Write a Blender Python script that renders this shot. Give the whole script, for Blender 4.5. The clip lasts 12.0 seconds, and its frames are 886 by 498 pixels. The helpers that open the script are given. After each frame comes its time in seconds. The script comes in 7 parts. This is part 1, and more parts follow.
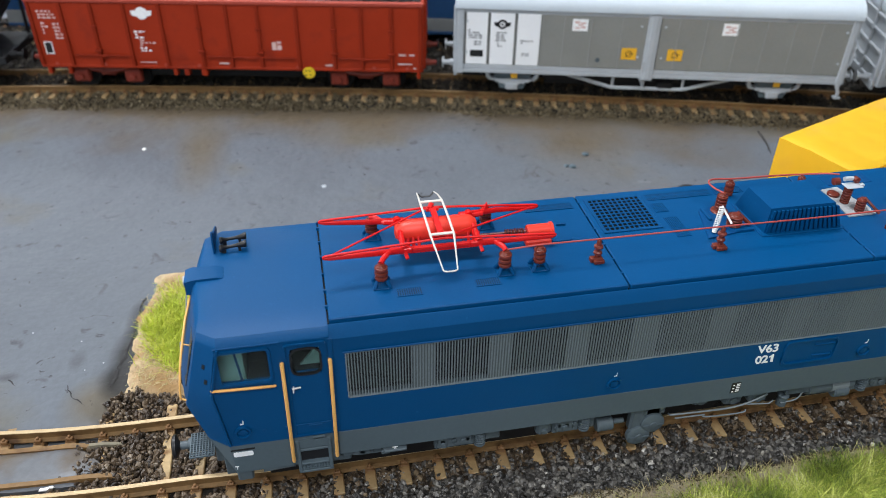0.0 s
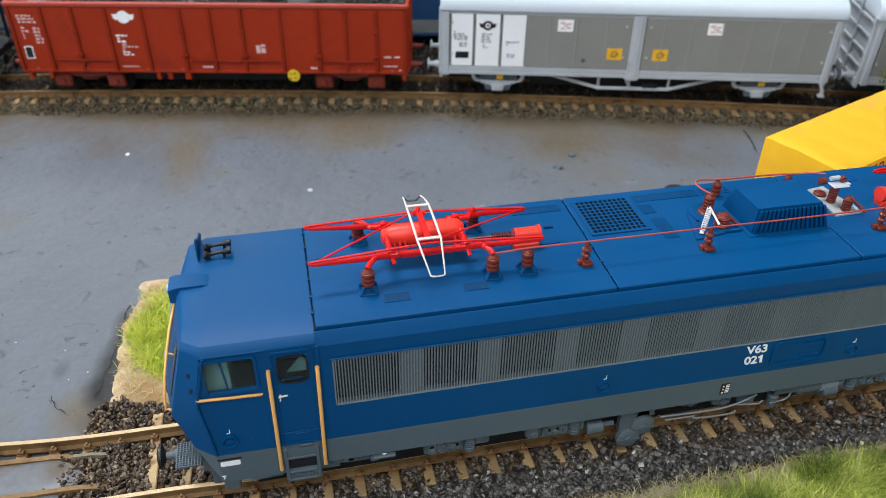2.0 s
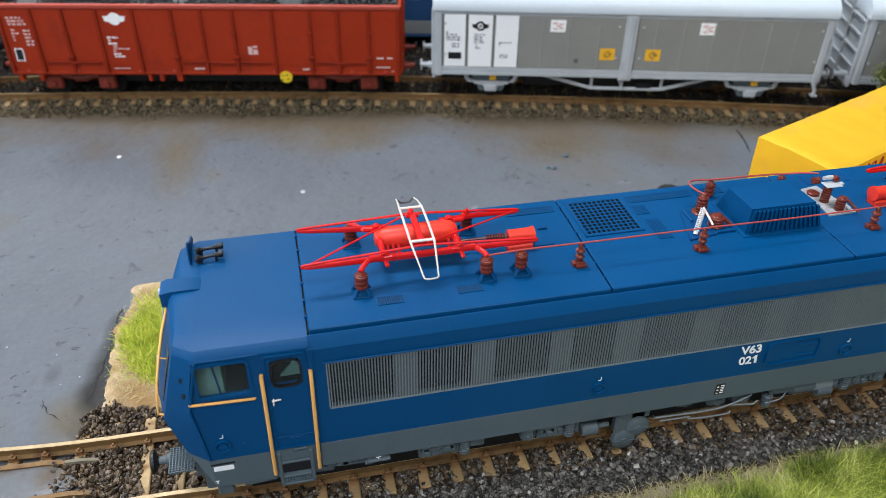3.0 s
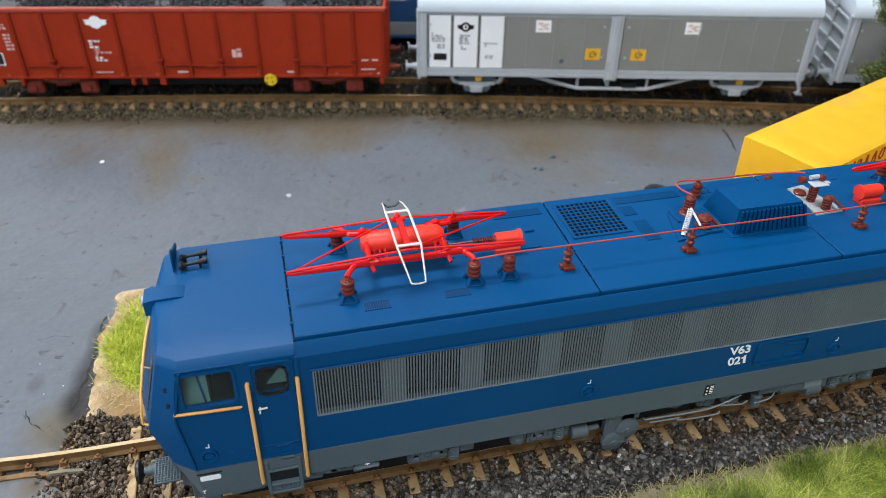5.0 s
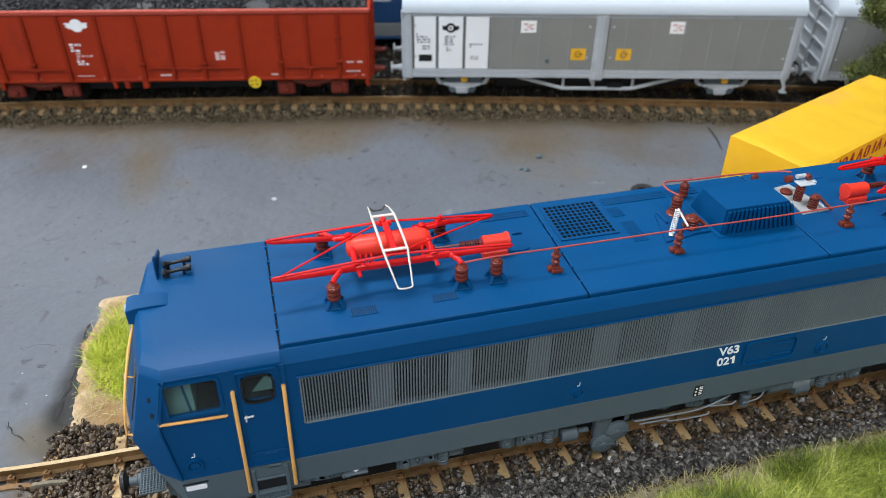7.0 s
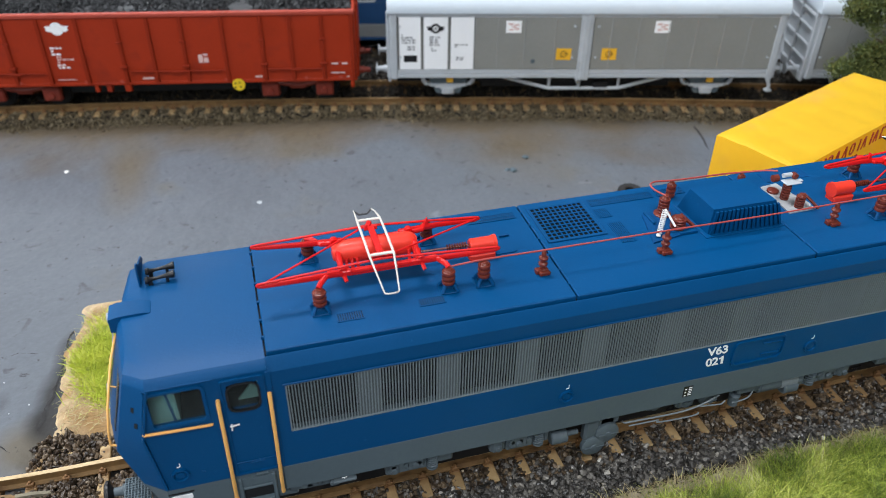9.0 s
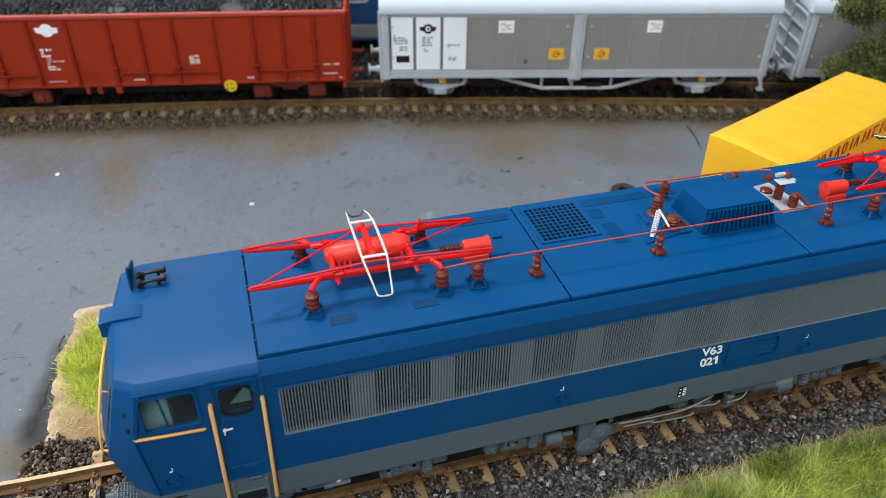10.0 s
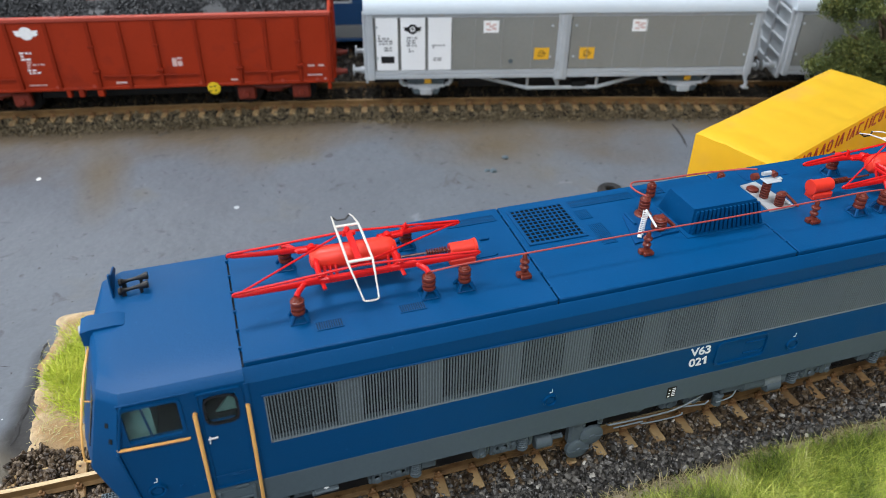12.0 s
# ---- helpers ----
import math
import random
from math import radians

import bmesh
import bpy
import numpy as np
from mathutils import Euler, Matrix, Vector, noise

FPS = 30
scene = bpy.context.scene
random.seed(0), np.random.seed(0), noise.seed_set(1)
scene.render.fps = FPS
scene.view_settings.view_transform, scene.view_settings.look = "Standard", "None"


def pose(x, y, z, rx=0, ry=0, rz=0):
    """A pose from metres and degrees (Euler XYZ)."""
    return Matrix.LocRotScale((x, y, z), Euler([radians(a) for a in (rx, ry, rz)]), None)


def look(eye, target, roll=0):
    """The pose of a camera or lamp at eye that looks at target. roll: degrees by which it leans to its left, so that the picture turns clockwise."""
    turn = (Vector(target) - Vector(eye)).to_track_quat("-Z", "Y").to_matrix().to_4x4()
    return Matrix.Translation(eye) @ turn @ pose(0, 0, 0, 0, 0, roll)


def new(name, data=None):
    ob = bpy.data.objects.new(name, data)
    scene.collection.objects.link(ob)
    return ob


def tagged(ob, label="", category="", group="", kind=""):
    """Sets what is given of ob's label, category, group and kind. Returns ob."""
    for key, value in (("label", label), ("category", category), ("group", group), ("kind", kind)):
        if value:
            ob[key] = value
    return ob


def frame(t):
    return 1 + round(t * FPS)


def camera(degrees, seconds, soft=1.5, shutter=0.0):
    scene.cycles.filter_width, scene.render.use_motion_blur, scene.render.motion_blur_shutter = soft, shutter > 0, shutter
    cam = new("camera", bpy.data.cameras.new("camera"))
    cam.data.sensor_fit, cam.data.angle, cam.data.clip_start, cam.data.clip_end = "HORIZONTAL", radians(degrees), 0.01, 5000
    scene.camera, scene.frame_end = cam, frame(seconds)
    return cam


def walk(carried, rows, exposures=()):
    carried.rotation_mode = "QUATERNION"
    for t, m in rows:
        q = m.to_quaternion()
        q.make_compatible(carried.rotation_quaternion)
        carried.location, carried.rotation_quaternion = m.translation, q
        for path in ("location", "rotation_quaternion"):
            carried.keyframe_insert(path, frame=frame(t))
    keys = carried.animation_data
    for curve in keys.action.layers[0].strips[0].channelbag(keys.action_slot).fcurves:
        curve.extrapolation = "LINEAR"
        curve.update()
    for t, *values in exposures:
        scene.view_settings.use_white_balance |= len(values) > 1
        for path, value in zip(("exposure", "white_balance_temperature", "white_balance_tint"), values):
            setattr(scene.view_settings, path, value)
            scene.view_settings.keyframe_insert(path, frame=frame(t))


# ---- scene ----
# Model railway, H0 scale, true size. Lengths below are in centimetres; U turns them into metres.
U = 0.01

# ---- camera and walk ----
cam = camera(59.4, 12.0, soft=0.7)
cam.data.dof.use_dof = True
cam.data.dof.focus_distance, cam.data.dof.aperture_fstop = 0.163, 28.0
walk(cam, [
    (0.0, look((0.03877, -0.11918, 0.13137), (0.06810, 0.02477, 0.02736), 0.870)),
    (1.5, look((0.03913, -0.11818, 0.13128), (0.07047, 0.02543, 0.02738), 0.832)),
    (3.0, look((0.03952, -0.11719, 0.13118), (0.07286, 0.02604, 0.02738), 0.798)),
    (4.5, look((0.03992, -0.11619, 0.13108), (0.07526, 0.02659, 0.02734), 0.768)),
    (6.0, look((0.04033, -0.11520, 0.13097), (0.07769, 0.02710, 0.02726), 0.742)),
    (7.5, look((0.04077, -0.11421, 0.13085), (0.08013, 0.02756, 0.02716), 0.721)),
    (9.0, look((0.04122, -0.11322, 0.13072), (0.08259, 0.02797, 0.02702), 0.705)),
    (10.5, look((0.04168, -0.11224, 0.13058), (0.08507, 0.02832, 0.02685), 0.693)),
    (12.0, look((0.04217, -0.11126, 0.13043), (0.08756, 0.02862, 0.02664), 0.685)),
])

# ---- light ----
world = bpy.data.worlds.new("world")
scene.world = world
world.use_nodes = True
world.node_tree.nodes["Background"].inputs[0].default_value = (0.72, 0.78, 0.85, 1)
world.node_tree.nodes["Background"].inputs[1].default_value = 0.25
scene.view_settings.exposure = -0.28


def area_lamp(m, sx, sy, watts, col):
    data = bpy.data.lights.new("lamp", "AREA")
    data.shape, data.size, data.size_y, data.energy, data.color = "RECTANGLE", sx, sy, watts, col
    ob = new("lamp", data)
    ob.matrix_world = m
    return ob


# added unseen lamps: two overhead, three in the south, north and west wall openings
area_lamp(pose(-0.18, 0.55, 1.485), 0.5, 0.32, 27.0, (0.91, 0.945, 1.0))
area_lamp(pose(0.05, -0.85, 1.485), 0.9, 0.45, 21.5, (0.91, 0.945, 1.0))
area_lamp(pose(-0.90, -1.95, 1.05, 80, 0, -25), 1.7, 0.8, 17.5, (0.86, 0.93, 1.0))
area_lamp(pose(-0.75, 1.95, 1.10, -80, 0, 0), 1.6, 0.6, 14.0, (0.90, 0.95, 1.0))
area_lamp(pose(-1.95, 0.20, 0.95, 84, 0, -90), 1.6, 0.9, 42.0, (0.88, 0.93, 1.0))


# ---- mesh building ----
class Build:
    """Collects vertices and faces in centimetres."""

    def __init__(self):
        self.v, self.f = [], []

    def add(self, verts, faces):
        n = len(self.v)
        self.v.extend(verts)
        self.f.extend([tuple(i + n for i in q) for q in faces])
        return self

    def box(self, x0, x1, y0, y1, z0, z1, b=0.0):
        """A box; b chamfers all its edges."""
        if b <= 0:
            vs = [(x, y, z) for x in (x0, x1) for y in (y0, y1) for z in (z0, z1)]
            return self.add(vs, [(0, 1, 3, 2), (4, 6, 7, 5), (0, 4, 5, 1), (2, 3, 7, 6), (0, 2, 6, 4), (1, 5, 7, 3)])
        lo, hi = (x0, y0, z0), (x1, y1, z1)
        vs, key = [], {}
        for c in range(8):
            s = ((c >> 2) & 1, (c >> 1) & 1, c & 1)
            for a in range(3):
                p = []
                for k in range(3):
                    edge = hi[k] if s[k] else lo[k]
                    p.append(edge if k == a else edge + (-b if s[k] else b))
                key[(s, a)] = len(vs)
                vs.append(tuple(p))
        fs = []
        for a in range(3):
            o1, o2 = [(1, 2), (2, 0), (0, 1)][a]
            for side in (0, 1):
                loop = []
                for u, w in ((0, 0), (1, 0), (1, 1), (0, 1)):
                    s = [0, 0, 0]
                    s[a], s[o1], s[o2] = side, u, w
                    loop.append(key[(tuple(s), a)])
                fs.append(tuple(loop if side else loop[::-1]))
        for a in range(3):
            o1, o2 = [(1, 2), (2, 0), (0, 1)][a]
            for u in (0, 1):
                for w in (0, 1):
                    s, r = [0, 0, 0], [0, 0, 0]
                    s[a], r[a] = 0, 1
                    s[o1] = r[o1] = u
                    s[o2] = r[o2] = w
                    s, r = tuple(s), tuple(r)
                    q = (key[(s, o1)], key[(r, o1)], key[(r, o2)], key[(s, o2)])
                    fs.append(q if u == w else q[::-1])
        for c in range(8):
            s = ((c >> 2) & 1, (c >> 1) & 1, c & 1)
            q = (key[(s, 0)], key[(s, 1)], key[(s, 2)])
            fs.append(q if sum(s) % 2 else q[::-1])
        return self.add(vs, fs)

    def prism(self, poly, a0, a1, axis="x"):
        """A polygon in the plane across the axis, drawn out from a0 to a1."""
        put = {"x": lambda a, p: (a, p[0], p[1]), "y": lambda a, p: (p[0], a, p[1]), "z": lambda a, p: (p[0], p[1], a)}[axis]
        n = len(poly)
        vs = [put(a0, p) for p in poly] + [put(a1, p) for p in poly]
        fs = [tuple(range(n))[::-1], tuple(range(n, 2 * n))]
        fs += [(i, (i + 1) % n, n + (i + 1) % n, n + i) for i in range(n)]
        return self.add(vs, fs)

    def loft(self, loops, close=True):
        n = len(loops[0])
        vs = [p for loop in loops for p in loop]
        fs = []
        for k in range(len(loops) - 1):
            for i in range(n):
                j = (i + 1) % n
                fs.append((k * n + i, k * n + j, (k + 1) * n + j, (k + 1) * n + i))
        if close:
            fs += [tuple(range(n))[::-1], tuple(range((len(loops) - 1) * n, len(loops) * n))]
        return self.add(vs, fs)

    def tube(self, pts, r, n=8):
        """A round rod along the points; r is one radius, or one for each point."""
        P = [Vector(p) for p in pts]
        rs = r if isinstance(r, (list, tuple)) else [r] * len(P)
        loops, side = [], None
        for i, p in enumerate(P):
            d = (P[min(i + 1, len(P) - 1)] - P[max(i - 1, 0)]).normalized()
            if side is None:
                side = d.orthogonal().normalized()
            side = (side - d * side.dot(d)).normalized()
            up = d.cross(side)
            loops.append([tuple(p + (side * math.cos(a) + up * math.sin(a)) * rs[i]) for a in (2 * math.pi * k / n for k in range(n))])
        return self.loft(loops)

    def lathe(self, prof, o, axis="z", n=14):
        """Radii and heights, turned round an axis through o."""
        loops = []
        for r, h in prof:
            ring = []
            for k in range(n):
                a = 2 * math.pi * k / n
                c, s = r * math.cos(a), r * math.sin(a)
                d = {"z": (c, s, h), "x": (h, c, s), "y": (s, h, c)}[axis]
                ring.append((o[0] + d[0], o[1] + d[1], o[2] + d[2]))
            loops.append(ring)
        return self.loft(loops, prof[0] != prof[-1])

    def wire(self, pts, r, n=7, rounds=2):
        """A rod whose bends are rounded off."""
        P = [Vector(p) for p in pts]
        for _ in range(rounds):
            Q = [P[0]]
            for a, b in zip(P, P[1:]):
                Q += [a.lerp(b, 0.25), a.lerp(b, 0.75)]
            P = Q + [P[-1]]
        return self.tube([tuple(p) for p in P], r, n)

    def helix(self, o, r, wire, turns, length, axis="z", n=10):
        pts = []
        m = int(turns * n)
        for i in range(m + 1):
            a = 2 * math.pi * i / n
            h = length * i / m
            d = {"z": (r * math.cos(a), r * math.sin(a), h), "x": (h, r * math.cos(a), r * math.sin(a))}[axis]
            pts.append((o[0] + d[0], o[1] + d[1], o[2] + d[2]))
        return self.tube(pts, wire, 5)

    def lattice(self, xs, ys, z0, z1):
        """A plate with rows of holes; xs and ys hold the edges, bar and hole by turns, bar first."""
        key, vs, fs = {}, [], []

        def at(i, j, k):
            if (i, j, k) not in key:
                key[(i, j, k)] = len(vs)
                vs.append((xs[i], ys[j], (z0, z1)[k]))
            return key[(i, j, k)]

        def solid(i, j):
            return 0 <= i < len(xs) - 1 and 0 <= j < len(ys) - 1 and (i % 2 == 0 or j % 2 == 0)

        for i in range(len(xs) - 1):
            for j in range(len(ys) - 1):
                if not solid(i, j):
                    continue
                fs.append((at(i, j, 1), at(i + 1, j, 1), at(i + 1, j + 1, 1), at(i, j + 1, 1)))
                fs.append((at(i, j, 0), at(i, j + 1, 0), at(i + 1, j + 1, 0), at(i + 1, j, 0)))
                for di, dj, a, c in ((-1, 0, (i, j + 1), (i, j)), (1, 0, (i + 1, j), (i + 1, j + 1)), (0, -1, (i, j), (i + 1, j)), (0, 1, (i + 1, j + 1), (i, j + 1))):
                    if not solid(i + di, j + dj):
                        fs.append((at(*a, 0), at(*c, 0), at(*c, 1), at(*a, 1)))
        return self.add(vs, fs)

    def mesh(self, name, smooth=35):
        me = bpy.data.meshes.new(name)
        me.from_pydata([(a * U, b * U, c * U) for a, b, c in self.v], [], self.f)
        me.update()
        if smooth:
            me.polygons.foreach_set("use_smooth", [True] * len(me.polygons))
            me.set_sharp_from_angle(angle=radians(smooth))
        return me


def part(name, shape, material, parent, label="", at=None, smooth=35):
    """One mesh object under a thing or a part; at: its place in the parent, in centimetres."""
    me = shape.mesh(name, smooth) if isinstance(shape, Build) else shape
    if not me.materials:
        me.materials.append(material)
    ob = new(name, me)
    if parent is not None:
        ob.parent = parent
    if at is not None:
        ob.location = (at[0] * U, at[1] * U, at[2] * U)
    if label:
        ob["label"] = label
    return ob


def thing(name, x, y, z, yaw, label, category, group="", kind=""):
    ob = new(name)
    ob.empty_display_size = 0.01
    ob.matrix_world = pose(x * U, y * U, z * U, 0, 0, yaw)
    return tagged(ob, label, category, group, kind)


def cloud(name, verts, faces, material, label, category, kind="stuff", smooth=False):
    """One mesh from arrays, for what nobody could count."""
    me = bpy.data.meshes.new(name)
    me.from_pydata((np.asarray(verts) * U).tolist(), [], np.asarray(faces).tolist())
    me.update()
    if smooth:
        me.polygons.foreach_set("use_smooth", [True] * len(me.polygons))
    me.materials.append(material)
    return tagged(new(name, me), label, category, "", kind)


def rounded(x0, x1, z0, z1, r, n=4):
    """A rectangle with round corners, counterclockwise."""
    pts = []
    for cx, cz, a0 in ((x1 - r, z0 + r, -90), (x1 - r, z1 - r, 0), (x0 + r, z1 - r, 90), (x0 + r, z0 + r, 180)):
        for k in range(n + 1):
            a = radians(a0 + 90 * k / n)
            pts.append((cx + r * math.cos(a), cz + r * math.sin(a)))
    return pts


def ring_y(b, outer, inner, y0, y1):
    """A frame between two outlines of equal count in the xz plane, from y0 to y1."""
    n = len(outer)
    vs = [(p[0], y0, p[1]) for p in outer] + [(p[0], y0, p[1]) for p in inner] + [(p[0], y1, p[1]) for p in outer] + [(p[0], y1, p[1]) for p in inner]
    fs = []
    for i in range(n):
        j = (i + 1) % n
        fs += [(i, j, n + j, n + i), (2 * n + j, 2 * n + i, 3 * n + i, 3 * n + j), (j, i, 2 * n + i, 2 * n + j), (n + i, n + j, 3 * n + j, 3 * n + i)]
    return b.add(vs, fs)


# ---- materials ----
def material(name, col, rough=0.5, metal=0.0, var=0.12, scale=150.0, fine=1200.0, bump=0.05, each=0.0, dirt=None, dirt_at=0.62, dirt_scale=90.0, gloss_var=0.1, spec=0.35):
    """Paint, plastic or stone: two scales of variation, fine relief, and blotches of dirt where asked."""
    m = bpy.data.materials.new(name)
    m.use_nodes = True
    nt = m.node_tree
    N, L = nt.nodes, nt.links
    bsdf = N["Principled BSDF"]
    co = N.new("ShaderNodeTexCoord")
    n1 = N.new("ShaderNodeTexNoise")
    n1.inputs["Scale"].default_value, n1.inputs["Detail"].default_value = scale, 5
    n2 = N.new("ShaderNodeTexNoise")
    n2.inputs["Scale"].default_value, n2.inputs["Detail"].default_value = fine, 3
    L.new(co.outputs["Object"], n1.inputs["Vector"])
    L.new(co.outputs["Object"], n2.inputs["Vector"])
    mix = N.new("ShaderNodeMath")
    mix.operation = "MULTIPLY_ADD"
    L.new(n1.outputs["Fac"], mix.inputs[0])
    mix.inputs[1].default_value = 0.6
    sc = N.new("ShaderNodeMath")
    sc.operation = "MULTIPLY"
    L.new(n2.outputs["Fac"], sc.inputs[0])
    sc.inputs[1].default_value = 0.4
    L.new(sc.outputs[0], mix.inputs[2])
    ramp = N.new("ShaderNodeMapRange")
    L.new(mix.outputs[0], ramp.inputs["Value"])
    ramp.inputs["From Min"].default_value, ramp.inputs["From Max"].default_value = 0.3, 0.7
    ramp.inputs["To Min"].default_value, ramp.inputs["To Max"].default_value = 1 - var, 1 + var
    value = ramp.outputs["Result"]
    if each:
        info = N.new("ShaderNodeObjectInfo")
        geo = N.new("ShaderNodeNewGeometry")
        src = info.outputs["Random"] if each > 0 else geo.outputs["Random Per Island"]
        r2 = N.new("ShaderNodeMapRange")
        L.new(src, r2.inputs["Value"])
        r2.inputs["To Min"].default_value, r2.inputs["To Max"].default_value = 1 - abs(each), 1 + abs(each)
        mu = N.new("ShaderNodeMath")
        mu.operation = "MULTIPLY"
        L.new(value, mu.inputs[0])
        L.new(r2.outputs["Result"], mu.inputs[1])
        value = mu.outputs[0]
    tint = N.new("ShaderNodeVectorMath")
    tint.operation = "SCALE"
    tint.inputs[0].default_value = col
    L.new(value, tint.inputs["Scale"])
    color = tint.outputs[0]
    if dirt:
        n3 = N.new("ShaderNodeTexNoise")
        n3.inputs["Scale"].default_value, n3.inputs["Detail"].default_value = dirt_scale, 6
        L.new(co.outputs["Object"], n3.inputs["Vector"])
        edge = N.new("ShaderNodeMapRange")
        L.new(n3.outputs["Fac"], edge.inputs["Value"])
        edge.inputs["From Min"].default_value, edge.inputs["From Max"].default_value = dirt_at - 0.06, dirt_at + 0.12
        blend = N.new("ShaderNodeMix")
        blend.data_type = "RGBA"
        L.new(edge.outputs["Result"], blend.inputs["Factor"])
        L.new(color, blend.inputs["A"])
        blend.inputs["B"].default_value = (*dirt, 1)
        color = blend.outputs["Result"]
    L.new(color, bsdf.inputs["Base Color"])
    rr = N.new("ShaderNodeMapRange")
    L.new(n1.outputs["Fac"], rr.inputs["Value"])
    rr.inputs["From Min"].default_value, rr.inputs["From Max"].default_value = 0.3, 0.7
    rr.inputs["To Min"].default_value, rr.inputs["To Max"].default_value = max(0.02, rough - gloss_var), min(1, rough + gloss_var)
    L.new(rr.outputs["Result"], bsdf.inputs["Roughness"])
    bsdf.inputs["Metallic"].default_value = metal
    bsdf.inputs["Specular IOR Level"].default_value = spec
    if bump:
        bp = N.new("ShaderNodeBump")
        bp.inputs["Strength"].default_value, bp.inputs["Distance"].default_value = bump, 0.0004
        L.new(n2.outputs["Fac"], bp.inputs["Height"])
        L.new(bp.outputs["Normal"], bsdf.inputs["Normal"])
    return m


BLUE = material("blue_paint", (0.0, 0.059, 0.176), 0.44, var=0.06, scale=60, fine=2500, bump=0.08, spec=0.16, dirt=(0.012, 0.10, 0.24), dirt_at=0.73, dirt_scale=900)
BLUE_MESH = material("blue_mesh_paint", (0.0, 0.052, 0.165), 0.5, var=0.07, spec=0.16)
SKIRT = material("grey_paint", (0.084, 0.114, 0.131), 0.5, var=0.08, scale=80, spec=0.25)
SLAT = material("grille_grey", (0.18, 0.22, 0.236), 0.5, var=0.06)
BLANK = material("blank_panel_grey", (0.088, 0.105, 0.110), 0.55, var=0.06)
# near-black paints the shade inside openings, slots and the cab step
DARK = material("void_shade", (0.008, 0.009, 0.011), 0.8, var=0.2)
RED = material("pantograph_red", (0.66, 0.011, 0.011), 0.36, var=0.07, spec=0.28)
ORANGE_RED = material("air_cylinder_red", (0.78, 0.042, 0.022), 0.40, var=0.07)
WIRE = material("conductor_red", (0.42, 0.070, 0.060), 0.4, var=0.07)
BROWN = material("insulator_brown", (0.15, 0.028, 0.017), 0.28, var=0.15, scale=500)
WHITE = material("white_paint", (0.78, 0.78, 0.76), 0.4, var=0.04)
COLLECTOR = material("collector_cream", (0.62, 0.59, 0.53), 0.4, var=0.1, scale=400)
ORANGE = material("handrail_orange", (0.86, 0.45, 0.13), 0.45, var=0.08, scale=400)
BLACK = material("black_plastic", (0.012, 0.012, 0.013), 0.35, var=0.2)
RUBBER = material("black_rubber", (0.02, 0.02, 0.021), 0.75, var=0.2)
STEEL = material("dark_steel", (0.014, 0.014, 0.015), 0.55, 0.0, var=0.2, spec=0.2)
BOGIE = material("bogie_grey", (0.085, 0.110, 0.124), 0.5, var=0.12, scale=300)
WAGON_RED = material("wagon_oxide_red", (0.335, 0.029, 0.007), 0.5, var=0.12, scale=90, dirt=(0.21, 0.020, 0.008), dirt_at=0.62, spec=0.2)
# darker copy of the wagon red for dirt and shading on the posts
WAGON_POST = material("wagon_post_red", (0.24, 0.022, 0.007), 0.55, var=0.15, scale=120, spec=0.12)
WAGON_BOGIE = material("wagon_bogie_red", (0.17, 0.024, 0.013), 0.55, var=0.2, scale=120)
WAGON_RAIL = material("wagon_top_red", (0.40, 0.060, 0.036), 0.5, var=0.08)
PANEL = material("door_panel_grey", (0.238, 0.24, 0.222), 0.5, var=0.08, scale=60, dirt=(0.16, 0.15, 0.13), dirt_at=0.7)
PANEL_WHITE = material("panel_white", (0.86, 0.87, 0.88), 0.45, var=0.03, scale=80)
PANEL_EDGE = material("panel_ridge_grey", (0.275, 0.278, 0.262), 0.5, var=0.05)
FRAME = material("frame_light_grey", (0.42, 0.447, 0.472), 0.5, var=0.07, dirt=(0.25, 0.25, 0.25), dirt_at=0.68)
ROOF_W = material("roof_pale_grey", (0.53, 0.59, 0.64), 0.5, var=0.04, scale=40)
WAGON_DARK = material("wagon_dark_grey", (0.016, 0.017, 0.019), 0.55, var=0.2)
MARK = material("marking_white", (0.90, 0.90, 0.90), 0.5, var=0.06, scale=600)
PINKISH = material("marking_pink", (0.68, 0.47, 0.44), 0.5, var=0.1, scale=900)
SIGN_Y = material("sign_yellow", (0.80, 0.43, 0.03), 0.5, var=0.08)
DISC_Y = material("disc_yellow", (0.75, 0.52, 0.02), 0.5, var=0.08)
TARP = material("tarpaulin_yellow", (0.95, 0.645, 0.045), 0.5, var=0.07, scale=55, fine=260, bump=0.35, dirt=(0.86, 0.54, 0.10), dirt_at=0.62, dirt_scale=60)
# thin plastic sheet lets some light through
tn = TARP.node_tree.nodes
sheet, through_light = tn.new("ShaderNodeMixShader"), tn.new("ShaderNodeBsdfTranslucent")
through_light.inputs["Color"].default_value = (1.0, 0.66, 0.03, 1)
sheet.inputs["Fac"].default_value = 0.48
TARP.node_tree.links.new(tn["Principled BSDF"].outputs[0], sheet.inputs[1])
TARP.node_tree.links.new(through_light.outputs[0], sheet.inputs[2])
TARP.node_tree.links.new(sheet.outputs[0], tn["Material Output"].inputs["Surface"])
LETTER = material("letter_red", (0.50, 0.060, 0.025), 0.5)
COACH = material("coach_blue", (0.012, 0.05, 0.13), 0.4, var=0.1)
COACH_G = material("coach_grey", (0.16, 0.17, 0.17), 0.5, var=0.1)
RAIL = material("rail_rust", (0.20, 0.115, 0.045), 0.6, 0.15, var=0.25, scale=250, dirt=(0.10, 0.05, 0.02), dirt_at=0.58, dirt_scale=160)
RAIL_TOP = material("rail_head", (0.50, 0.37, 0.21), 0.42, 0.25, var=0.15, scale=200, dirt=(0.28, 0.18, 0.09), dirt_at=0.62)
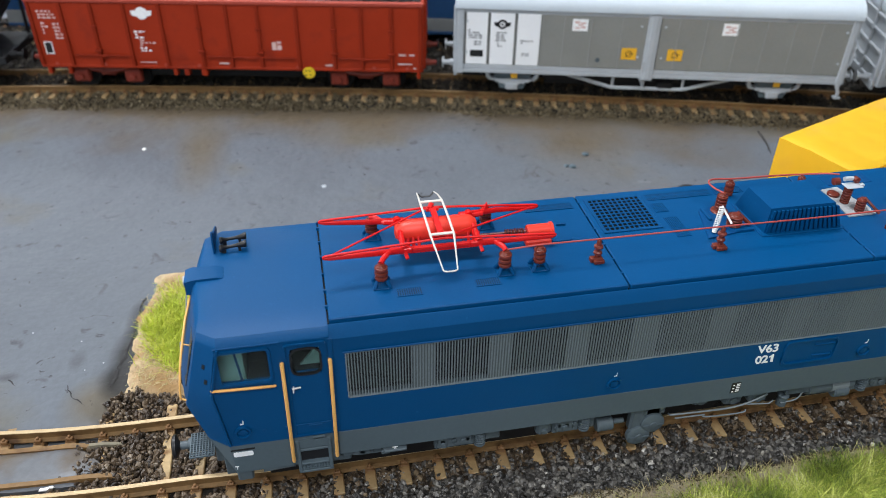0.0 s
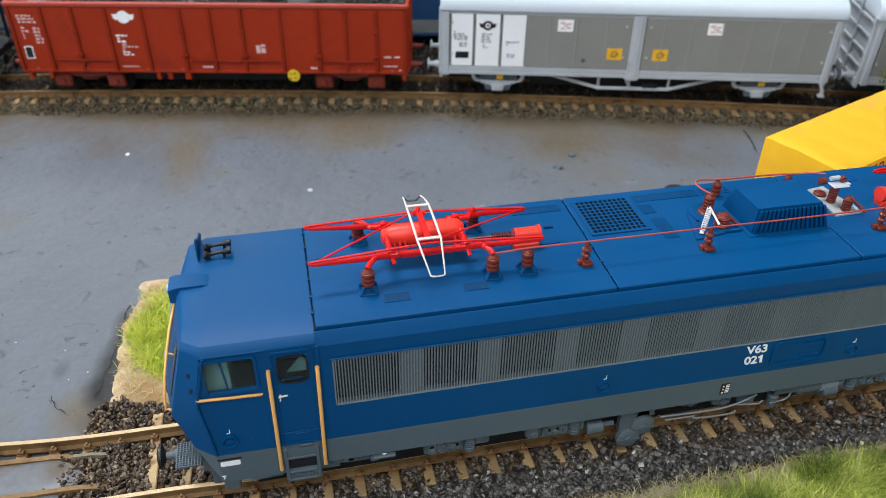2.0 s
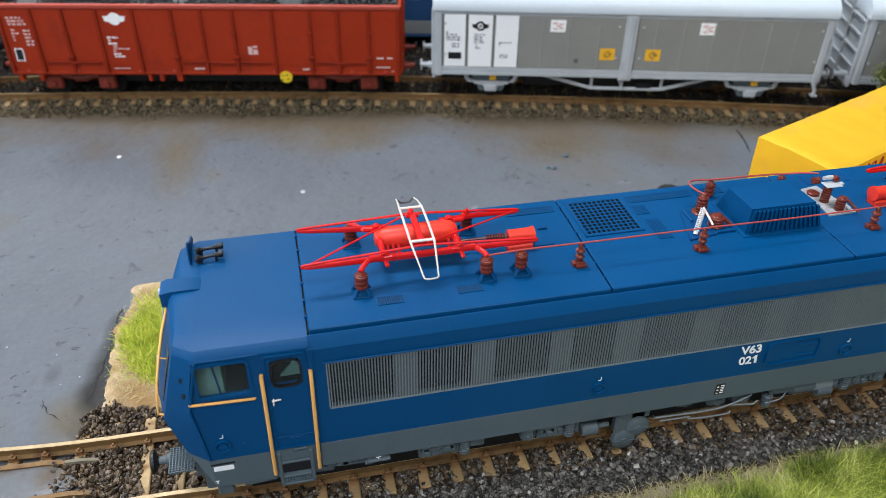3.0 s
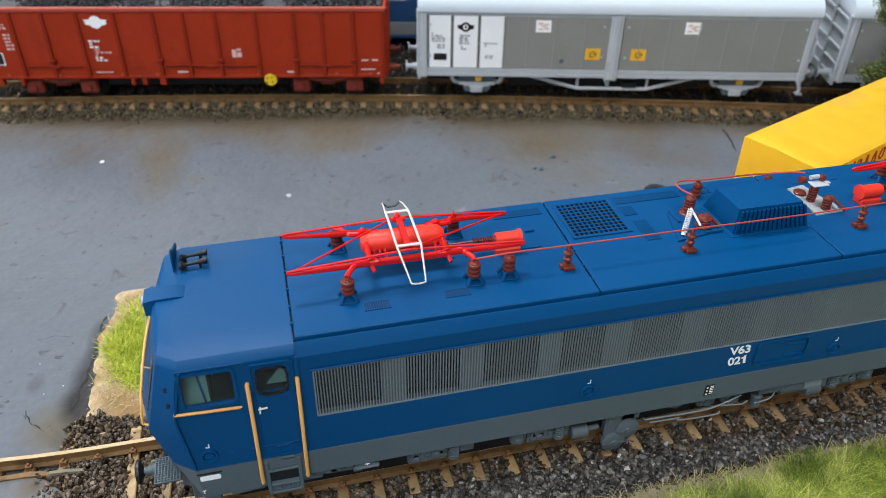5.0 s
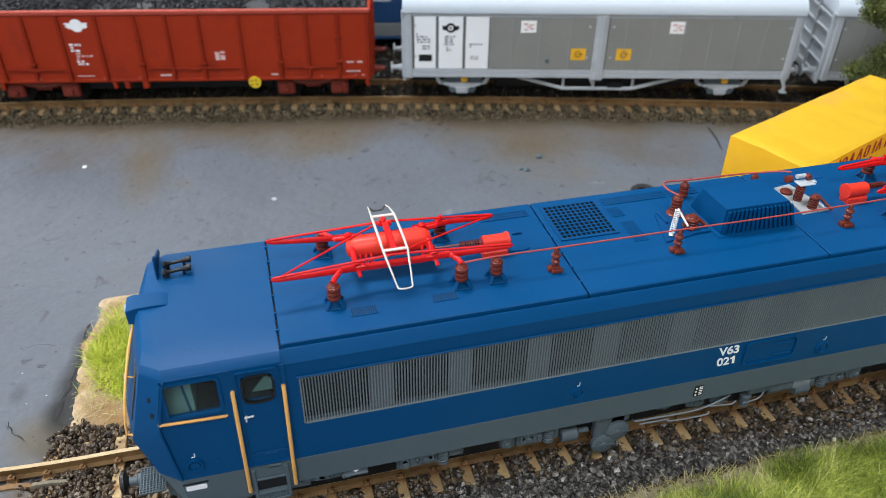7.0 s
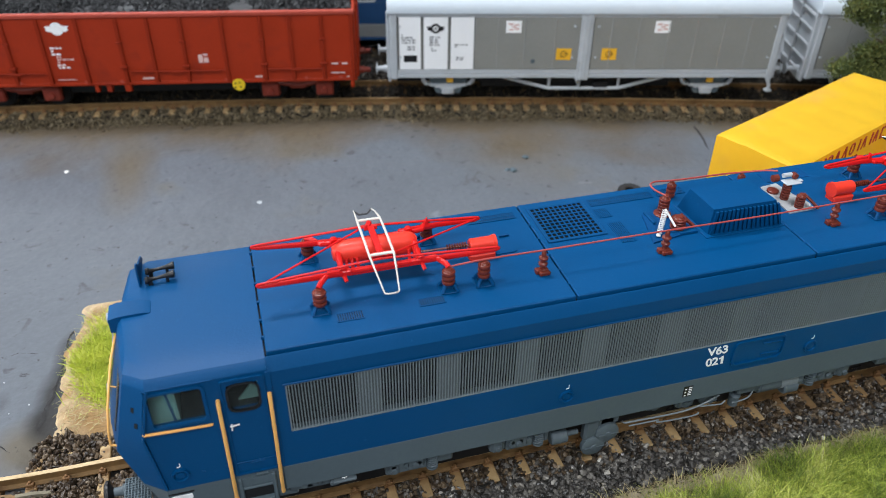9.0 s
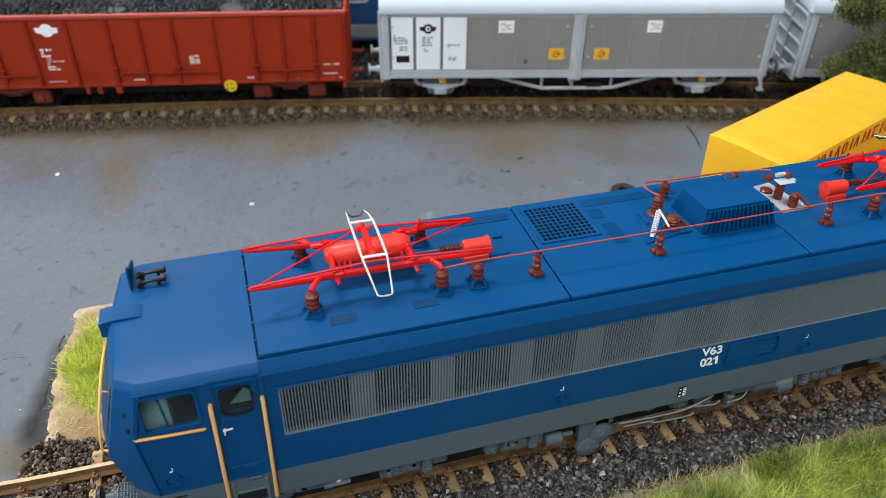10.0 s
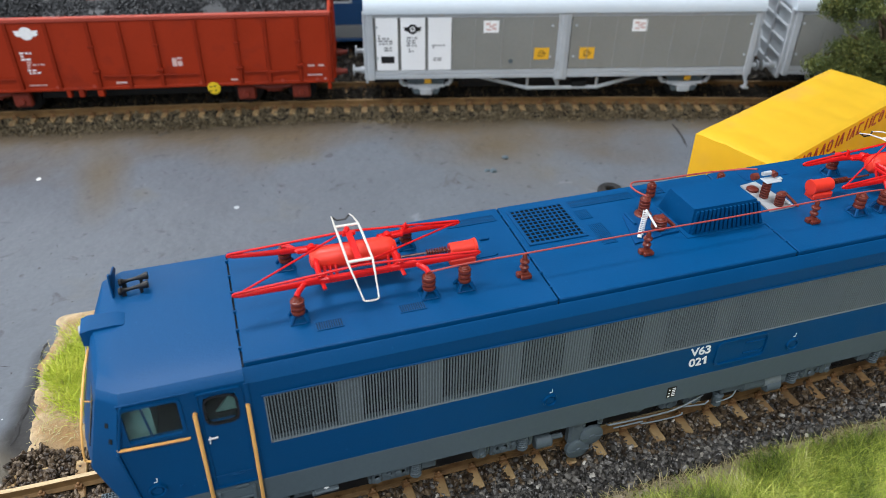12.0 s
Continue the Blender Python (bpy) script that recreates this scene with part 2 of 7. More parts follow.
SLEEPER = material("sleeper_ochre", (0.385, 0.27, 0.132), 0.6, var=0.22, scale=220, fine=900, bump=0.25, each=0.22, dirt=(0.20, 0.10, 0.035), dirt_at=0.56, dirt_scale=260)
# darkened sleeper colour paints the shade round the far track
SLEEPER_SHADED = material("sleeper_shaded", (0.30, 0.22, 0.12), 0.7, var=0.25, scale=220, each=0.25, dirt=(0.07, 0.04, 0.02), dirt_at=0.52, dirt_scale=200)
# darker brown sleepers, laid towards the right end
SLEEPER_BROWN = material("sleeper_dark_brown", (0.24, 0.145, 0.065), 0.6, var=0.25, scale=220, fine=900, bump=0.25, each=0.25, dirt=(0.09, 0.045, 0.018), dirt_at=0.52, dirt_scale=240)
RAIL_TAN = material("rail_tan_head", (0.29, 0.185, 0.085), 0.5, 0.15, var=0.25, scale=200, dirt=(0.13, 0.07, 0.03), dirt_at=0.6)
SPLINTER = material("grey_wood_splinter", (0.19, 0.165, 0.115), 0.8, var=0.25, scale=400, bump=0.4)
CHAIR = material("rail_chair_rust", (0.18, 0.09, 0.034), 0.6, var=0.25, scale=400)
# near-black brown puts the shade between stones and under the train into colour
BED = material("ballast_bed", (0.014, 0.011, 0.008), 0.9, var=0.4, scale=400, bump=0.4)
COAL = material("coal", (0.03, 0.031, 0.033), 0.5, var=0.4, scale=500, each=-0.5)
SAND_GREY = material("grey_sand", (0.47, 0.40, 0.29), 0.9, var=0.4, scale=300, fine=1500, bump=1.0, dirt=(0.2, 0.15, 0.09), dirt_at=0.56, dirt_scale=120)
SAND = material("sandy_earth", (0.50, 0.375, 0.225), 0.9, var=0.4, scale=320, fine=1500, bump=1.0, dirt=(0.33, 0.20, 0.085), dirt_at=0.46, dirt_scale=75)
SAND_GRIT = material("sand_grit", (0.36, 0.25, 0.14), 0.9, var=0.5, scale=260, fine=1500, bump=0.6)
TREE_BARK = material("bark", (0.09, 0.06, 0.035), 0.85, var=0.3, scale=600)
PLASTER = material("plain_wall", (0.24, 0.24, 0.235), 0.9, var=0.04, scale=3)
CEILING = material("ceiling_white", (0.8, 0.8, 0.79), 0.9, var=0.03, scale=3)
GLASS = bpy.data.materials.new("window_glass")
GLASS.use_nodes = True
g = GLASS.node_tree.nodes["Principled BSDF"]
g.inputs["Base Color"].default_value = (0.50, 0.60, 0.56, 1)
g.inputs["Roughness"].default_value, g.inputs["Transmission Weight"].default_value, g.inputs["IOR"].default_value = 0.06, 0.985, 1.22


def ramp_material(name, stops, rough=0.65, bump=0.3, spec=0.4):
    """Colour picked piece by piece out of a row of stops."""
    m = material(name, (0.1, 0.1, 0.1), rough, var=0.2, scale=500, fine=3000, bump=bump, spec=spec)
    nt = m.node_tree
    bsdf = nt.nodes["Principled BSDF"]
    grain = bsdf.inputs["Base Color"].links[0].from_node.inputs["Scale"].links[0].from_socket
    geo = nt.nodes.new("ShaderNodeNewGeometry")
    cr = nt.nodes.new("ShaderNodeValToRGB")
    el = cr.color_ramp.elements
    while len(el) < len(stops):
        el.new(0.5)
    for e, (at, col) in zip(el, stops):
        e.position, e.color = at, (*col, 1)
    nt.links.new(geo.outputs["Random Per Island"], cr.inputs["Fac"])
    sc = nt.nodes.new("ShaderNodeVectorMath")
    sc.operation = "SCALE"
    nt.links.new(cr.outputs["Color"], sc.inputs[0])
    nt.links.new(grain, sc.inputs["Scale"])
    nt.links.new(sc.outputs[0], bsdf.inputs["Base Color"])
    return m


STONE = ramp_material("ballast_stone", ((0.0, (0.016, 0.015, 0.013)), (0.35, (0.042, 0.038, 0.034)), (0.70, (0.092, 0.084, 0.074)), (0.93, (0.17, 0.157, 0.138)), (0.985, (0.27, 0.245, 0.205)), (1.0, (0.62, 0.59, 0.53))), 0.34, spec=0.6)
STONE_BROWN = ramp_material("ballast_stone_rusty", ((0.0, (0.016, 0.010, 0.006)), (0.45, (0.050, 0.034, 0.020)), (0.88, (0.120, 0.084, 0.050)), (0.99, (0.19, 0.14, 0.085)), (1.0, (0.38, 0.32, 0.23))), 0.38, spec=0.4)
STONE_UMBER = ramp_material("ballast_stone_umber", ((0.0, (0.018, 0.012, 0.008)), (0.4, (0.056, 0.037, 0.023)), (0.80, (0.118, 0.082, 0.050)), (0.97, (0.18, 0.135, 0.09)), (1.0, (0.24, 0.19, 0.14))), 0.38, spec=0.4)
STONE_REAR = ramp_material("ballast_stone_brown", ((0.0, (0.062, 0.045, 0.024)), (0.4, (0.105, 0.080, 0.043)), (0.8, (0.142, 0.110, 0.062)), (1.0, (0.20, 0.16, 0.10))), 0.75)
# dark stones paint the shade beneath and behind the rear train
STONE_SHADED = ramp_material("ballast_stone_shaded", ((0.0, (0.010, 0.008, 0.006)), (0.7, (0.030, 0.023, 0.016)), (1.0, (0.075, 0.06, 0.042))), 0.75)
GRASS = ramp_material("static_grass", ((0.0, (0.022, 0.050, 0.006)), (0.30, (0.105, 0.155, 0.020)), (0.50, (0.29, 0.37, 0.045)), (0.74, (0.62, 0.64, 0.13)), (1.0, (0.92, 0.86, 0.52))), 0.5, 0.0)
GRASS_B = ramp_material("static_grass_bright", ((0.0, (0.16, 0.24, 0.015)), (0.4, (0.42, 0.50, 0.035)), (0.8, (0.68, 0.68, 0.10)), (1.0, (0.80, 0.70, 0.28))), 0.55, 0.0)
STRAW = ramp_material("straw_fibre", ((0.0, (0.30, 0.22, 0.11)), (0.6, (0.55, 0.46, 0.26)), (1.0, (0.40, 0.42, 0.12))), 0.6, 0.0)
LEAF = ramp_material("foliage", ((0.0, (0.022, 0.040, 0.008)), (0.5, (0.070, 0.092, 0.020)), (1.0, (0.22, 0.225, 0.055))), 0.6, 0.0)


def clumped(m, scale, share):
    """Tufts: the colour of neighbouring pieces leans the same way."""
    N, L = m.node_tree.nodes, m.node_tree.links
    cr = next(n for n in N if n.bl_idname == "ShaderNodeValToRGB")
    single = cr.inputs["Fac"].links[0].from_socket
    co, n = N.new("ShaderNodeTexCoord"), N.new("ShaderNodeTexNoise")
    n.inputs["Scale"].default_value, n.inputs["Detail"].default_value = scale, 3
    L.new(co.outputs["Object"], n.inputs["Vector"])
    wide, mix = N.new("ShaderNodeMapRange"), N.new("ShaderNodeMix")
    wide.inputs["From Min"].default_value, wide.inputs["From Max"].default_value = 0.3, 0.7
    L.new(n.outputs["Fac"], wide.inputs["Value"])
    mix.inputs["Factor"].default_value = share
    L.new(single, mix.inputs["A"])
    L.new(wide.outputs["Result"], mix.inputs["B"])
    L.new(mix.outputs["Result"], cr.inputs["Fac"])


clumped(GRASS, 85, 0.5)
clumped(GRASS_B, 110, 0.35)
clumped(LEAF, 110, 0.4)


def pavement_material():
    """Glossy grey road paint with brown washes, scuffs and fine cracks."""
    m = material("painted_pavement", (0.123, 0.135, 0.153), 0.37, var=0.13, scale=22, fine=700, bump=0.2, dirt=(0.13, 0.112, 0.07), dirt_at=0.64, dirt_scale=22, gloss_var=0.10, spec=0.12)
    nt = m.node_tree
    N, L = nt.nodes, nt.links
    bsdf = N["Principled BSDF"]
    base = bsdf.inputs["Base Color"].links[0].from_socket
    co = N.new("ShaderNodeTexCoord")
    # brown wash that lies along the foot of the rear embankment
    sep = N.new("ShaderNodeSeparateXYZ")
    L.new(co.outputs["Object"], sep.inputs[0])
    line = N.new("ShaderNodeMath")
    line.operation = "MULTIPLY_ADD"
    L.new(sep.outputs["X"], line.inputs[0])
    line.inputs[1].default_value = 0.215
    L.new(sep.outputs["Y"], line.inputs[2])
    wob = N.new("ShaderNodeTexNoise")
    wob.inputs["Scale"].default_value, wob.inputs["Detail"].default_value = 26, 5
    L.new(co.outputs["Object"], wob.inputs["Vector"])
    add = N.new("ShaderNodeMath")
    add.operation = "MULTIPLY_ADD"
    L.new(wob.outputs["Fac"], add.inputs[0])
    add.inputs[1].default_value = 0.085
    L.new(line.outputs[0], add.inputs[2])
    band = N.new("ShaderNodeMapRange")
    L.new(add.outputs[0], band.inputs["Value"])
    band.inputs["From Min"].default_value, band.inputs["From Max"].default_value = 0.187, 0.219
    band.inputs["To Max"].default_value = 0.85
    mx = N.new("ShaderNodeMix")
    mx.data_type = "RGBA"
    L.new(band.outputs["Result"], mx.inputs["Factor"])
    L.new(base, mx.inputs["A"])
    mx.inputs["B"].default_value = (0.105, 0.076, 0.042, 1)
    # the wash ends below the embankment
    fade = N.new("ShaderNodeMapRange")
    L.new(add.outputs[0], fade.inputs["Value"])
    fade.inputs["From Min"].default_value, fade.inputs["From Max"].default_value = 0.26, 0.32
    fade.inputs["To Min"].default_value, fade.inputs["To Max"].default_value = 1.0, 0.0
    cut = N.new("ShaderNodeMath")
    cut.operation = "MULTIPLY"
    L.new(band.outputs["Result"], cut.inputs[0])
    L.new(fade.outputs["Result"], cut.inputs[1])
    L.new(cut.outputs[0], mx.inputs["Factor"])
    # single rusty spills, and near-black patches on the left side
    spilt = mx.outputs["Result"]
    brown, dark_tone = (0.125, 0.098, 0.058), (0.032, 0.031, 0.030)
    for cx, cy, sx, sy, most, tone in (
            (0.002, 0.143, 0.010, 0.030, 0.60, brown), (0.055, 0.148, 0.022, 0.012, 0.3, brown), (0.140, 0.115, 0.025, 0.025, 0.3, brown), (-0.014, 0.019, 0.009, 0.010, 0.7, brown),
            (-0.0084, 0.049, 0.0035, 0.011, 0.8, dark_tone), (-0.0098, 0.036, 0.0040, 0.010, 0.9, dark_tone), (-0.0104, 0.0265, 0.0050, 0.007, 0.9, dark_tone),
            (-0.0216, 0.0360, 0.0022, 0.0045, 0.35, dark_tone), (-0.0369, 0.0328, 0.0035, 0.002, 0.5, dark_tone)):
        off = N.new("ShaderNodeVectorMath")
        off.operation = "SUBTRACT"
        L.new(co.outputs["Object"], off.inputs[0])
        off.inputs[1].default_value = (cx, cy, -0.004)
        rel = N.new("ShaderNodeVectorMath")
        rel.operation = "DIVIDE"
        L.new(off.outputs[0], rel.inputs[0])
        rel.inputs[1].default_value = (sx, sy, 0.1)
        size = N.new("ShaderNodeVectorMath")
        size.operation = "LENGTH"
        L.new(rel.outputs[0], size.inputs[0])
        ragged = N.new("ShaderNodeMath")
        ragged.operation = "ADD"
        L.new(size.outputs["Value"], ragged.inputs[0])
        L.new(wob.outputs["Fac"], ragged.inputs[1])
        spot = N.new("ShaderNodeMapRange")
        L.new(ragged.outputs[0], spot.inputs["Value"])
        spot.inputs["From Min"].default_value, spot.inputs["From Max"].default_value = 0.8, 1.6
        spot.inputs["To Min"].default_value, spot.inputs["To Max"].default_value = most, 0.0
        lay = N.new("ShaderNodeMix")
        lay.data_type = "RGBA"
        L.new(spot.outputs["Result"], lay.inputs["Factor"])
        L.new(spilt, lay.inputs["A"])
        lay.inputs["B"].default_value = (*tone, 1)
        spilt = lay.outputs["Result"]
    # fine cracks
    cr = N.new("ShaderNodeTexVoronoi")
    cr.feature = "DISTANCE_TO_EDGE"
    cr.inputs["Scale"].default_value = 42
    warp = N.new("ShaderNodeTexNoise")
    warp.inputs["Scale"].default_value = 90
    L.new(co.outputs["Object"], warp.inputs["Vector"])
    wv = N.new("ShaderNodeVectorMath")
    wv.operation = "MULTIPLY_ADD"
    L.new(warp.outputs["Color"], wv.inputs[0])
    wv.inputs[1].default_value = (0.012, 0.012, 0.012)
    L.new(co.outputs["Object"], wv.inputs[2])
    L.new(wv.outputs[0], cr.inputs["Vector"])
    thin = N.new("ShaderNodeMapRange")
    L.new(cr.outputs["Distance"], thin.inputs["Value"])
    thin.inputs["From Min"].default_value, thin.inputs["From Max"].default_value = 0.0, 0.012
    thin.inputs["To Min"].default_value, thin.inputs["To Max"].default_value = 1.0, 0.0
    where = N.new("ShaderNodeTexNoise")
    where.inputs["Scale"].default_value = 30
    L.new(co.outputs["Object"], where.inputs["Vector"])
    some = N.new("ShaderNodeMapRange")
    L.new(where.outputs["Fac"], some.inputs["Value"])
    some.inputs["From Min"].default_value, some.inputs["From Max"].default_value = 0.60, 0.72
    both = N.new("ShaderNodeMath")
    both.operation = "MULTIPLY"
    L.new(thin.outputs["Result"], both.inputs[0])
    L.new(some.outputs["Result"], both.inputs[1])
    mc = N.new("ShaderNodeMix")
    mc.data_type = "RGBA"
    L.new(both.outputs[0], mc.inputs["Factor"])
    L.new(spilt, mc.inputs["A"])
    mc.inputs["B"].default_value = (0.09, 0.09, 0.095, 1)
    last = mc.outputs["Result"]
    for scale, lo, hi, col, most in ((420, 0.67, 0.73, (0.035, 0.035, 0.036), 0.8), (170, 0.64, 0.72, (0.055, 0.056, 0.06), 0.65), (75, 0.69, 0.78, (0.34, 0.36, 0.39), 0.4)):
        sp = N.new("ShaderNodeTexNoise")
        sp.inputs["Scale"].default_value, sp.inputs["Detail"].default_value, sp.inputs["Distortion"].default_value = scale, 6, 0.6
        L.new(co.outputs["Object"], sp.inputs["Vector"])
        mr = N.new("ShaderNodeMapRange")
        L.new(sp.outputs["Fac"], mr.inputs["Value"])
        mr.inputs["From Min"].default_value, mr.inputs["From Max"].default_value, mr.inputs["To Max"].default_value = lo, hi, most
        mm = N.new("ShaderNodeMix")
        mm.data_type = "RGBA"
        L.new(mr.outputs["Result"], mm.inputs["Factor"])
        L.new(last, mm.inputs["A"])
        mm.inputs["B"].default_value = (*col, 1)
        last = mm.outputs["Result"]
    L.new(last, bsdf.inputs["Base Color"])
    rough_n = N.new("ShaderNodeTexNoise")
    rough_n.inputs["Scale"].default_value, rough_n.inputs["Detail"].default_value = 110, 7
    L.new(co.outputs["Object"], rough_n.inputs["Vector"])
    b2 = N.new("ShaderNodeBump")
    b2.inputs["Strength"].default_value, b2.inputs["Distance"].default_value = 0.9, 0.0010
    L.new(rough_n.outputs["Fac"], b2.inputs["Height"])
    L.new(bsdf.inputs["Normal"].links[0].from_socket, b2.inputs["Normal"])
    L.new(b2.outputs["Normal"], bsdf.inputs["Normal"])
    return m


PAVEMENT = pavement_material()


def add_rust(m):
    """Rust run from the rail chairs over the sleeper."""
    N, L = m.node_tree.nodes, m.node_tree.links
    bsdf = N["Principled BSDF"]
    base = bsdf.inputs["Base Color"].links[0].from_socket
    co, sep, n = N.new("ShaderNodeTexCoord"), N.new("ShaderNodeSeparateXYZ"), N.new("ShaderNodeTexNoise")
    L.new(co.outputs["Object"], sep.inputs[0])
    L.new(co.outputs["Object"], n.inputs["Vector"])
    n.inputs["Scale"].default_value, n.inputs["Detail"].default_value = 500, 4
    a, b, c = N.new("ShaderNodeMath"), N.new("ShaderNodeMath"), N.new("ShaderNodeMath")
    a.operation, b.operation, c.operation = "ABSOLUTE", "SUBTRACT", "ABSOLUTE"
    L.new(sep.outputs["Y"], a.inputs[0])
    L.new(a.outputs[0], b.inputs[0])
    b.inputs[1].default_value = 0.00875
    L.new(b.outputs[0], c.inputs[0])
    d = N.new("ShaderNodeMath")
    d.operation = "MULTIPLY_ADD"
    L.new(n.outputs["Fac"], d.inputs[0])
    d.inputs[1].default_value = 0.006
    L.new(c.outputs[0], d.inputs[2])
    r = N.new("ShaderNodeMapRange")
    L.new(d.outputs[0], r.inputs["Value"])
    r.inputs["From Min"].default_value, r.inputs["From Max"].default_value = 0.0035, 0.0085
    r.inputs["To Min"].default_value, r.inputs["To Max"].default_value = 0.9, 0.0
    mx = N.new("ShaderNodeMix")
    mx.data_type = "RGBA"
    L.new(r.outputs["Result"], mx.inputs["Factor"])
    L.new(base, mx.inputs["A"])
    mx.inputs["B"].default_value = (0.18, 0.085, 0.028, 1)
    L.new(mx.outputs["Result"], bsdf.inputs["Base Color"])


add_rust(SLEEPER)
PLATE = material("switch_plate_grey", (0.36, 0.365, 0.37), 0.4, var=0.08, scale=300)
INFILL = material("infill_plaster", (0.115, 0.12, 0.13), 0.4, var=0.2, scale=60, fine=700, bump=0.3, dirt=(0.10, 0.07, 0.04), dirt_at=0.55, dirt_scale=70)
PIPE = material("pipe_grey", (0.19, 0.22, 0.235), 0.45, var=0.1, scale=300)
CRACK = material("crack_shadow", (0.028, 0.027, 0.027), 0.9, var=0.2)

# ---- large structure ----
GROUND = -0.40


def smooth01(a, b, x):
    t = min(1.0, max(0.0, (x - a) / (b - a)))
    return t * t * (3 - 2 * t)


def rear_rail(x):
    """Where the rear track's near rail lies."""
    return -0.002737 * x * x - 0.1857 * x + 19.404


def rear_slope(x):
    return -0.005474 * x - 0.1857


def front_centre(x):
    """The front track bends a little at left; its shift fits the camera's view."""
    return 0.06 - 0.15 * smooth01(0.3, 4.0, x) + (0.02 * x * x if x < 0 else 0.0)


def ground_height(x, y):
    z = GROUND + 0.05 * (noise.noise((x * 0.18, y * 0.18, 3.0)) + 0.35 * noise.noise((x * 0.7, y * 0.7, 8.0)))
    left = (1 - smooth01(-1.6, -0.9, x)) * (1 - smooth01(1.5, 5.0, y)) * smooth01(-3.5, -1.5, y)
    near = abs(y - front_centre(x))
    flange = 1.0 if near > 0.98 else 0.0
    under = smooth01(-1.1, -0.7, x) * smooth01(-3.4, -2.9, y) * (1 - smooth01(1.9, 2.3, y))
    rear = smooth01(-1.15, -0.8, y - rear_rail(x))
    z -= 0.12 * under + 0.15 * rear
    return z + 0.175 * left * flange - 0.03 * (1 - flange)


def build_ground():
    xs = sorted(set([-200, -120, -60, -30, -20] + [round(-14 + 0.25 * i, 3) for i in range(201)] + [45, 60, 120, 200]))
    ys = sorted(set([-200, -120, -60, -30, -15, -10] + [round(-6 + 0.25 * i, 3) for i in range(125)] + [30, 45, 60, 120, 200]))
    vs = [(x, y, ground_height(x, y)) for y in ys for x in xs]
    n = len(xs)
    fs = [(j * n + i, j * n + i + 1, (j + 1) * n + i + 1, (j + 1) * n + i) for j in range(len(ys) - 1) for i in range(n - 1)]
    b = Build().add(vs, fs)
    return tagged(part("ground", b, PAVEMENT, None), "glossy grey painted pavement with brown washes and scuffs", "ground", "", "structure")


build_ground()


def lamp_wall(name, along, lo, hi, x0, x1):
    """Added wall with one opening for an unseen lamp; along: its axis."""
    b = Build()
    for a0, a1, z0, z1 in ((-199, x0, -1, 150), (x1, 199, -1, 150), (x0, x1, -1, 30), (x0, x1, 140, 150)):
        if along == "x":
            b.box(a0, a1, lo, hi, z0, z1)
        else:
            b.box(lo, hi, a0, a1, z0, z1)
    return tagged(part(name, b, PLASTER, None), "plain unseen wall with an opening added for a lamp", "wall", "", "structure")


def room():
    lamp_wall("wall_north", "x", 199, 207, -165, 15)
    tagged(part("wall_east", Build().box(199, 207, -199, 199, -1, 150), PLASTER, None), "plain pale wall of the room", "wall", "", "structure")
    lamp_wall("wall_south", "x", -207, -199, -180, 10)
    lamp_wall("wall_west", "y", -207, -199, -100, 140)
    tagged(part("ceiling", Build().box(-207, 207, -207, 207, 150, 156), CEILING, None), "plain white ceiling of the room", "ceiling", "", "structure")


room()


def rail_mesh(points, name, side=None, head=None):
    """A rail with foot, web and head along a line; each point is x, y."""
    prof = [(-0.11, -0.25), (0.11, -0.25), (0.11, -0.225), (0.025, -0.195), (0.025, -0.085), (0.05, -0.065), (0.05, -0.008), (0.038, 0.0), (-0.038, 0.0), (-0.05, -0.008), (-0.05, -0.065), (-0.025, -0.085), (-0.025, -0.195), (-0.11, -0.225)]
    loops = []
    for i, p in enumerate(points):
        a, c = points[max(i - 1, 0)], points[min(i + 1, len(points) - 1)]
        d = Vector((c[0] - a[0], c[1] - a[1])).normalized()
        nx, ny = -d.y, d.x
        loops.append([(p[0] + nx * q[0], p[1] + ny * q[0], q[1]) for q in prof])
    me = Build().loft(loops).mesh(name, 30)
    me.materials.append(side or RAIL)
    me.materials.append(head or RAIL_TOP)
    for f in me.polygons:
        if f.normal.z > 0.6 and f.center.z > -0.02 * U:
            f.material_index = 1
    return me


def sleeper_mesh(mat):
    b = Build()
    b.box(-0.115, 0.115, -1.49, 1.55, -0.47, -0.25, 0.02)
    me = b.mesh("sleeper")
    me.materials.append(mat)
    return me


def chair_mesh():
    b = Build()
    b.box(-0.10, 0.10, -0.17, 0.17, -0.25, -0.225, 0.008)
    for s in (-1, 1):
        b.box(-0.075, 0.075, s * 0.12 - 0.045, s * 0.12 + 0.045, -0.226, -0.13, 0.018)
        b.lathe([(0.035, -0.135), (0.035, -0.09), (0.015, -0.075)], (0, s * 0.115, 0), "z", 6)
    me = b.mesh("rail_chair")
    me.materials.append(CHAIR)
    return me


SLEEPER_ME, SLEEPER_BROWN_ME, SLEEPER_SHADED_ME, CHAIR_ME = sleeper_mesh(SLEEPER), sleeper_mesh(SLEEPER_BROWN), sleeper_mesh(SLEEPER_SHADED), chair_mesh()


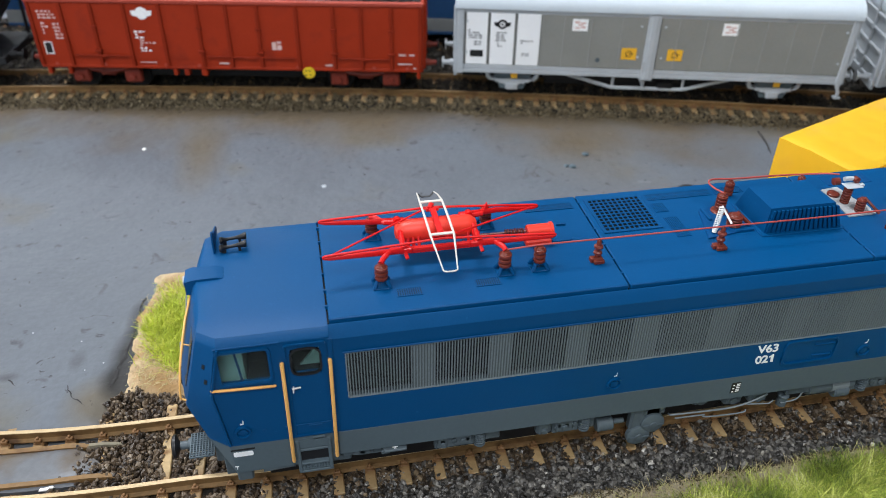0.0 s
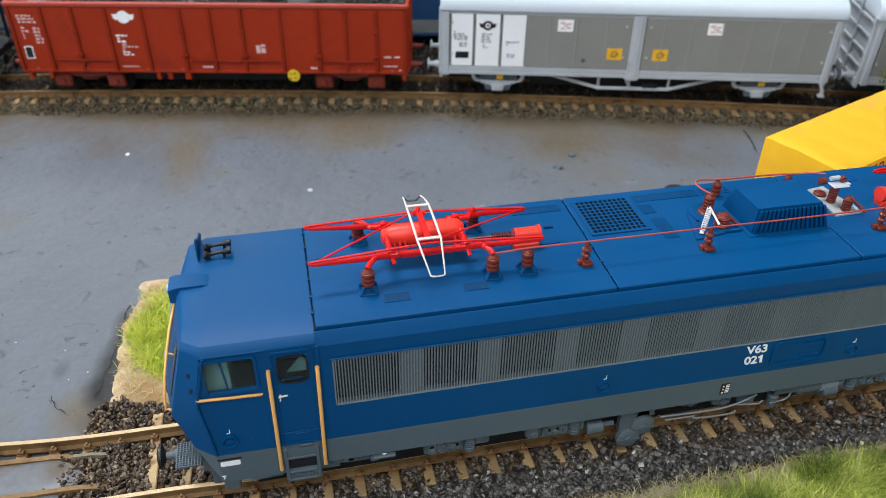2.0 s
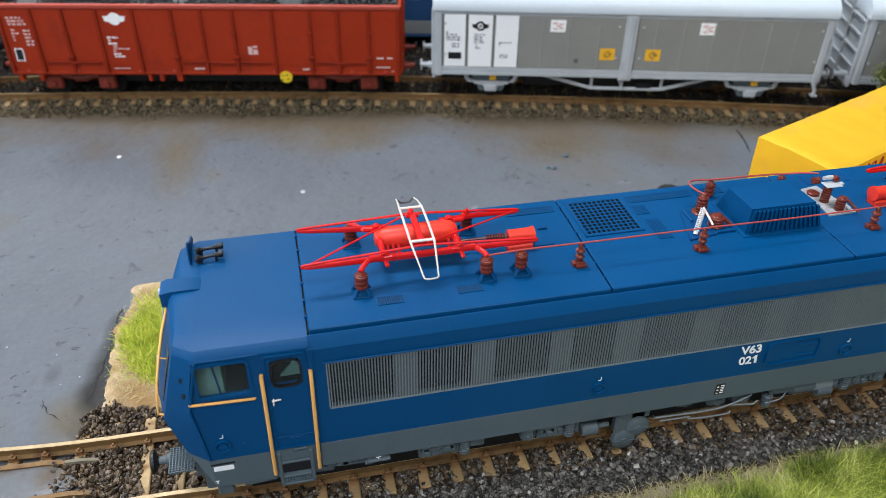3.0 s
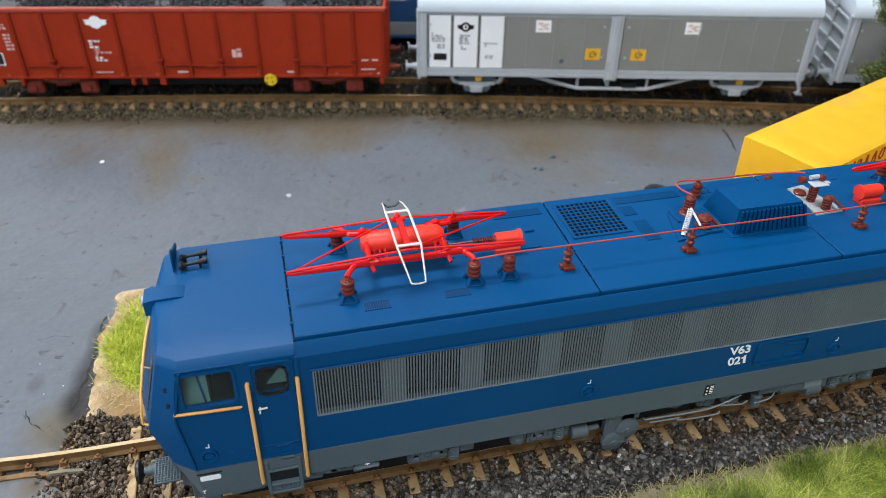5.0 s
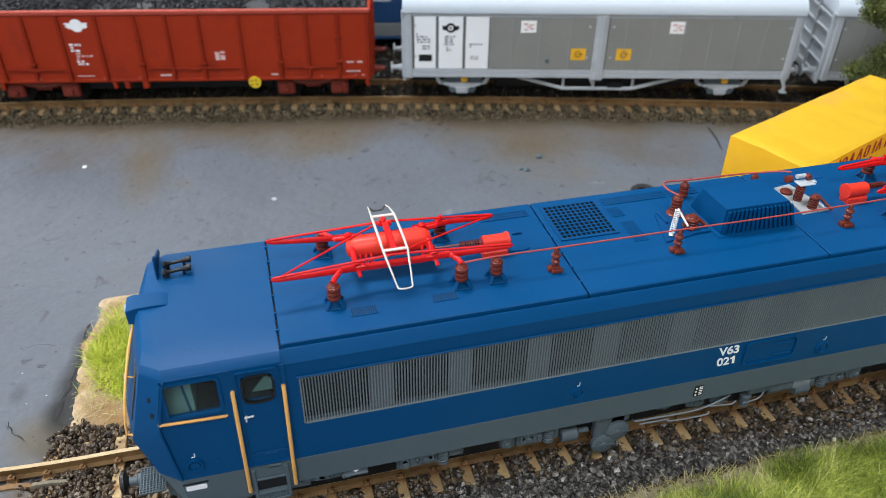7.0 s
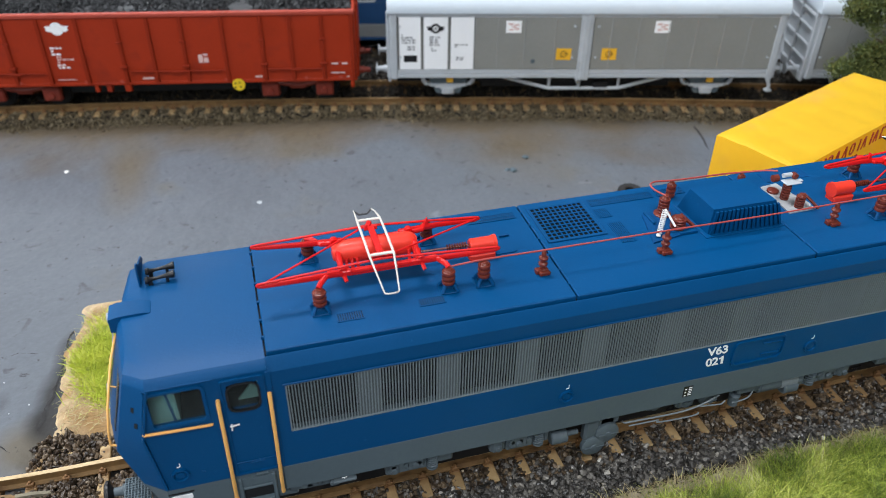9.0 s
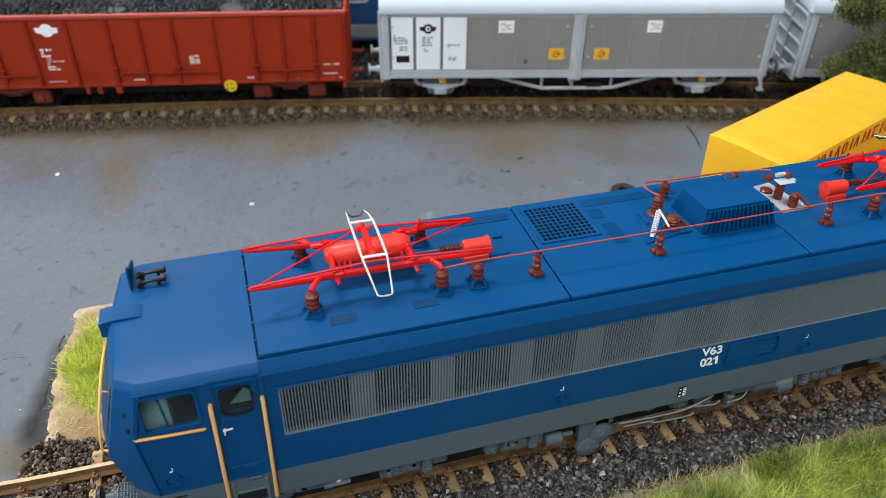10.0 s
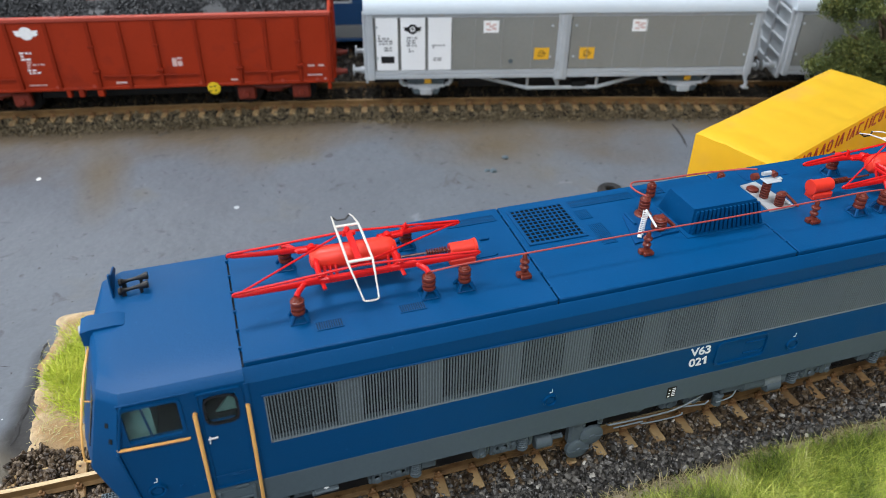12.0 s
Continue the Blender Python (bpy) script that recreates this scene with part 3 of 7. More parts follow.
def track(name, centre, slope, x0, x1, first, pitch, label, drop=0.0, skip=None, side=None, head=None, wood=None):
    t = thing(name, 0, 0, drop, 0, label, "railway track", "", "structure")
    xs = [x0 + (x1 - x0) * i / 60 for i in range(61)]
    for s in (-1, 1):
        pts = []
        for x in xs:
            m = slope(x)
            k = math.sqrt(1 + m * m)
            pts.append((x - s * 0.875 * m / k, centre(x) + s * 0.875 / k))
        part("rail", rail_mesh(pts, "rail", side, head), None, t)
    x = first
    while x < x1 - 0.3:
        if not (skip and skip(x)):
            yaw = math.degrees(math.atan(slope(x)))
            sl = new("sleeper", wood(x) if wood else SLEEPER_ME)
            sl.parent = t
            sl.matrix_local = pose(x * U, centre(x) * U, 0, 0, random.uniform(-0.6, 0.6), yaw + random.uniform(-1.2, 1.2))
            for s in (-1, 1):
                ch = new("rail_chair", CHAIR_ME)
                ch.parent = sl
                ch.location = (0, s * 0.875 * U, 0)
        x += pitch / math.sqrt(1 + slope(x) ** 2)
    return t


track("front_track", front_centre, lambda x: 0.04 * x if x < 0 else (-0.06 * max(0.0, 1 - abs(x - 2.1) / 1.9)), -8, 30, -7.42, 0.714, "rusty steel rails on ochre wooden sleepers in dark ballast", wood=lambda x: SLEEPER_BROWN_ME if x + 0.9 * math.sin(x * 5) > 14.2 else SLEEPER_ME)
track("rear_track", lambda x: rear_rail(x) + 0.89, rear_slope, -16, 40, -15.6, 0.709, "rusty model railway track on a stone embankment", head=RAIL_TAN)
track("far_track", lambda x: rear_rail(x) + 6.95, rear_slope, -16, 40, -15.6, 0.709, "far model railway track behind the goods train, coloured dark for shade", side=STEEL, head=STEEL, wood=lambda x: SLEEPER_SHADED_ME)


# level crossing between the left rails
def crossing():
    b = Build()
    n = 44
    loops = []
    for i in range(n):
        x = -8 + 7.1 * i / (n - 1)
        c = front_centre(x)
        w = 0.05 * noise.noise((x * 1.3, 0, 4))
        e = math.sqrt(max(0.0, 1 - smooth01(-2.0, -0.9, x) ** 2)) if x > -2.0 else 1.0
        lo, hi = c - 0.15 + (-0.45 + w) * e, c - 0.15 + (0.63 + w * 0.5) * e
        z = -0.12 - 0.14 * (1 - e) + 0.015 * noise.noise((x * 4, 1, 2))
        loops.append([(x, lo, -0.5), (x, hi + 0.001, -0.5), (x, hi + 0.001, z - 0.05), (x, hi - 0.08 * e, z), (x, lo + 0.10 * e, z), (x, lo, z - 0.05)])
    b.loft(loops)
    t = tagged(part("crossing_infill", b, INFILL, None), "grey plaster infill between the rails with a worn edge", "pavement", "", "structure")
    for far, near, wide, z, end in ((0.36, 0.46, 0.12, -0.085, -1.25), (-0.56, -0.47, 0.11, -0.075, -0.55)):
        xs = [-8 + (end + 8) * k / 26 for k in range(27)]
        loops = []
        for x in xs:
            y0 = front_centre(x) + far + (near - far) * smooth01(-3.2, -0.6, x) + 0.02 * noise.noise((x * 2.2, far, 3))
            drop = 0.10 * smooth01(end - 0.5, end, x)
            loops.append([(x, y0, -0.4), (x, y0 + wide, -0.4), (x, y0 + wide, z - drop), (x, y0, z - drop)])
        part("guard_strip", Build().loft(loops), RAIL, t, "rusty guard strip along the rail")
    chip_ = Build().loft([[(-1.32, 0.50, -0.16), (-1.32, 0.58, -0.16), (-1.32, 0.58, -0.09), (-1.32, 0.50, -0.09)], [(-0.95, 0.47, -0.17), (-0.95, 0.55, -0.17), (-0.95, 0.56, -0.09), (-0.95, 0.47, -0.08)], [(-0.62, 0.44, -0.19), (-0.62, 0.52, -0.19), (-0.64, 0.53, -0.13), (-0.61, 0.44, -0.12)]])
    part("splinter", chip_, SPLINTER, t, "grey broken wooden strip end")
    return t


crossing()

# ---- ballast ----
ICO_V = np.array([(0, -1, 1.618), (0, 1, 1.618), (0, -1, -1.618), (0, 1, -1.618), (-1, 1.618, 0), (1, 1.618, 0), (-1, -1.618, 0), (1, -1.618, 0), (-1.618, 0, 1), (1.618, 0, 1), (-1.618, 0, -1), (1.618, 0, -1)]) / 1.9
ICO_F = np.array([(0, 9, 1), (0, 1, 8), (0, 8, 6), (0, 6, 7), (0, 7, 9), (1, 9, 5), (1, 5, 4), (1, 4, 8), (2, 3, 11), (2, 10, 3), (2, 6, 10), (2, 7, 6), (2, 11, 7), (3, 5, 11), (3, 4, 5), (3, 10, 4), (4, 10, 8), (5, 9, 11), (6, 8, 10), (7, 11, 9)])


CUBE_V = np.array([(x, y, z) for x in (-1, 1) for y in (-1, 1) for z in (-1, 1)]) * 0.72
CUBE_F = np.array([(0, 1, 3), (0, 3, 2), (4, 6, 7), (4, 7, 5), (0, 4, 5), (0, 5, 1), (2, 3, 7), (2, 7, 6), (0, 2, 6), (0, 6, 4), (1, 5, 7), (1, 7, 3)])


def stones(places, sizes, rng, fine=False):
    """Angular stones at the given places, in one pair of arrays; fine ones have more facets."""
    n = len(places)
    hull, faces = (ICO_V * 1.08, ICO_F) if fine else (CUBE_V, CUBE_F)
    v = np.repeat(hull[None], n, 0) + rng.uniform(-0.42, 0.42, (n, len(hull), 3)) * (0.48 if fine else 1.0)
    v *= np.stack([rng.uniform(0.75, 1.45, n), rng.uniform(0.6, 1.15, n), rng.uniform(0.45, 0.9, n)], 1)[:, None, :] * np.asarray(sizes)[:, None, None] * 0.5
    ang = rng.uniform(0, 2 * np.pi, (n, 3))
    for a in range(3):
        c, s = np.cos(ang[:, a])[:, None], np.sin(ang[:, a])[:, None]
        i, j = [(1, 2), (2, 0), (0, 1)][a]
        p, q = v[:, :, i].copy(), v[:, :, j].copy()
        v[:, :, i], v[:, :, j] = p * c - q * s, p * s + q * c
    v += np.asarray(places)[:, None, :]
    f = faces[None] + (np.arange(n) * len(hull))[:, None, None]
    return v.reshape(-1, 3), f.reshape(-1, 3)


def front_ballast():
    rng = np.random.default_rng(4)
    n = 50000
    x = np.where(rng.random(n) < 0.17, rng.uniform(-2.1, 2.4, n), rng.uniform(2.4, 24, n))
    y = np.where(x < 2.4, rng.uniform(-2.75, 2.5, n), rng.uniform(-2.75, -0.55, n))
    edge_n = -2.38 + 0.10 * np.sin(x * 1.1) + 0.06 * np.sin(x * 2.7 + 1) - rng.uniform(0, 0.12, n)
    left = -1.02 + 0.18 * np.sin(y * 3.1) + 0.1 * np.sin(y * 9) - np.where(np.abs(y) < 0.7, rng.uniform(0, 0.9, n), 0)
    keep = (y > edge_n) & (x > left) & (y < 2.32 - 0.42 * np.clip((x + 0.9) / 1.2, 0, 1) + 0.08 * np.sin(x * 9))
    x, y = x[keep], y[keep]
    z = -0.36 + rng.uniform(-0.09, 0.085, len(x)) - 0.05 * np.clip(np.abs(y) - 1.7, 0, 1)
    z += 0.045 * (x < 3) * (np.abs(y) < 0.7) + 0.03 * (x < 3) + 0.06 * (x < -0.2)
    off = (x + 7.42) / 0.714
    on_sleeper = (np.abs(off - np.round(off)) * 0.714 < 0.15) & (np.abs(y) < 1.6) & (x > 0.15)
    z[on_sleeper] = np.minimum(z[on_sleeper], -0.40)
    near_rail = np.abs(np.abs(y - np.where(x < 0, 0.02 * x * x, 0)) - 0.875) < 0.13
    z[near_rail] -= 0.06
    s = rng.uniform(0.065, 0.14, len(x)) * np.where(rng.random(len(x)) < 0.07, 1.3, 1) * 1.12
    loose = x < 2.4
    rusty = (y + rng.uniform(-0.35, 0.35, len(x)) > -1.5 - 0.45 * np.clip((x - 11) / 4, 0, 1)) & (rng.random(len(x)) < 0.88)
    P = np.stack([x, y, z], 1)
    v, f = stones(P[~rusty & ~loose], s[~rusty & ~loose], rng, True)
    cloud("shoulder_ballast", v, f, STONE, "dark grey crushed stone ballast beside the front track", "gravel")
    v, f = stones(P[rusty & ~loose], s[rusty & ~loose], rng, True)
    cloud("track_ballast", v, f, STONE_BROWN, "rusty brown crushed stone ballast between the sleepers", "gravel")
    v, f = stones(P[loose], s[loose], rng, True)
    cloud("loose_ballast", v, f, STONE_UMBER, "dark umber crushed stone round the cab end of the track", "gravel")
    bed = Build()
    bed.box(-1.2, 27, -3.3, 1.7, -0.6, -0.375)
    tagged(part("ballast_bed", bed, BED, None), "dark brown bed below the ballast", "ground", "", "structure")


front_ballast()


def rear_ballast():
    rng = np.random.default_rng(7)
    n = 46000
    x = rng.uniform(-15, 38, n)
    d = np.where(rng.random(n) < 0.56, rng.uniform(-1.95, 0.3, n), rng.uniform(0.3, 2.6, n))
    toe = -1.36 + 0.10 * np.sin(x * 1.7) + 0.08 * np.sin(x * 4.1 + 2) - 0.25 * rng.random(n) ** 3
    keep = d > toe
    x, d = x[keep], d[keep]
    y = -0.002737 * x * x - 0.1857 * x + 19.404 + d
    z = np.where(d < -0.6, -0.33 - 0.12 * (-0.6 - d), np.where(d < -0.15, -0.33, np.where(d < 0.12, -0.28, -0.235))) + rng.uniform(-0.05, 0.06, len(x))
    s = rng.uniform(0.06, 0.125, len(x))
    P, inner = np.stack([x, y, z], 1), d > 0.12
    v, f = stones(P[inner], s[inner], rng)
    x2, d2 = rng.uniform(-15, 30, 16000), rng.uniform(2.4, 9.0, 16000)
    y2 = -0.002737 * x2 * x2 - 0.1857 * x2 + 19.404 + d2
    v2, f2 = stones(np.stack([x2, y2, -0.24 + rng.uniform(-0.05, 0.03, 16000)], 1), rng.uniform(0.10, 0.19, 16000), rng)
    cloud("far_ballast", v2, f2, STONE_SHADED, "ballast round the far track, coloured dark for shade", "gravel")
    cloud("inner_ballast", v, f, STONE_SHADED, "ballast between the rear rails, coloured dark for the wagons' shade", "gravel")
    v, f = stones(P[~inner], s[~inner], rng)
    cloud("rear_ballast", v, f, STONE_REAR, "brown grey ballast embankment of the rear tracks", "gravel")
    b = Build()
    loops = []
    for i in range(41):
        xx = -16 + 56 * i / 40
        c = rear_rail(xx)
        loops.append([(xx, c - 1.3, -0.6), (xx, c + 9.5, -0.6), (xx, c + 9.3, -0.31), (xx, c - 0.6, -0.33), (xx, c - 1.3, -0.47)])
    b.loft(loops)
    tagged(part("embankment", b, BED, None), "dark brown bed of the rear tracks", "ground", "", "structure")


rear_ballast()


# ---- grass ----
def blades(x, y, z, length, lean, rng, width=0.008):
    n = len(x)
    a = rng.uniform(0, 2 * np.pi, n)
    w = rng.uniform(0, 2 * np.pi, n)
    side = np.stack([np.cos(w), np.sin(w), np.zeros(n)], 1) * width
    d = np.stack([np.cos(a) * lean, np.sin(a) * lean, np.ones(n)], 1)
    d /= np.linalg.norm(d, axis=1)[:, None]
    base = np.stack([x, y, z], 1)
    mid = base + d * (length * 0.55)[:, None]
    d2 = d + np.stack([np.cos(a), np.sin(a), -0.3 * np.ones(n)], 1) * (lean * 0.7)[:, None]
    d2 /= np.linalg.norm(d2, axis=1)[:, None]
    tip = mid + d2 * (length * 0.45)[:, None]
    v = np.stack([base - side, base + side, mid + side * 0.8, mid - side * 0.8, tip], 1).reshape(-1, 3)
    k = (np.arange(n) * 5)[:, None]
    f = np.concatenate([k + [[0, 1, 2]], k + [[0, 2, 3]], k + [[3, 2, 4]]], 0)
    return v, f


def patch(name, x0, x1, y0, y1, height, inside, step=0.1, earth=None):
    """A low earth bank as a sheet with a real edge."""
    xs = np.arange(x0, x1 + 1e-6, step)
    ys = np.arange(y0, y1 + 1e-6, step)
    vs = [(x, y, height(x, y)) for y in ys for x in xs]
    n = len(xs)
    fs = [(j * n + i, j * n + i + 1, (j + 1) * n + i + 1, (j + 1) * n + i) for j in range(len(ys) - 1) for i in range(n - 1)]
    b = Build().add(vs, fs)
    return tagged(part(name, b, earth or SAND, None), inside, "ground", "", "structure")


def mound_height(x, y):
    edge_x = -0.98 + 0.30 * smooth01(3.0, 6.5, y) + 0.06 * math.sin(y * 2.3) + 0.04 * math.sin(y * 6) + 0.20 * noise.noise((x * 0.8, y * 1.1, 7)) + 0.10 * noise.noise((x * 5, y * 5, 1))
    a = smooth01(edge_x - 0.12, edge_x + 0.35, x)
    k = smooth01(1.75, 2.35, y) * (1 - smooth01(6.5, 7.3, y)) * (1 - smooth01(4.2, 5.0, x))
    return GROUND - 0.12 + a * k * (0.34 + 0.10 * smooth01(0, 2, x) + 0.05 * noise.noise((x * 1.5, y * 1.5, 1)))


def verge_height(x, y):
    edge = -2.22 - 0.05 * max(0.0, 10.5 - x) + 0.07 * math.sin(x * 0.9 + 0.4) + 0.05 * math.sin(x * 2.3) + 0.05 * noise.noise((x * 2.2, y * 2.2, 9))
    a = 1 - smooth01(edge - 0.35, edge + 0.05, y)
    k = smooth01(5.6, 7.6, x + 0.8 * (y + 2.5))
    return GROUND - 0.14 + a * k * (0.27 + 0.05 * noise.noise((x * 1.2, y * 1.2, 6)) + 0.03 * noise.noise((x * 5, y * 5, 2)))


patch("grass_mound", -1.6, 5.4, 1.6, 7.8, mound_height, "sandy earth mound beside the track")
patch("grass_verge", 5.0, 27.0, -9.0, -2.1, verge_height, "sandy earth verge beside the ballast", 0.12, SAND_GREY)


def grass():
    rng = np.random.default_rng(11)
    n = 26000
    x, y = rng.uniform(-0.9, 4.5, n), rng.uniform(2.3, 6.9, n)
    x = np.where(rng.random(n) < 0.75, -0.9 + (x + 0.9) * 0.36, x)
    clump = np.array([noise.noise((a * 1.6, c * 1.6, 2)) for a, c in zip(x, y)])
    hill = np.array([mound_height(a, c) for a, c in zip(x, y)])
    edge = np.array([smooth01(-0.76, -0.22, a - 0.32 * smooth01(3, 6.5, c) + 0.15 * math.sin(c * 3.1)) * smooth01(2.65, 3.5, c + 0.3 * math.sin(a * 4)) * (1 - smooth01(5.3, 6.1, c)) for a, c in zip(x, y)])
    keep = (hill > GROUND - 0.04) & (rng.random(n) < edge * (0.75 + clump))
    x, y, z = x[keep], y[keep], hill[keep]
    v, f = blades(x, y, z - 0.01, rng.uniform(0.25, 0.55, len(x)), rng.uniform(0.3, 1.6, len(x)), rng)
    gx, gy = rng.uniform(-1.1, 0.6, 800), rng.uniform(1.9, 6.6, 800)
    gz = np.array([mound_height(a, c) for a, c in zip(gx, gy)])
    ok = gz > GROUND - 0.08
    v3, f3 = stones(np.stack([gx, gy, gz], 1)[ok], rng.uniform(0.012, 0.036, ok.sum()), rng)
    cloud("mound_grit", v3, f3, SAND_GRIT, "small tan grit on the sandy mound", "gravel")
    sx, sy = rng.uniform(-0.7, 0.8, 1000), rng.uniform(2.2, 6.4, 1000)
    sz = np.array([mound_height(a, c) for a, c in zip(sx, sy)])
    ok = sz > GROUND - 0.06
    v2, f2 = blades(sx[ok], sy[ok], sz[ok], rng.uniform(0.12, 0.35, ok.sum()), rng.uniform(0.8, 3.5, ok.sum()), rng, 0.007)
    cloud("mound_straw", v2, f2, STRAW, "dry straw-coloured fibres on the sandy mound", "grass")
    cloud("mound_grass", v, f, GRASS_B, "bright yellow-green static grass on the sandy mound", "grass")
    n = 112000
    x, y = rng.uniform(7.2, 26.5, n), rng.uniform(-7.0, -2.2, n)
    near = rng.random(n) < 0.65
    y = np.where(near, rng.uniform(-4.6, -2.2, n), y)
    clump = np.array([noise.noise((a * 1.1, c * 1.1, 5)) for a, c in zip(x, y)])
    hill = np.array([verge_height(a, c) for a, c in zip(x, y)])
    line = np.array([smooth01(-0.05, 0.6, -2.66 - 0.17 * max(0.0, 12.0 - a) - 0.1 * max(0.0, a - 16.0) + 0.07 * math.sin(a * 0.9 + 0.4) + 0.07 * math.sin(a * 2.3) - c) for a, c in zip(x, y)])
    keep = (hill > GROUND + 0.03) & (rng.random(n) < line * (0.9 + clump))
    x, y, z = x[keep], y[keep], hill[keep]
    v, f = blades(x, y, z - 0.01, rng.uniform(0.26, 0.80, len(x)) * (0.5 + 0.5 * line[keep]), rng.uniform(0.3, 2.2, len(x)), rng, 0.0062)
    sx, sy = rng.uniform(7.6, 24, 3600), rng.uniform(-3.0, -2.5, 3600)
    sy = sy - 0.13 * np.maximum(0, 11 - sx)
    sz = np.array([verge_height(a, c) for a, c in zip(sx, sy)])
    ok = sz > GROUND - 0.02
    v2, f2 = blades(sx[ok], sy[ok], sz[ok], rng.uniform(0.12, 0.4, ok.sum()), rng.uniform(0.8, 3.5, ok.sum()), rng, 0.007)
    gx, gy = rng.uniform(8, 24, 2600), rng.normal(-2.42, 0.12, 2600)
    gy = gy - 0.06 * np.maximum(0, 11 - gx)
    gz = np.array([verge_height(a, c) for a, c in zip(gx, gy)]) + 0.005
    ok2 = gz > GROUND - 0.03
    v3, f3 = stones(np.stack([gx, gy, gz], 1)[ok2], rng.uniform(0.025, 0.075, ok2.sum()), rng)
    cloud("verge_grit", v3, f3, STONE_REAR, "small brown grit spilt on the sandy verge edge", "gravel")
    cloud("verge_straw", v2, f2, STRAW, "dry straw-coloured fibres along the verge edge", "grass")
    cloud("verge_grass", v, f, GRASS, "green and straw-coloured static grass on the verge", "grass")


grass()


# ---- locomotive ----
LOCO_C = 12.26  # middle of the locomotive
ROOF = 4.43
SIDE = 1.76

loco = thing("locomotive", 0, 0, 0, 0, "blue and grey model electric locomotive with red pantographs", "locomotive")


def mirrored(x):
    return 2 * LOCO_C - x


def cab_levels(flip):
    """Plan outlines of a cab at several heights: side edge, corner, nose."""
    rows = [(1.05, 1.76, 2.02, 1.86, 1.48, 1.78), (1.80, 1.76, 1.98, 1.60, 1.48, 1.46), (2.70, 1.76, 1.88, 1.34, 1.46, 1.14), (3.15, 1.76, 1.83, 1.457, 1.472, 1.272), (4.20, 1.76, 2.08, 1.73, 1.50, 1.58), (4.24, 1.74, 2.085, 1.745, 1.49, 1.595), (4.34, 1.63, 2.09, 1.77, 1.41, 1.63), (4.375, 1.40, 2.10, 1.79, 1.2, 1.66), (4.40, 1.10, 2.11, 1.80, 1.0, 1.68), (4.42, 0.80, 2.12, 1.82, 0.75, 1.69)]
    out = []
    for z, w, sx, fx, fy, nx in rows:
        half = [(3.97, -w), (sx, -w), (fx, -fy), (nx + 0.06, -fy * 0.5), (nx, 0)]
        pts = half + [(x, -y) for x, y in half[-2::-1]]
        if flip:
            pts = [(mirrored(x), -y) for x, y in pts]
        out.append([(x, y, z) for x, y in pts])
    return out


def hole_wall(b, x0, x1, z0, z1, holes, y, t):
    """An upright wall in the xz plane with rectangular openings through it; t is its thickness inwards."""
    xs = sorted({x0, x1, *[h[0] for h in holes], *[h[1] for h in holes]})
    zs = sorted({z0, z1, *[h[2] for h in holes], *[h[3] for h in holes]})
    for i in range(len(xs) - 1):
        for j in range(len(zs) - 1):
            cx, cz = (xs[i] + xs[i + 1]) / 2, (zs[j] + zs[j + 1]) / 2
            if not any(h[0] < cx < h[1] and h[2] < cz < h[3] for h in holes):
                b.add([(xs[i], y, zs[j]), (xs[i + 1], y, zs[j]), (xs[i + 1], y, zs[j + 1]), (xs[i], y, zs[j + 1])], [(0, 1, 2, 3)])
    for h in holes:
        b.add([(h[0], y, h[2]), (h[1], y, h[2]), (h[1], y, h[3]), (h[0], y, h[3]), (h[0], y + t, h[2]), (h[1], y + t, h[2]), (h[1], y + t, h[3]), (h[0], y + t, h[3])], [(0, 1, 5, 4), (1, 2, 6, 5), (2, 3, 7, 6), (3, 0, 4, 7)])
    return b


CAB_WIN = (2.06, 2.92, 3.36, 4.10)
DOOR_WIN = (3.29, 3.79, 3.41, 4.00)


def cab(flip):
    lv = cab_levels(flip)
    n = len(lv[0])
    b = Build()
    # all faces but the near side plane, which has the windows
    near = 0 if not flip else n - 2
    blue = lv[1:]
    vs = [p for loop in blue for p in loop]
    fs = []
    for k in range(len(blue) - 1):
        for i in range(n):
            if i == near and not flip and k < 3:
                continue
            j = (i + 1) % n
            fs.append((k * n + i, k * n + j, (k + 1) * n + j, (k + 1) * n + i))
    fs.append(tuple(range((len(blue) - 1) * n, len(blue) * n)))
    b.add(vs, fs)
    if not flip:
        hole_wall(b, 2.06, 3.97, 1.80, 4.20, (CAB_WIN, DOOR_WIN), -SIDE, 0.10)
        y = -SIDE
        b.add([(1.98, y, 1.80), (2.06, y, 1.80), (2.06, y, 4.20), (2.08, y, 4.20), (1.83, y, 3.15), (1.88, y, 2.70)], [(0, 1, 2, 4, 5), (4, 2, 3)])
    body = part("cab_shell", b, BLUE, loco, "blue painted driver's cab", smooth=26)
    g = Build().loft([lv[0], lv[1]])
    part("cab_skirt", g, SKIRT, loco, "dark grey lower panel of the cab")
    return body


cab(False)
cab(True)


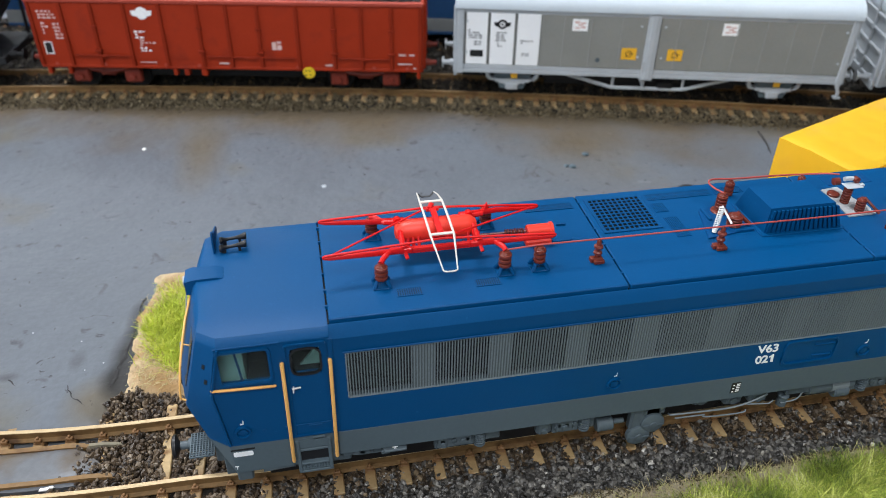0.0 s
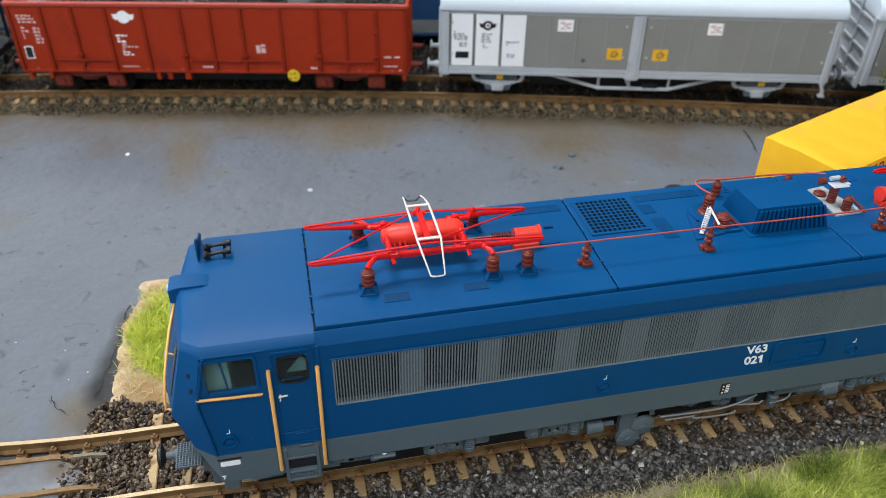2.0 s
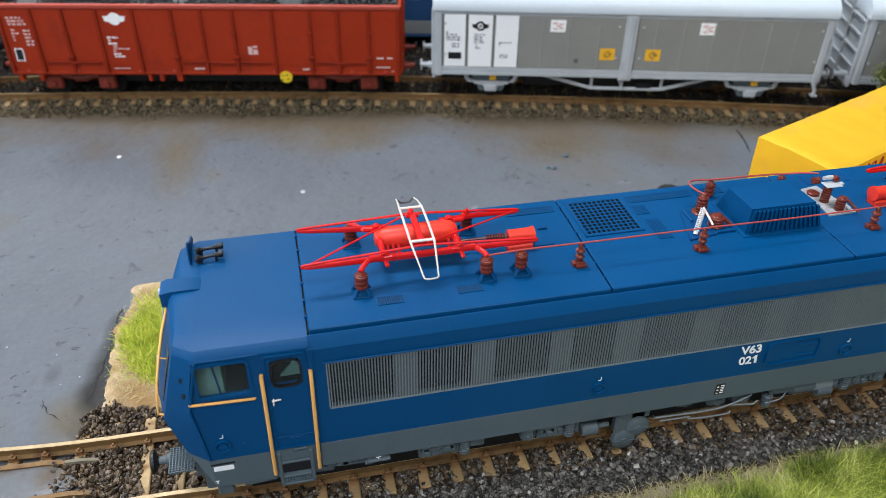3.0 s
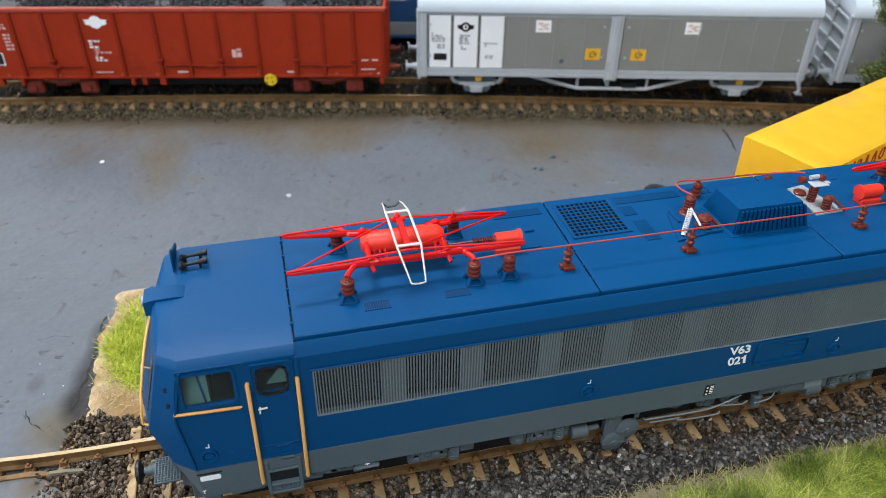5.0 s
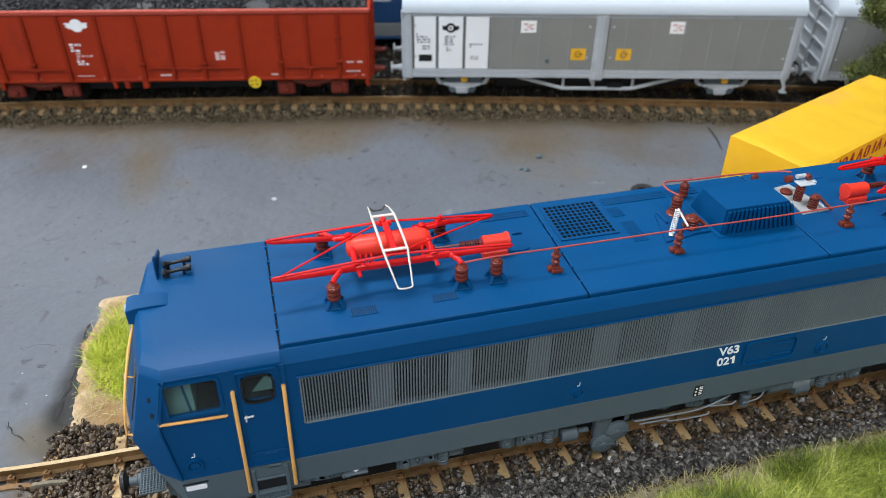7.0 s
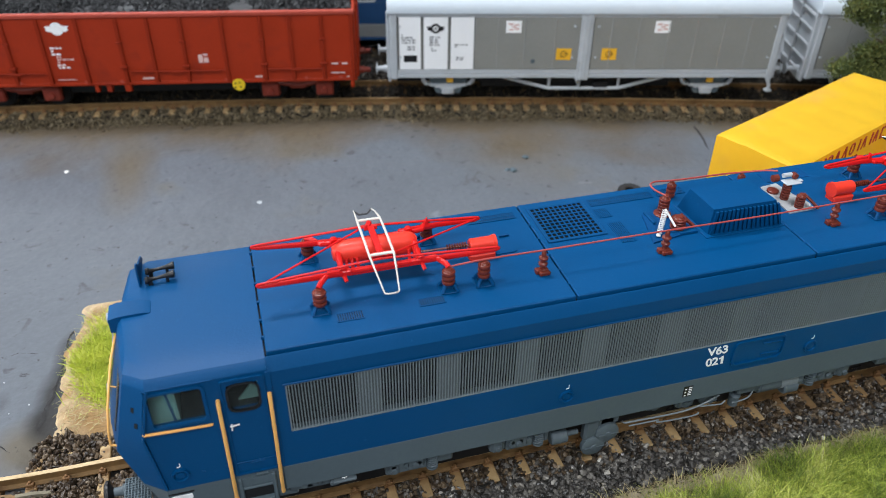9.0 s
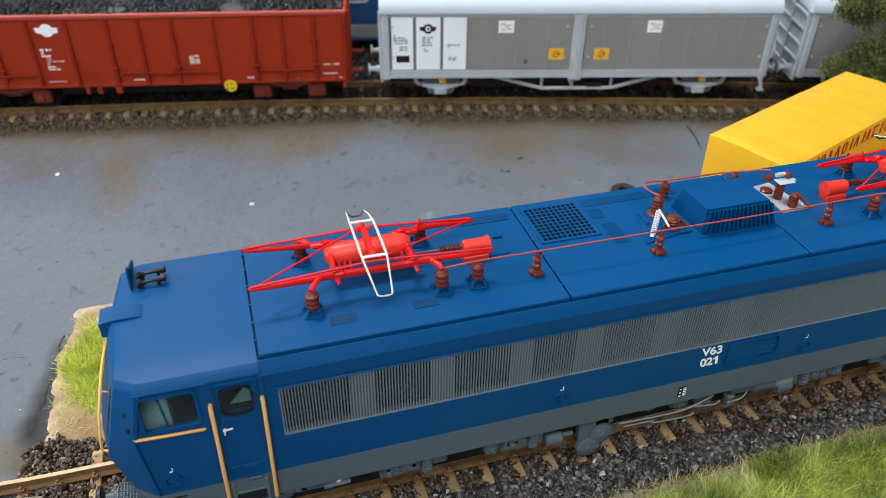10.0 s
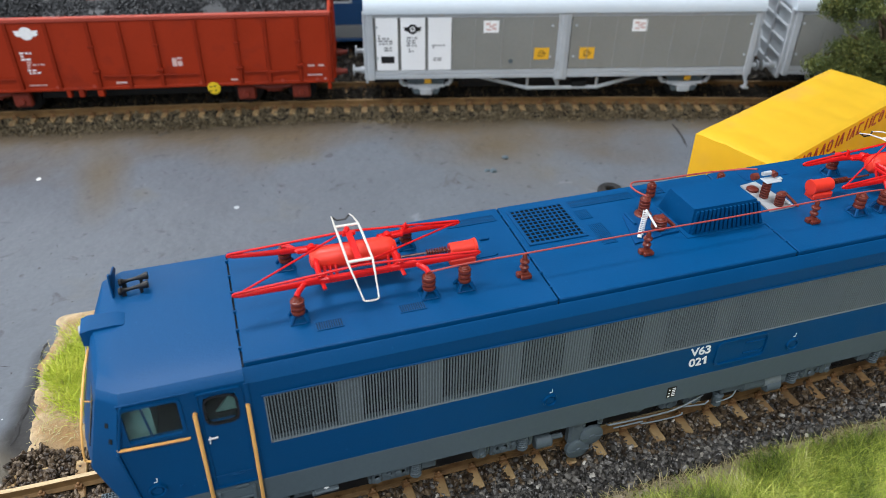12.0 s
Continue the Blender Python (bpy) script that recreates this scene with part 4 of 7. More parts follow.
def body_shell():
    # the cross section; the grille bay is set back
    z_lo, z_hi = 2.67, 3.79
    half = [(SIDE, 4.13), (1.715, 4.21), (1.665, 4.29), (1.637, 4.333), (1.624, 4.350), (1.610, 4.350), (1.603, 4.28)]
    top = [(SIDE, 1.80)] + half + [(-y, z) for y, z in half[::-1]]
    plain = top + [(-SIDE, z_hi), (-SIDE, z_lo), (-SIDE, 1.80)]
    b = Build()
    b.prism(plain[::-1], 3.97, 4.22)
    b.prism(plain[::-1], mirrored(4.22), mirrored(3.97))
    bay = top + [(-SIDE, z_hi), (-SIDE + 0.17, z_hi), (-SIDE + 0.17, z_lo), (-SIDE, z_lo), (-SIDE, 1.80)]
    b.prism(bay[::-1], 4.22, mirrored(4.22))
    # rain strip above the grille and joint beside the cab
    b.box(4.18, mirrored(4.18), -SIDE - 0.035, -SIDE, 3.79, 3.83, 0.01)
    b.box(3.93, 4.02, -SIDE - 0.02, -SIDE, 1.82, 4.17, 0.008)
    part("body_shell", b, BLUE, loco, "long blue painted body side and roof", smooth=22)
    sk = Build()
    sk.box(3.97, mirrored(3.97), -SIDE, SIDE, 1.16, 1.80, 0.012)
    part("body_skirt", sk, SKIRT, loco, "dark grey lower body panel")
    return z_lo, z_hi


Z_LO, Z_HI = body_shell()


def grille():
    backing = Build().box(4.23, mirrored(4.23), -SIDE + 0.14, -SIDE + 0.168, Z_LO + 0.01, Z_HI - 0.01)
    back = part("side_grille", backing, DARK, loco, "near-black plate for the shade in ventilation openings behind grey slats")
    for x0, x1 in ((5.42, 5.85), (6.85, 7.28), (8.33, 8.78), (9.62, 10.18), (11.25, 11.75), (12.83, 13.3), (14.3, 14.82), (15.9, 16.35), (17.4, 17.85)):
        part("blank_panel", Build().box(x0, x1, -SIDE + 0.012, -SIDE + 0.03, Z_LO + 0.01, Z_HI - 0.01), BLANK, back)
    fr = Build()
    fr.box(4.22, mirrored(4.22), -SIDE - 0.015, -SIDE + 0.03, Z_LO, Z_LO + 0.025)
    fr.box(4.22, mirrored(4.22), -SIDE - 0.015, -SIDE + 0.03, Z_HI - 0.02, Z_HI)
    fr.box(4.22, 4.245, -SIDE - 0.015, -SIDE + 0.03, Z_LO, Z_HI)
    part("grille_sill", Build().box(4.25, mirrored(4.25), -SIDE + 0.031, -SIDE + 0.139, Z_LO + 0.003, Z_LO + 0.012), BOGIE, back)
    part("grille_frame", fr, SLAT, back)
    slat = Build().box(-0.0100, 0.0100, -0.015, 0.015, Z_LO + 0.02, Z_HI - 0.015).mesh("slat", 0)
    slat.materials.append(SLAT)
    x = 4.275
    while x < mirrored(4.25):
        part("slat", slat, SLAT, back, at=(x, -SIDE + 0.006, 0))
        x += 0.0535


grille()


def roof_panels():
    for x0, x1 in ((4.005, 9.475), (9.505, 14.515), (14.545, 20.5)):
        b = Build().box(x0, x1, -1.575, 1.575, 4.27, ROOF, 0.018)
        part("roof_panel", b, BLUE, loco)
    for x in (4.0, 9.49, 14.53):
        for y in (-1.2, -0.75, -0.25, 0.3, 0.8, 1.3):
            part("panel_clip", Build().box(x - 0.045, x + 0.03, y - 0.02, y + 0.02, 4.36, ROOF + 0.006, 0.005), BLUE, loco)
    for x in (3.988, 9.49, 14.53):
        part("panel_gap", Build().box(x - 0.014, x + 0.014, -1.55, 1.55, 4.275, 4.330), DARK, loco, "dark gap between the roof panels")


roof_panels()


def cab_side():
    """Windows, door, handrails, marks of the near cab side."""
    y = -SIDE
    for name, w, r in (("cab_window", CAB_WIN, 0.06), ("door_window", DOOR_WIN, 0.12)):
        k = 0.04 if name == "cab_window" else 0.025
        out, inn = rounded(w[0] - k, w[1] + k, w[2] - k, w[3] + k, r + 0.05), rounded(w[0] + 0.015, w[1] - 0.015, w[2] + 0.015, w[3] - 0.015, r)
        fr = part(name, ring_y(Build(), out, inn, y - 0.025, y + 0.03), BLUE if name == "cab_window" else BLACK, loco, "window with blue frame" if name == "cab_window" else "door window with black rubber seal")
        pane = Build().box(w[0] + 0.005, w[1] - 0.005, y + 0.03, y + 0.045, w[2] + 0.005, w[3] - 0.005)
        part("pane", pane, GLASS, fr, "clear plastic glazing").visible_shadow = False
    w = CAB_WIN
    for a in (0.27,):
        part("window_bar", Build().prism([(w[0] + a + 0.07, w[2]), (w[0] + a + 0.105, w[2]), (w[0] + a + 0.035, w[3]), (w[0] + a, w[3])], y + 0.055, y + 0.08, "y"), BLUE_MESH, loco)
    # what shows inside the cab
    inside = Build()
    inside.box(1.98, 2.42, -1.45, -1.40, 2.9, 4.1)
    inside.box(2.42, 2.45, -1.45, -0.6, 2.9, 4.1)
    # wedge paints the pale diagonal reflection in the door window
    inside.prism([(3.42, 3.30), (3.86, 3.30), (3.86, 3.85)], -1.40, -1.36, "y")
    part("cab_partition", inside, material("cab_interior_green", (0.28, 0.46, 0.46), 0.6), loco, "pale green cab partition with a wedge for the window reflection")
    desk = Build().box(2.1, 3.9, -1.5, 1.5, 1.9, 3.1, 0.03).box(3.90, 3.96, -1.6, 1.6, 1.9, 4.15)
    part("cab_desk", desk, STEEL, loco, "dark cab interior")
    # recessed edges of the side: a rib at the front and above the window, door outline
    ribs = Build()
    ribs.box(2.02, 3.12, y - 0.022, y, 4.19, 4.225, 0.008)
    ribs.loft([[(x, y, z), (x + 0.01, y - 0.05, z), (x + 0.045, y - 0.05, z), (x + 0.05, y, z)] for x, z in ((1.975, 1.86), (1.885, 2.70), (1.835, 3.15), (2.075, 4.20))])
    part("side_rib", ribs, BLUE, loco)
    door = Build()
    ring_y(door, rounded(3.18, 3.90, 1.84, 4.14, 0.06), rounded(3.212, 3.868, 1.872, 4.108, 0.05), y - 0.032, y)
    part("cab_door", door, BLUE, loco, "blue cab door outline")
    hd = Build().tube([(3.24, y - 0.05, 3.12), (3.40, y - 0.055, 3.14)], 0.016, 6).tube([(3.27, y, 3.12), (3.27, y - 0.05, 3.12), (3.26, y - 0.05, 3.02)], 0.014, 6)
    part("door_handle", hd, WHITE, loco, "small silver door handle")
    part("door_catch", Build().box(3.45, 3.7, y - 0.03, y, 2.08, 2.12, 0.008).box(3.12, 3.16, y - 0.03, y, 2.08, 2.12, 0.006), BLUE, loco)
    for x0, x1, z1, z0 in ((3.13, 3.10, 3.75, 1.24), (3.955, 3.92, 3.72, 1.22)):
        b = Build()
        b.tube([(x0, y + 0.0, z1 - 0.03), (x0, y - 0.07, z1 - 0.02), (x0, y - 0.085, z1 - 0.08), (x1, y - 0.085, z0 + 0.06), (x1, y - 0.07, z0), (x1, y, z0 + 0.01)], 0.036, 8)
        part("handrail", b, ORANGE, loco, "orange vertical handrail beside the door")
    b = Build().tube([(1.87, y - 0.02, 3.285), (1.90, y - 0.035, 3.285), (2.4, y - 0.04, 3.262), (2.95, y - 0.035, 3.235), (2.98, y - 0.02, 3.232)], [0.018, 0.026, 0.026, 0.026, 0.018], 8)
    part("window_rail", b, ORANGE, loco, "orange rail below the cab window")
    # sand filler rings with small white marks
    for x, z in ((2.27, 2.15), (9.45, 2.10), (14.98, 2.09), (mirrored(2.27), 2.15)):
        b = Build().lathe([(0.11, 0.0), (0.155, 0.0), (0.15, -0.045), (0.118, -0.045), (0.11, 0.0)], (x, y, z), "y", 18)
        b.lathe([(0.0, 0.0), (0.08, 0.0), (0.08, -0.025), (0.0, -0.03)], (x, y, z), "y", 12)
        part("filler_ring", b, BLUE, loco)
        part("filler_mark", Build().box(x + 0.02, x + 0.035, y - 0.004, y, z + 0.20, z + 0.29).box(x - 0.03, x + 0.03, y - 0.004, y, z + 0.19, z + 0.21), MARK, loco, "tiny white mark")
    for x in (2.62, 3.02):
        part("small_catch", Build().box(x, x + 0.06, y - 0.02, y, 2.10, 2.16, 0.008), BLUE, loco)
    along = Vector((-0.36, 0.275, 0.0)).normalized()
    rise = Vector((0.25, 0.0, 1.0)).normalized()
    out = along.cross(rise).normalized()
    out = out if out.y < 0 else -out
    for c in (Vector((1.808, -1.636, 3.744)), Vector((1.800, -1.692, 3.432))):
        front = [tuple(c + along * a + rise * h + out * 0.010) for a, h in ((-0.03, -0.05), (0.03, -0.05), (0.03, 0.05), (-0.03, 0.05))]
        back = [tuple(Vector(p) - out * 0.03) for p in front]
        part("corner_slot", Build().loft([back, front]), DARK, loco, "dark slot in the cab corner")
    # white label, skirt details
    part("slot", Build().box(1.98, 2.42, y - 0.01, y, 1.66, 1.70, 0.004), DARK, loco)
    part("white_label", Build().prism(rounded(2.02, 2.38, 1.50, 1.62, 0.03), y - 0.008, y, "y"), MARK, loco, "white rounded label")
    part("jack_mark", Build().box(2.0, 2.07, y - 0.004, y, 1.22, 1.24).box(2.025, 2.045, y - 0.004, y, 1.15, 1.22), MARK, loco)
    # step recess with a ladder frame
    st = Build()
    st.box(3.17, 3.24, y - 0.06, y + 0.02, 0.86, 1.74, 0.012).box(3.76, 3.83, y - 0.06, y + 0.02, 0.86, 1.74, 0.012)
    st.box(3.17, 3.83, y - 0.06, y + 0.02, 0.84, 0.90, 0.012).box(3.2, 3.8, y - 0.05, y + 0.02, 1.44, 1.50, 0.01)
    st.box(3.22, 3.78, y - 0.03, y - 0.004, 1.52, 1.72).box(3.5, 3.72, y - 0.06, y - 0.02, 1.78, 1.82, 0.006)
    st.box(3.24, 3.76, y - 0.09, y + 0.02, 1.10, 1.15, 0.01)
    for k in range(9):
        st.box(3.27 + 0.054 * k, 3.30 + 0.054 * k, y - 0.055, y, 0.93, 1.09)
    for k in range(3):
        st.box(3.24, 3.76, y - 0.05, y - 0.02, 0.93 + 0.055 * k, 0.95 + 0.055 * k)
    part("cab_step", st, SKIRT, loco, "grey cab step with mesh treads")
    part("side_ledge", Build().box(3.2, 3.88, y - 0.02, y, 2.13, 2.155, 0.006), BLUE, loco)
    part("step_void", Build().box(3.24, 3.76, y - 0.003, y + 0.02, 0.90, 1.44), DARK, loco)


cab_side()


def lettering(body, x, z, size, parent_ob):
    cu = bpy.data.curves.new("number", "FONT")
    cu.body, cu.size, cu.align_x, cu.extrude = body, size * U, "CENTER", 0.003 * U
    cu.offset, cu.shear = 0.008 * U, -0.13
    cu.space_character = 0.98
    tmp = new("tmp_number", cu)
    me = bpy.data.meshes.new_from_object(tmp.evaluated_get(bpy.context.evaluated_depsgraph_get()))
    bpy.data.objects.remove(tmp)
    me.materials.clear()
    me.materials.append(MARK)
    ob = new("number", me)
    ob.parent = parent_ob
    ob.matrix_local = pose(x * U, (-SIDE - 0.005) * U, z * U, 90, 0, 0)
    ob["label"] = "white lettering " + body
    return ob


lettering("V63", 12.71, 2.40, 0.295, loco)
lettering("02", 12.635, 2.11, 0.295, loco)
one = Build().prism([(12.836, 2.11), (12.894, 2.11), (12.866, 2.322), (12.826, 2.322), (12.808, 2.292), (12.770, 2.278), (12.774, 2.242), (12.817, 2.250)], -SIDE - 0.009, -SIDE - 0.003, "y")
part("number", one, MARK, loco, "white lettering 1")


def side_marks():
    y = -SIDE
    pl = Build().box(12.12, 12.33, y - 0.01, y, 1.33, 1.63, 0.004)
    p = part("data_plate", pl, BLACK, loco, "small black plate with white lines")
    for k in range(5):
        part("plate_line", Build().box(12.23, 12.31, y - 0.014, y - 0.01, 1.37 + 0.05 * k, 1.395 + 0.05 * k), MARK, p)
    for k in range(3):
        part("plate_line", Build().box(12.15, 12.19, y - 0.014, y - 0.01, 1.36 + 0.09 * k, 1.39 + 0.09 * k), MARK, p)
    b = Build()
    ring_y(b, rounded(13.06, 14.28, 1.98, 2.62, 0.14), rounded(13.10, 14.24, 2.02, 2.58, 0.11), y - 0.045, y)
    b.tube([(13.75, y - 0.012, 2.45), (14.2, y - 0.012, 2.43)], 0.02, 6).tube([(13.75, y - 0.012, 2.16), (14.18, y - 0.012, 2.14), (14.2, y - 0.012, 2.2)], 0.02, 6)
    part("side_hatch", b, BLUE, loco, "raised outline of an access hatch")


side_marks()


# ---- cab front ----
def bar_edges(a, c, holes, bar):
    """Edges of bars and holes by turns from a to c."""
    pitch = (c - a - bar) / holes
    out = []
    for k in range(holes + 1):
        out += [a + pitch * k, a + pitch * k + bar]
    return out


def cab_front():
    b = Build()
    b.tube([(1.62, 0.0, 4.08), (1.53, -0.1, 4.06), (1.46, -0.5, 3.93), (1.39, -0.9, 3.68), (1.33, -1.2, 3.40), (1.27, -1.36, 3.0), (1.25, -1.36, 2.78), (1.34, -1.36, 2.74)], 0.021, 8)
    b.tube([(1.39, -0.9, 3.68), (1.52, -0.9, 3.62)], 0.012, 6)
    b.tube([(1.53, 0.1, 4.06), (1.46, 0.5, 3.93), (1.39, 0.9, 3.68), (1.33, 1.2, 3.40), (1.27, 1.36, 3.0), (1.34, 1.36, 2.74)], 0.021, 8)
    part("front_handrail", b, ORANGE, loco, "orange handrail round the windscreen")
    for s in (-1, 1):
        q = [(1.37, s * 1.22, 2.95), (1.225, s * 0.08, 2.95), (1.55, s * 0.08, 4.02), (1.66, s * 1.25, 4.02)]
        w = Build().loft([[(x - 0.02, y, z) for x, y, z in (q if s > 0 else q[::-1])], [(x + 0.06, y, z) for x, y, z in (q if s > 0 else q[::-1])]])
        part("windscreen", w, BLACK, loco, "dark windscreen pane")
        wiper = Build().tube([(1.22, s * 0.6, 2.9), (1.34, s * 0.75, 3.6)], 0.015, 5)
        part("wiper", wiper, FRAME, loco)
    vis = Build()
    lo, hi = -0.10, 0.31
    vis.loft([[(1.49, lo, 4.15), (1.49, hi, 4.15), (1.49, hi, 4.43), (1.49, lo, 4.43)], [(1.62, lo - 0.01, 4.14), (1.62, hi + 0.01, 4.14), (1.62, hi + 0.01, 4.465), (1.62, lo - 0.01, 4.465)], [(1.68, lo - 0.01, 4.36), (1.68, hi + 0.01, 4.36), (1.68, hi, 4.468), (1.68, lo, 4.468)], [(2.06, lo + 0.01, 4.38), (2.06, hi - 0.01, 4.38), (2.06, hi - 0.02, 4.462), (2.06, lo + 0.02, 4.462)], [(2.19, lo + 0.03, 4.39), (2.19, hi - 0.03, 4.39), (2.19, hi - 0.04, 4.425), (2.19, lo + 0.04, 4.425)]])
    part("headlight_box", vis, BLUE, loco, "blue roof headlight housing")
    part("headlight", Build().lathe([(0.0, -0.02), (0.09, -0.02), (0.09, 0.02)], (1.47, 0.11, 4.32), "x", 14), FRAME, loco)
    for s in (-1, 1):
        bf = Build()
        bf.lathe([(0.0, -0.04), (0.18, -0.03), (0.235, 0.0), (0.235, 0.05), (0.12, 0.09), (0.09, 0.12)], (0.82, s * 1.0, 1.18), "x", 18)
        buf = part("buffer", bf, BLACK, loco, "black round buffer head")
        sh = Build().lathe([(0.085, 0.0), (0.085, 0.22), (0.125, 0.24), (0.14, 0.5), (0.14, 0.75)], (0.86, s * 1.0, 1.18), "x", 14)
        part("buffer_shank", sh, BOGIE, buf)
        for k in range(3):
            hose = Build().wire([(1.5, s * (0.30 + 0.13 * k), 1.25), (1.3, s * (0.30 + 0.13 * k), 1.1), (1.18, s * (0.32 + 0.13 * k), 0.75), (1.25, s * (0.34 + 0.13 * k), 0.42), (1.4, s * (0.36 + 0.13 * k), 0.4)], 0.035, 7)
            part("brake_hose", hose, RUBBER, loco)
    mesh = Build().lattice(bar_edges(1.155, 1.62, 8, 0.016), bar_edges(-1.48, -0.87, 11, 0.016), 1.30, 1.335)
    part("front_step", mesh, SKIRT, loco, "grey mesh step above the buffer beam")
    beam = Build().box(1.60, 1.80, -1.25, 1.25, 0.85, 1.3, 0.02).box(1.75, 2.2, -1.35, 1.35, 0.55, 1.06, 0.02)
    beam.box(2.0, 2.3, -1.72, -1.5, 0.75, 1.06, 0.03).tube([(2.5, -1.66, 0.94), (3.1, -1.66, 0.98)], 0.06, 8)
    part("buffer_beam", beam, BOGIE, loco)


cab_front()


def horns():
    pl = Build().prism([(0.74, 4.42), (1.62, 4.42), (1.52, 4.56), (1.0, 4.72), (0.86, 4.86), (0.80, 4.86), (0.74, 4.7)], 1.98, 2.01, "x")
    p = part("horn_plate", pl, BLUE, loco, "upright blue plate in front of the horns")
    for y, z in ((0.76, 4.52), (1.00, 4.54)):
        h = Build().lathe([(0.0, 0.0), (0.075, 0.0), (0.085, 0.05), (0.05, 0.10), (0.035, 0.2), (0.04, 0.32), (0.055, 0.42), (0.085, 0.52), (0.075, 0.55), (0.0, 0.54)], (0, 0, 0), "x", 14)
        h.v = [(2.10 + 0.92 * a - 0.02 * c, y + 0.86 * c + 0.09 * a, z + 0.86 * e + 0.06 * a) for a, c, e in h.v]
        h.box(2.15, 2.22, y - 0.03, y + 0.03, 4.40, z).box(2.45, 2.5, y + 0.0, y + 0.06, 4.40, z)
        part("horn", h, BLACK, loco, "black signal horn")


horns()


# ---- roof equipment ----
def insulator(x, y, z, h, r, sheds=3, parent_ob=None, base=True):
    """Brown ribbed post on a blue base; returns the post."""
    step = h * 0.88 / sheds
    prof = [(r * 0.62, 0.0)]
    for k in range(sheds):
        a = step * k
        prof += [(r * 0.74, a + step * 0.06), (r * 0.96, a + step * 0.14), (r, a + step * 0.30), (r, a + step * 0.66), (r * 0.94, a + step * 0.80), (r * 0.74, a + step * 0.86), (r * 0.74, a + step)]
    prof += [(r * 0.6, h * 0.92), (r * 0.5, h), (0.0, h)]
    ob = part("insulator", Build().lathe(prof, (x, y, z), "z", 16), BROWN, parent_ob or loco, "brown ribbed insulator", smooth=32)
    if base:
        b = Build().box(x - 0.172, x + 0.172, y - 0.155, y + 0.155, ROOF - 0.002, ROOF + 0.025, 0.008)
        for sx in (-1, 1):
            for sy in (-1, 1):
                b.tube([(x + sx * 0.147, y + sy * 0.135, ROOF + 0.02), (x + sx * 0.085, y + sy * 0.075, z + 0.01)], 0.036, 6)
        b.box(x - 0.10, x + 0.10, y - 0.09, y + 0.09, z - 0.03, z + 0.004, 0.006)
        part("insulator_base", b, BLUE, ob)
    return ob


def pantograph(cx, flip=1):
    """Folded diamond pantograph; cx is its middle."""
    def X(a):
        return cx + flip * a

    zb = 4.93
    fr = Build()
    for s in (-1, 1):
        y = s * 0.46
        # near beam with curled feet on the insulators
        fr.tube([(X(-1.15), s * 0.77, zb - 0.02), (X(-1.10), s * 0.70, zb + 0.02), (X(-0.92), y, zb + 0.02), (X(-0.6), y, zb), (X(0.75), y, zb), (X(0.98), y, zb + 0.02), (X(1.12), s * 0.70, zb + 0.02), (X(1.15), s * 0.77, zb - 0.02)], 0.052, 8)
        fr.box(X(-0.75) if flip > 0 else X(0.75), X(0.75) if flip > 0 else X(-0.75), y - 0.035, y + 0.035, zb - 0.08, zb + 0.03, 0.01)
        for a in (-0.68, 0.72):
            fr.lathe([(0.0, -0.06), (0.075, -0.06), (0.085, 0.0), (0.075, 0.06), (0.0, 0.06)], (X(a), y - s * 0.0, zb + 0.04), "y", 12)
            fr.tube([(X(a), s * 0.46, zb), (X(a + 0.04), s * 0.62, zb - 0.10)], 0.04, 6)
    for a in (-0.68, 0.72):
        fr.box(X(a) - 0.05, X(a) + 0.05, -0.5, 0.5, zb - 0.05, zb + 0.02, 0.01)
        fr.tube([(X(a), -0.42, zb), (X(a), -0.2, 5.0), (X(a), 0.2, 5.0), (X(a), 0.42, zb)], 0.045, 7)
    p = part("pantograph", fr, RED, loco, "folded red diamond pantograph with cream collector head")
    for a in (-1.15, 1.15):
        for s in (-1, 1):
            insulator(X(a), s * 0.78, ROOF + 0.14, 0.33, 0.122, 3, p)
    # lower arms run out to the knees, upper arms run back to the head
    for s in (-1, 1):
        for d in (-1, 1):
            # far knee is lowered to fit the camera's view
            sag = 0.09 if s > 0 and d > 0 else 0.0
            arm = Build()
            loops = []
            for a, yy, zz, h, w in ((0.60, 0.49, zb + 0.015, 0.062, 0.036), (1.3, 0.53, zb + 0.03, 0.050, 0.034), (2.06, 0.582, 4.992 - sag, 0.036, 0.030), (2.13, 0.586, 5.0 - sag, 0.018, 0.022)):
                loops.append([(X(d * a), s * yy + q * w, zz + e * h) for q, e in ((-1, -0.6), (-0.6, -1), (0.6, -1), (1, -0.6), (1, 0.6), (0.6, 1), (-0.6, 1), (-1, 0.6))])
            arm.loft(loops)
            arm.box(X(d * 0.62) - 0.09, X(d * 0.62) + 0.09, s * 0.49 - 0.05, s * 0.49 + 0.05, zb - 0.05, zb + 0.07, 0.02)
            part("lower_arm", arm, RED, p)
            y = s * 0.585
            up = Build().wire([(X(d * 1.98), y, 4.990 - sag), (X(d * 2.13), y, 4.985 - sag), (X(d * 2.16), y, 5.015 - sag), (X(d * 2.13), y, 5.045 - sag), (X(d * 1.95), s * 0.582, 5.055 - 0.9 * sag), (X(d * 1.0), s * 0.56, 5.105 - 0.45 * sag), (X(-d * 0.05), s * 0.54, 5.16)], 0.0225, 8)
            part("upper_arm", up, RED, p)
    for d in (-1, 1):
        cross = Build().tube([(X(d * 2.12), d * flip * 0.585, 4.93 if d > 0 and flip > 0 else 5.0), (X(d * 0.1), -d * flip * 0.50, 5.17)], 0.018, 6)
        part("cross_brace", cross, RED, p)
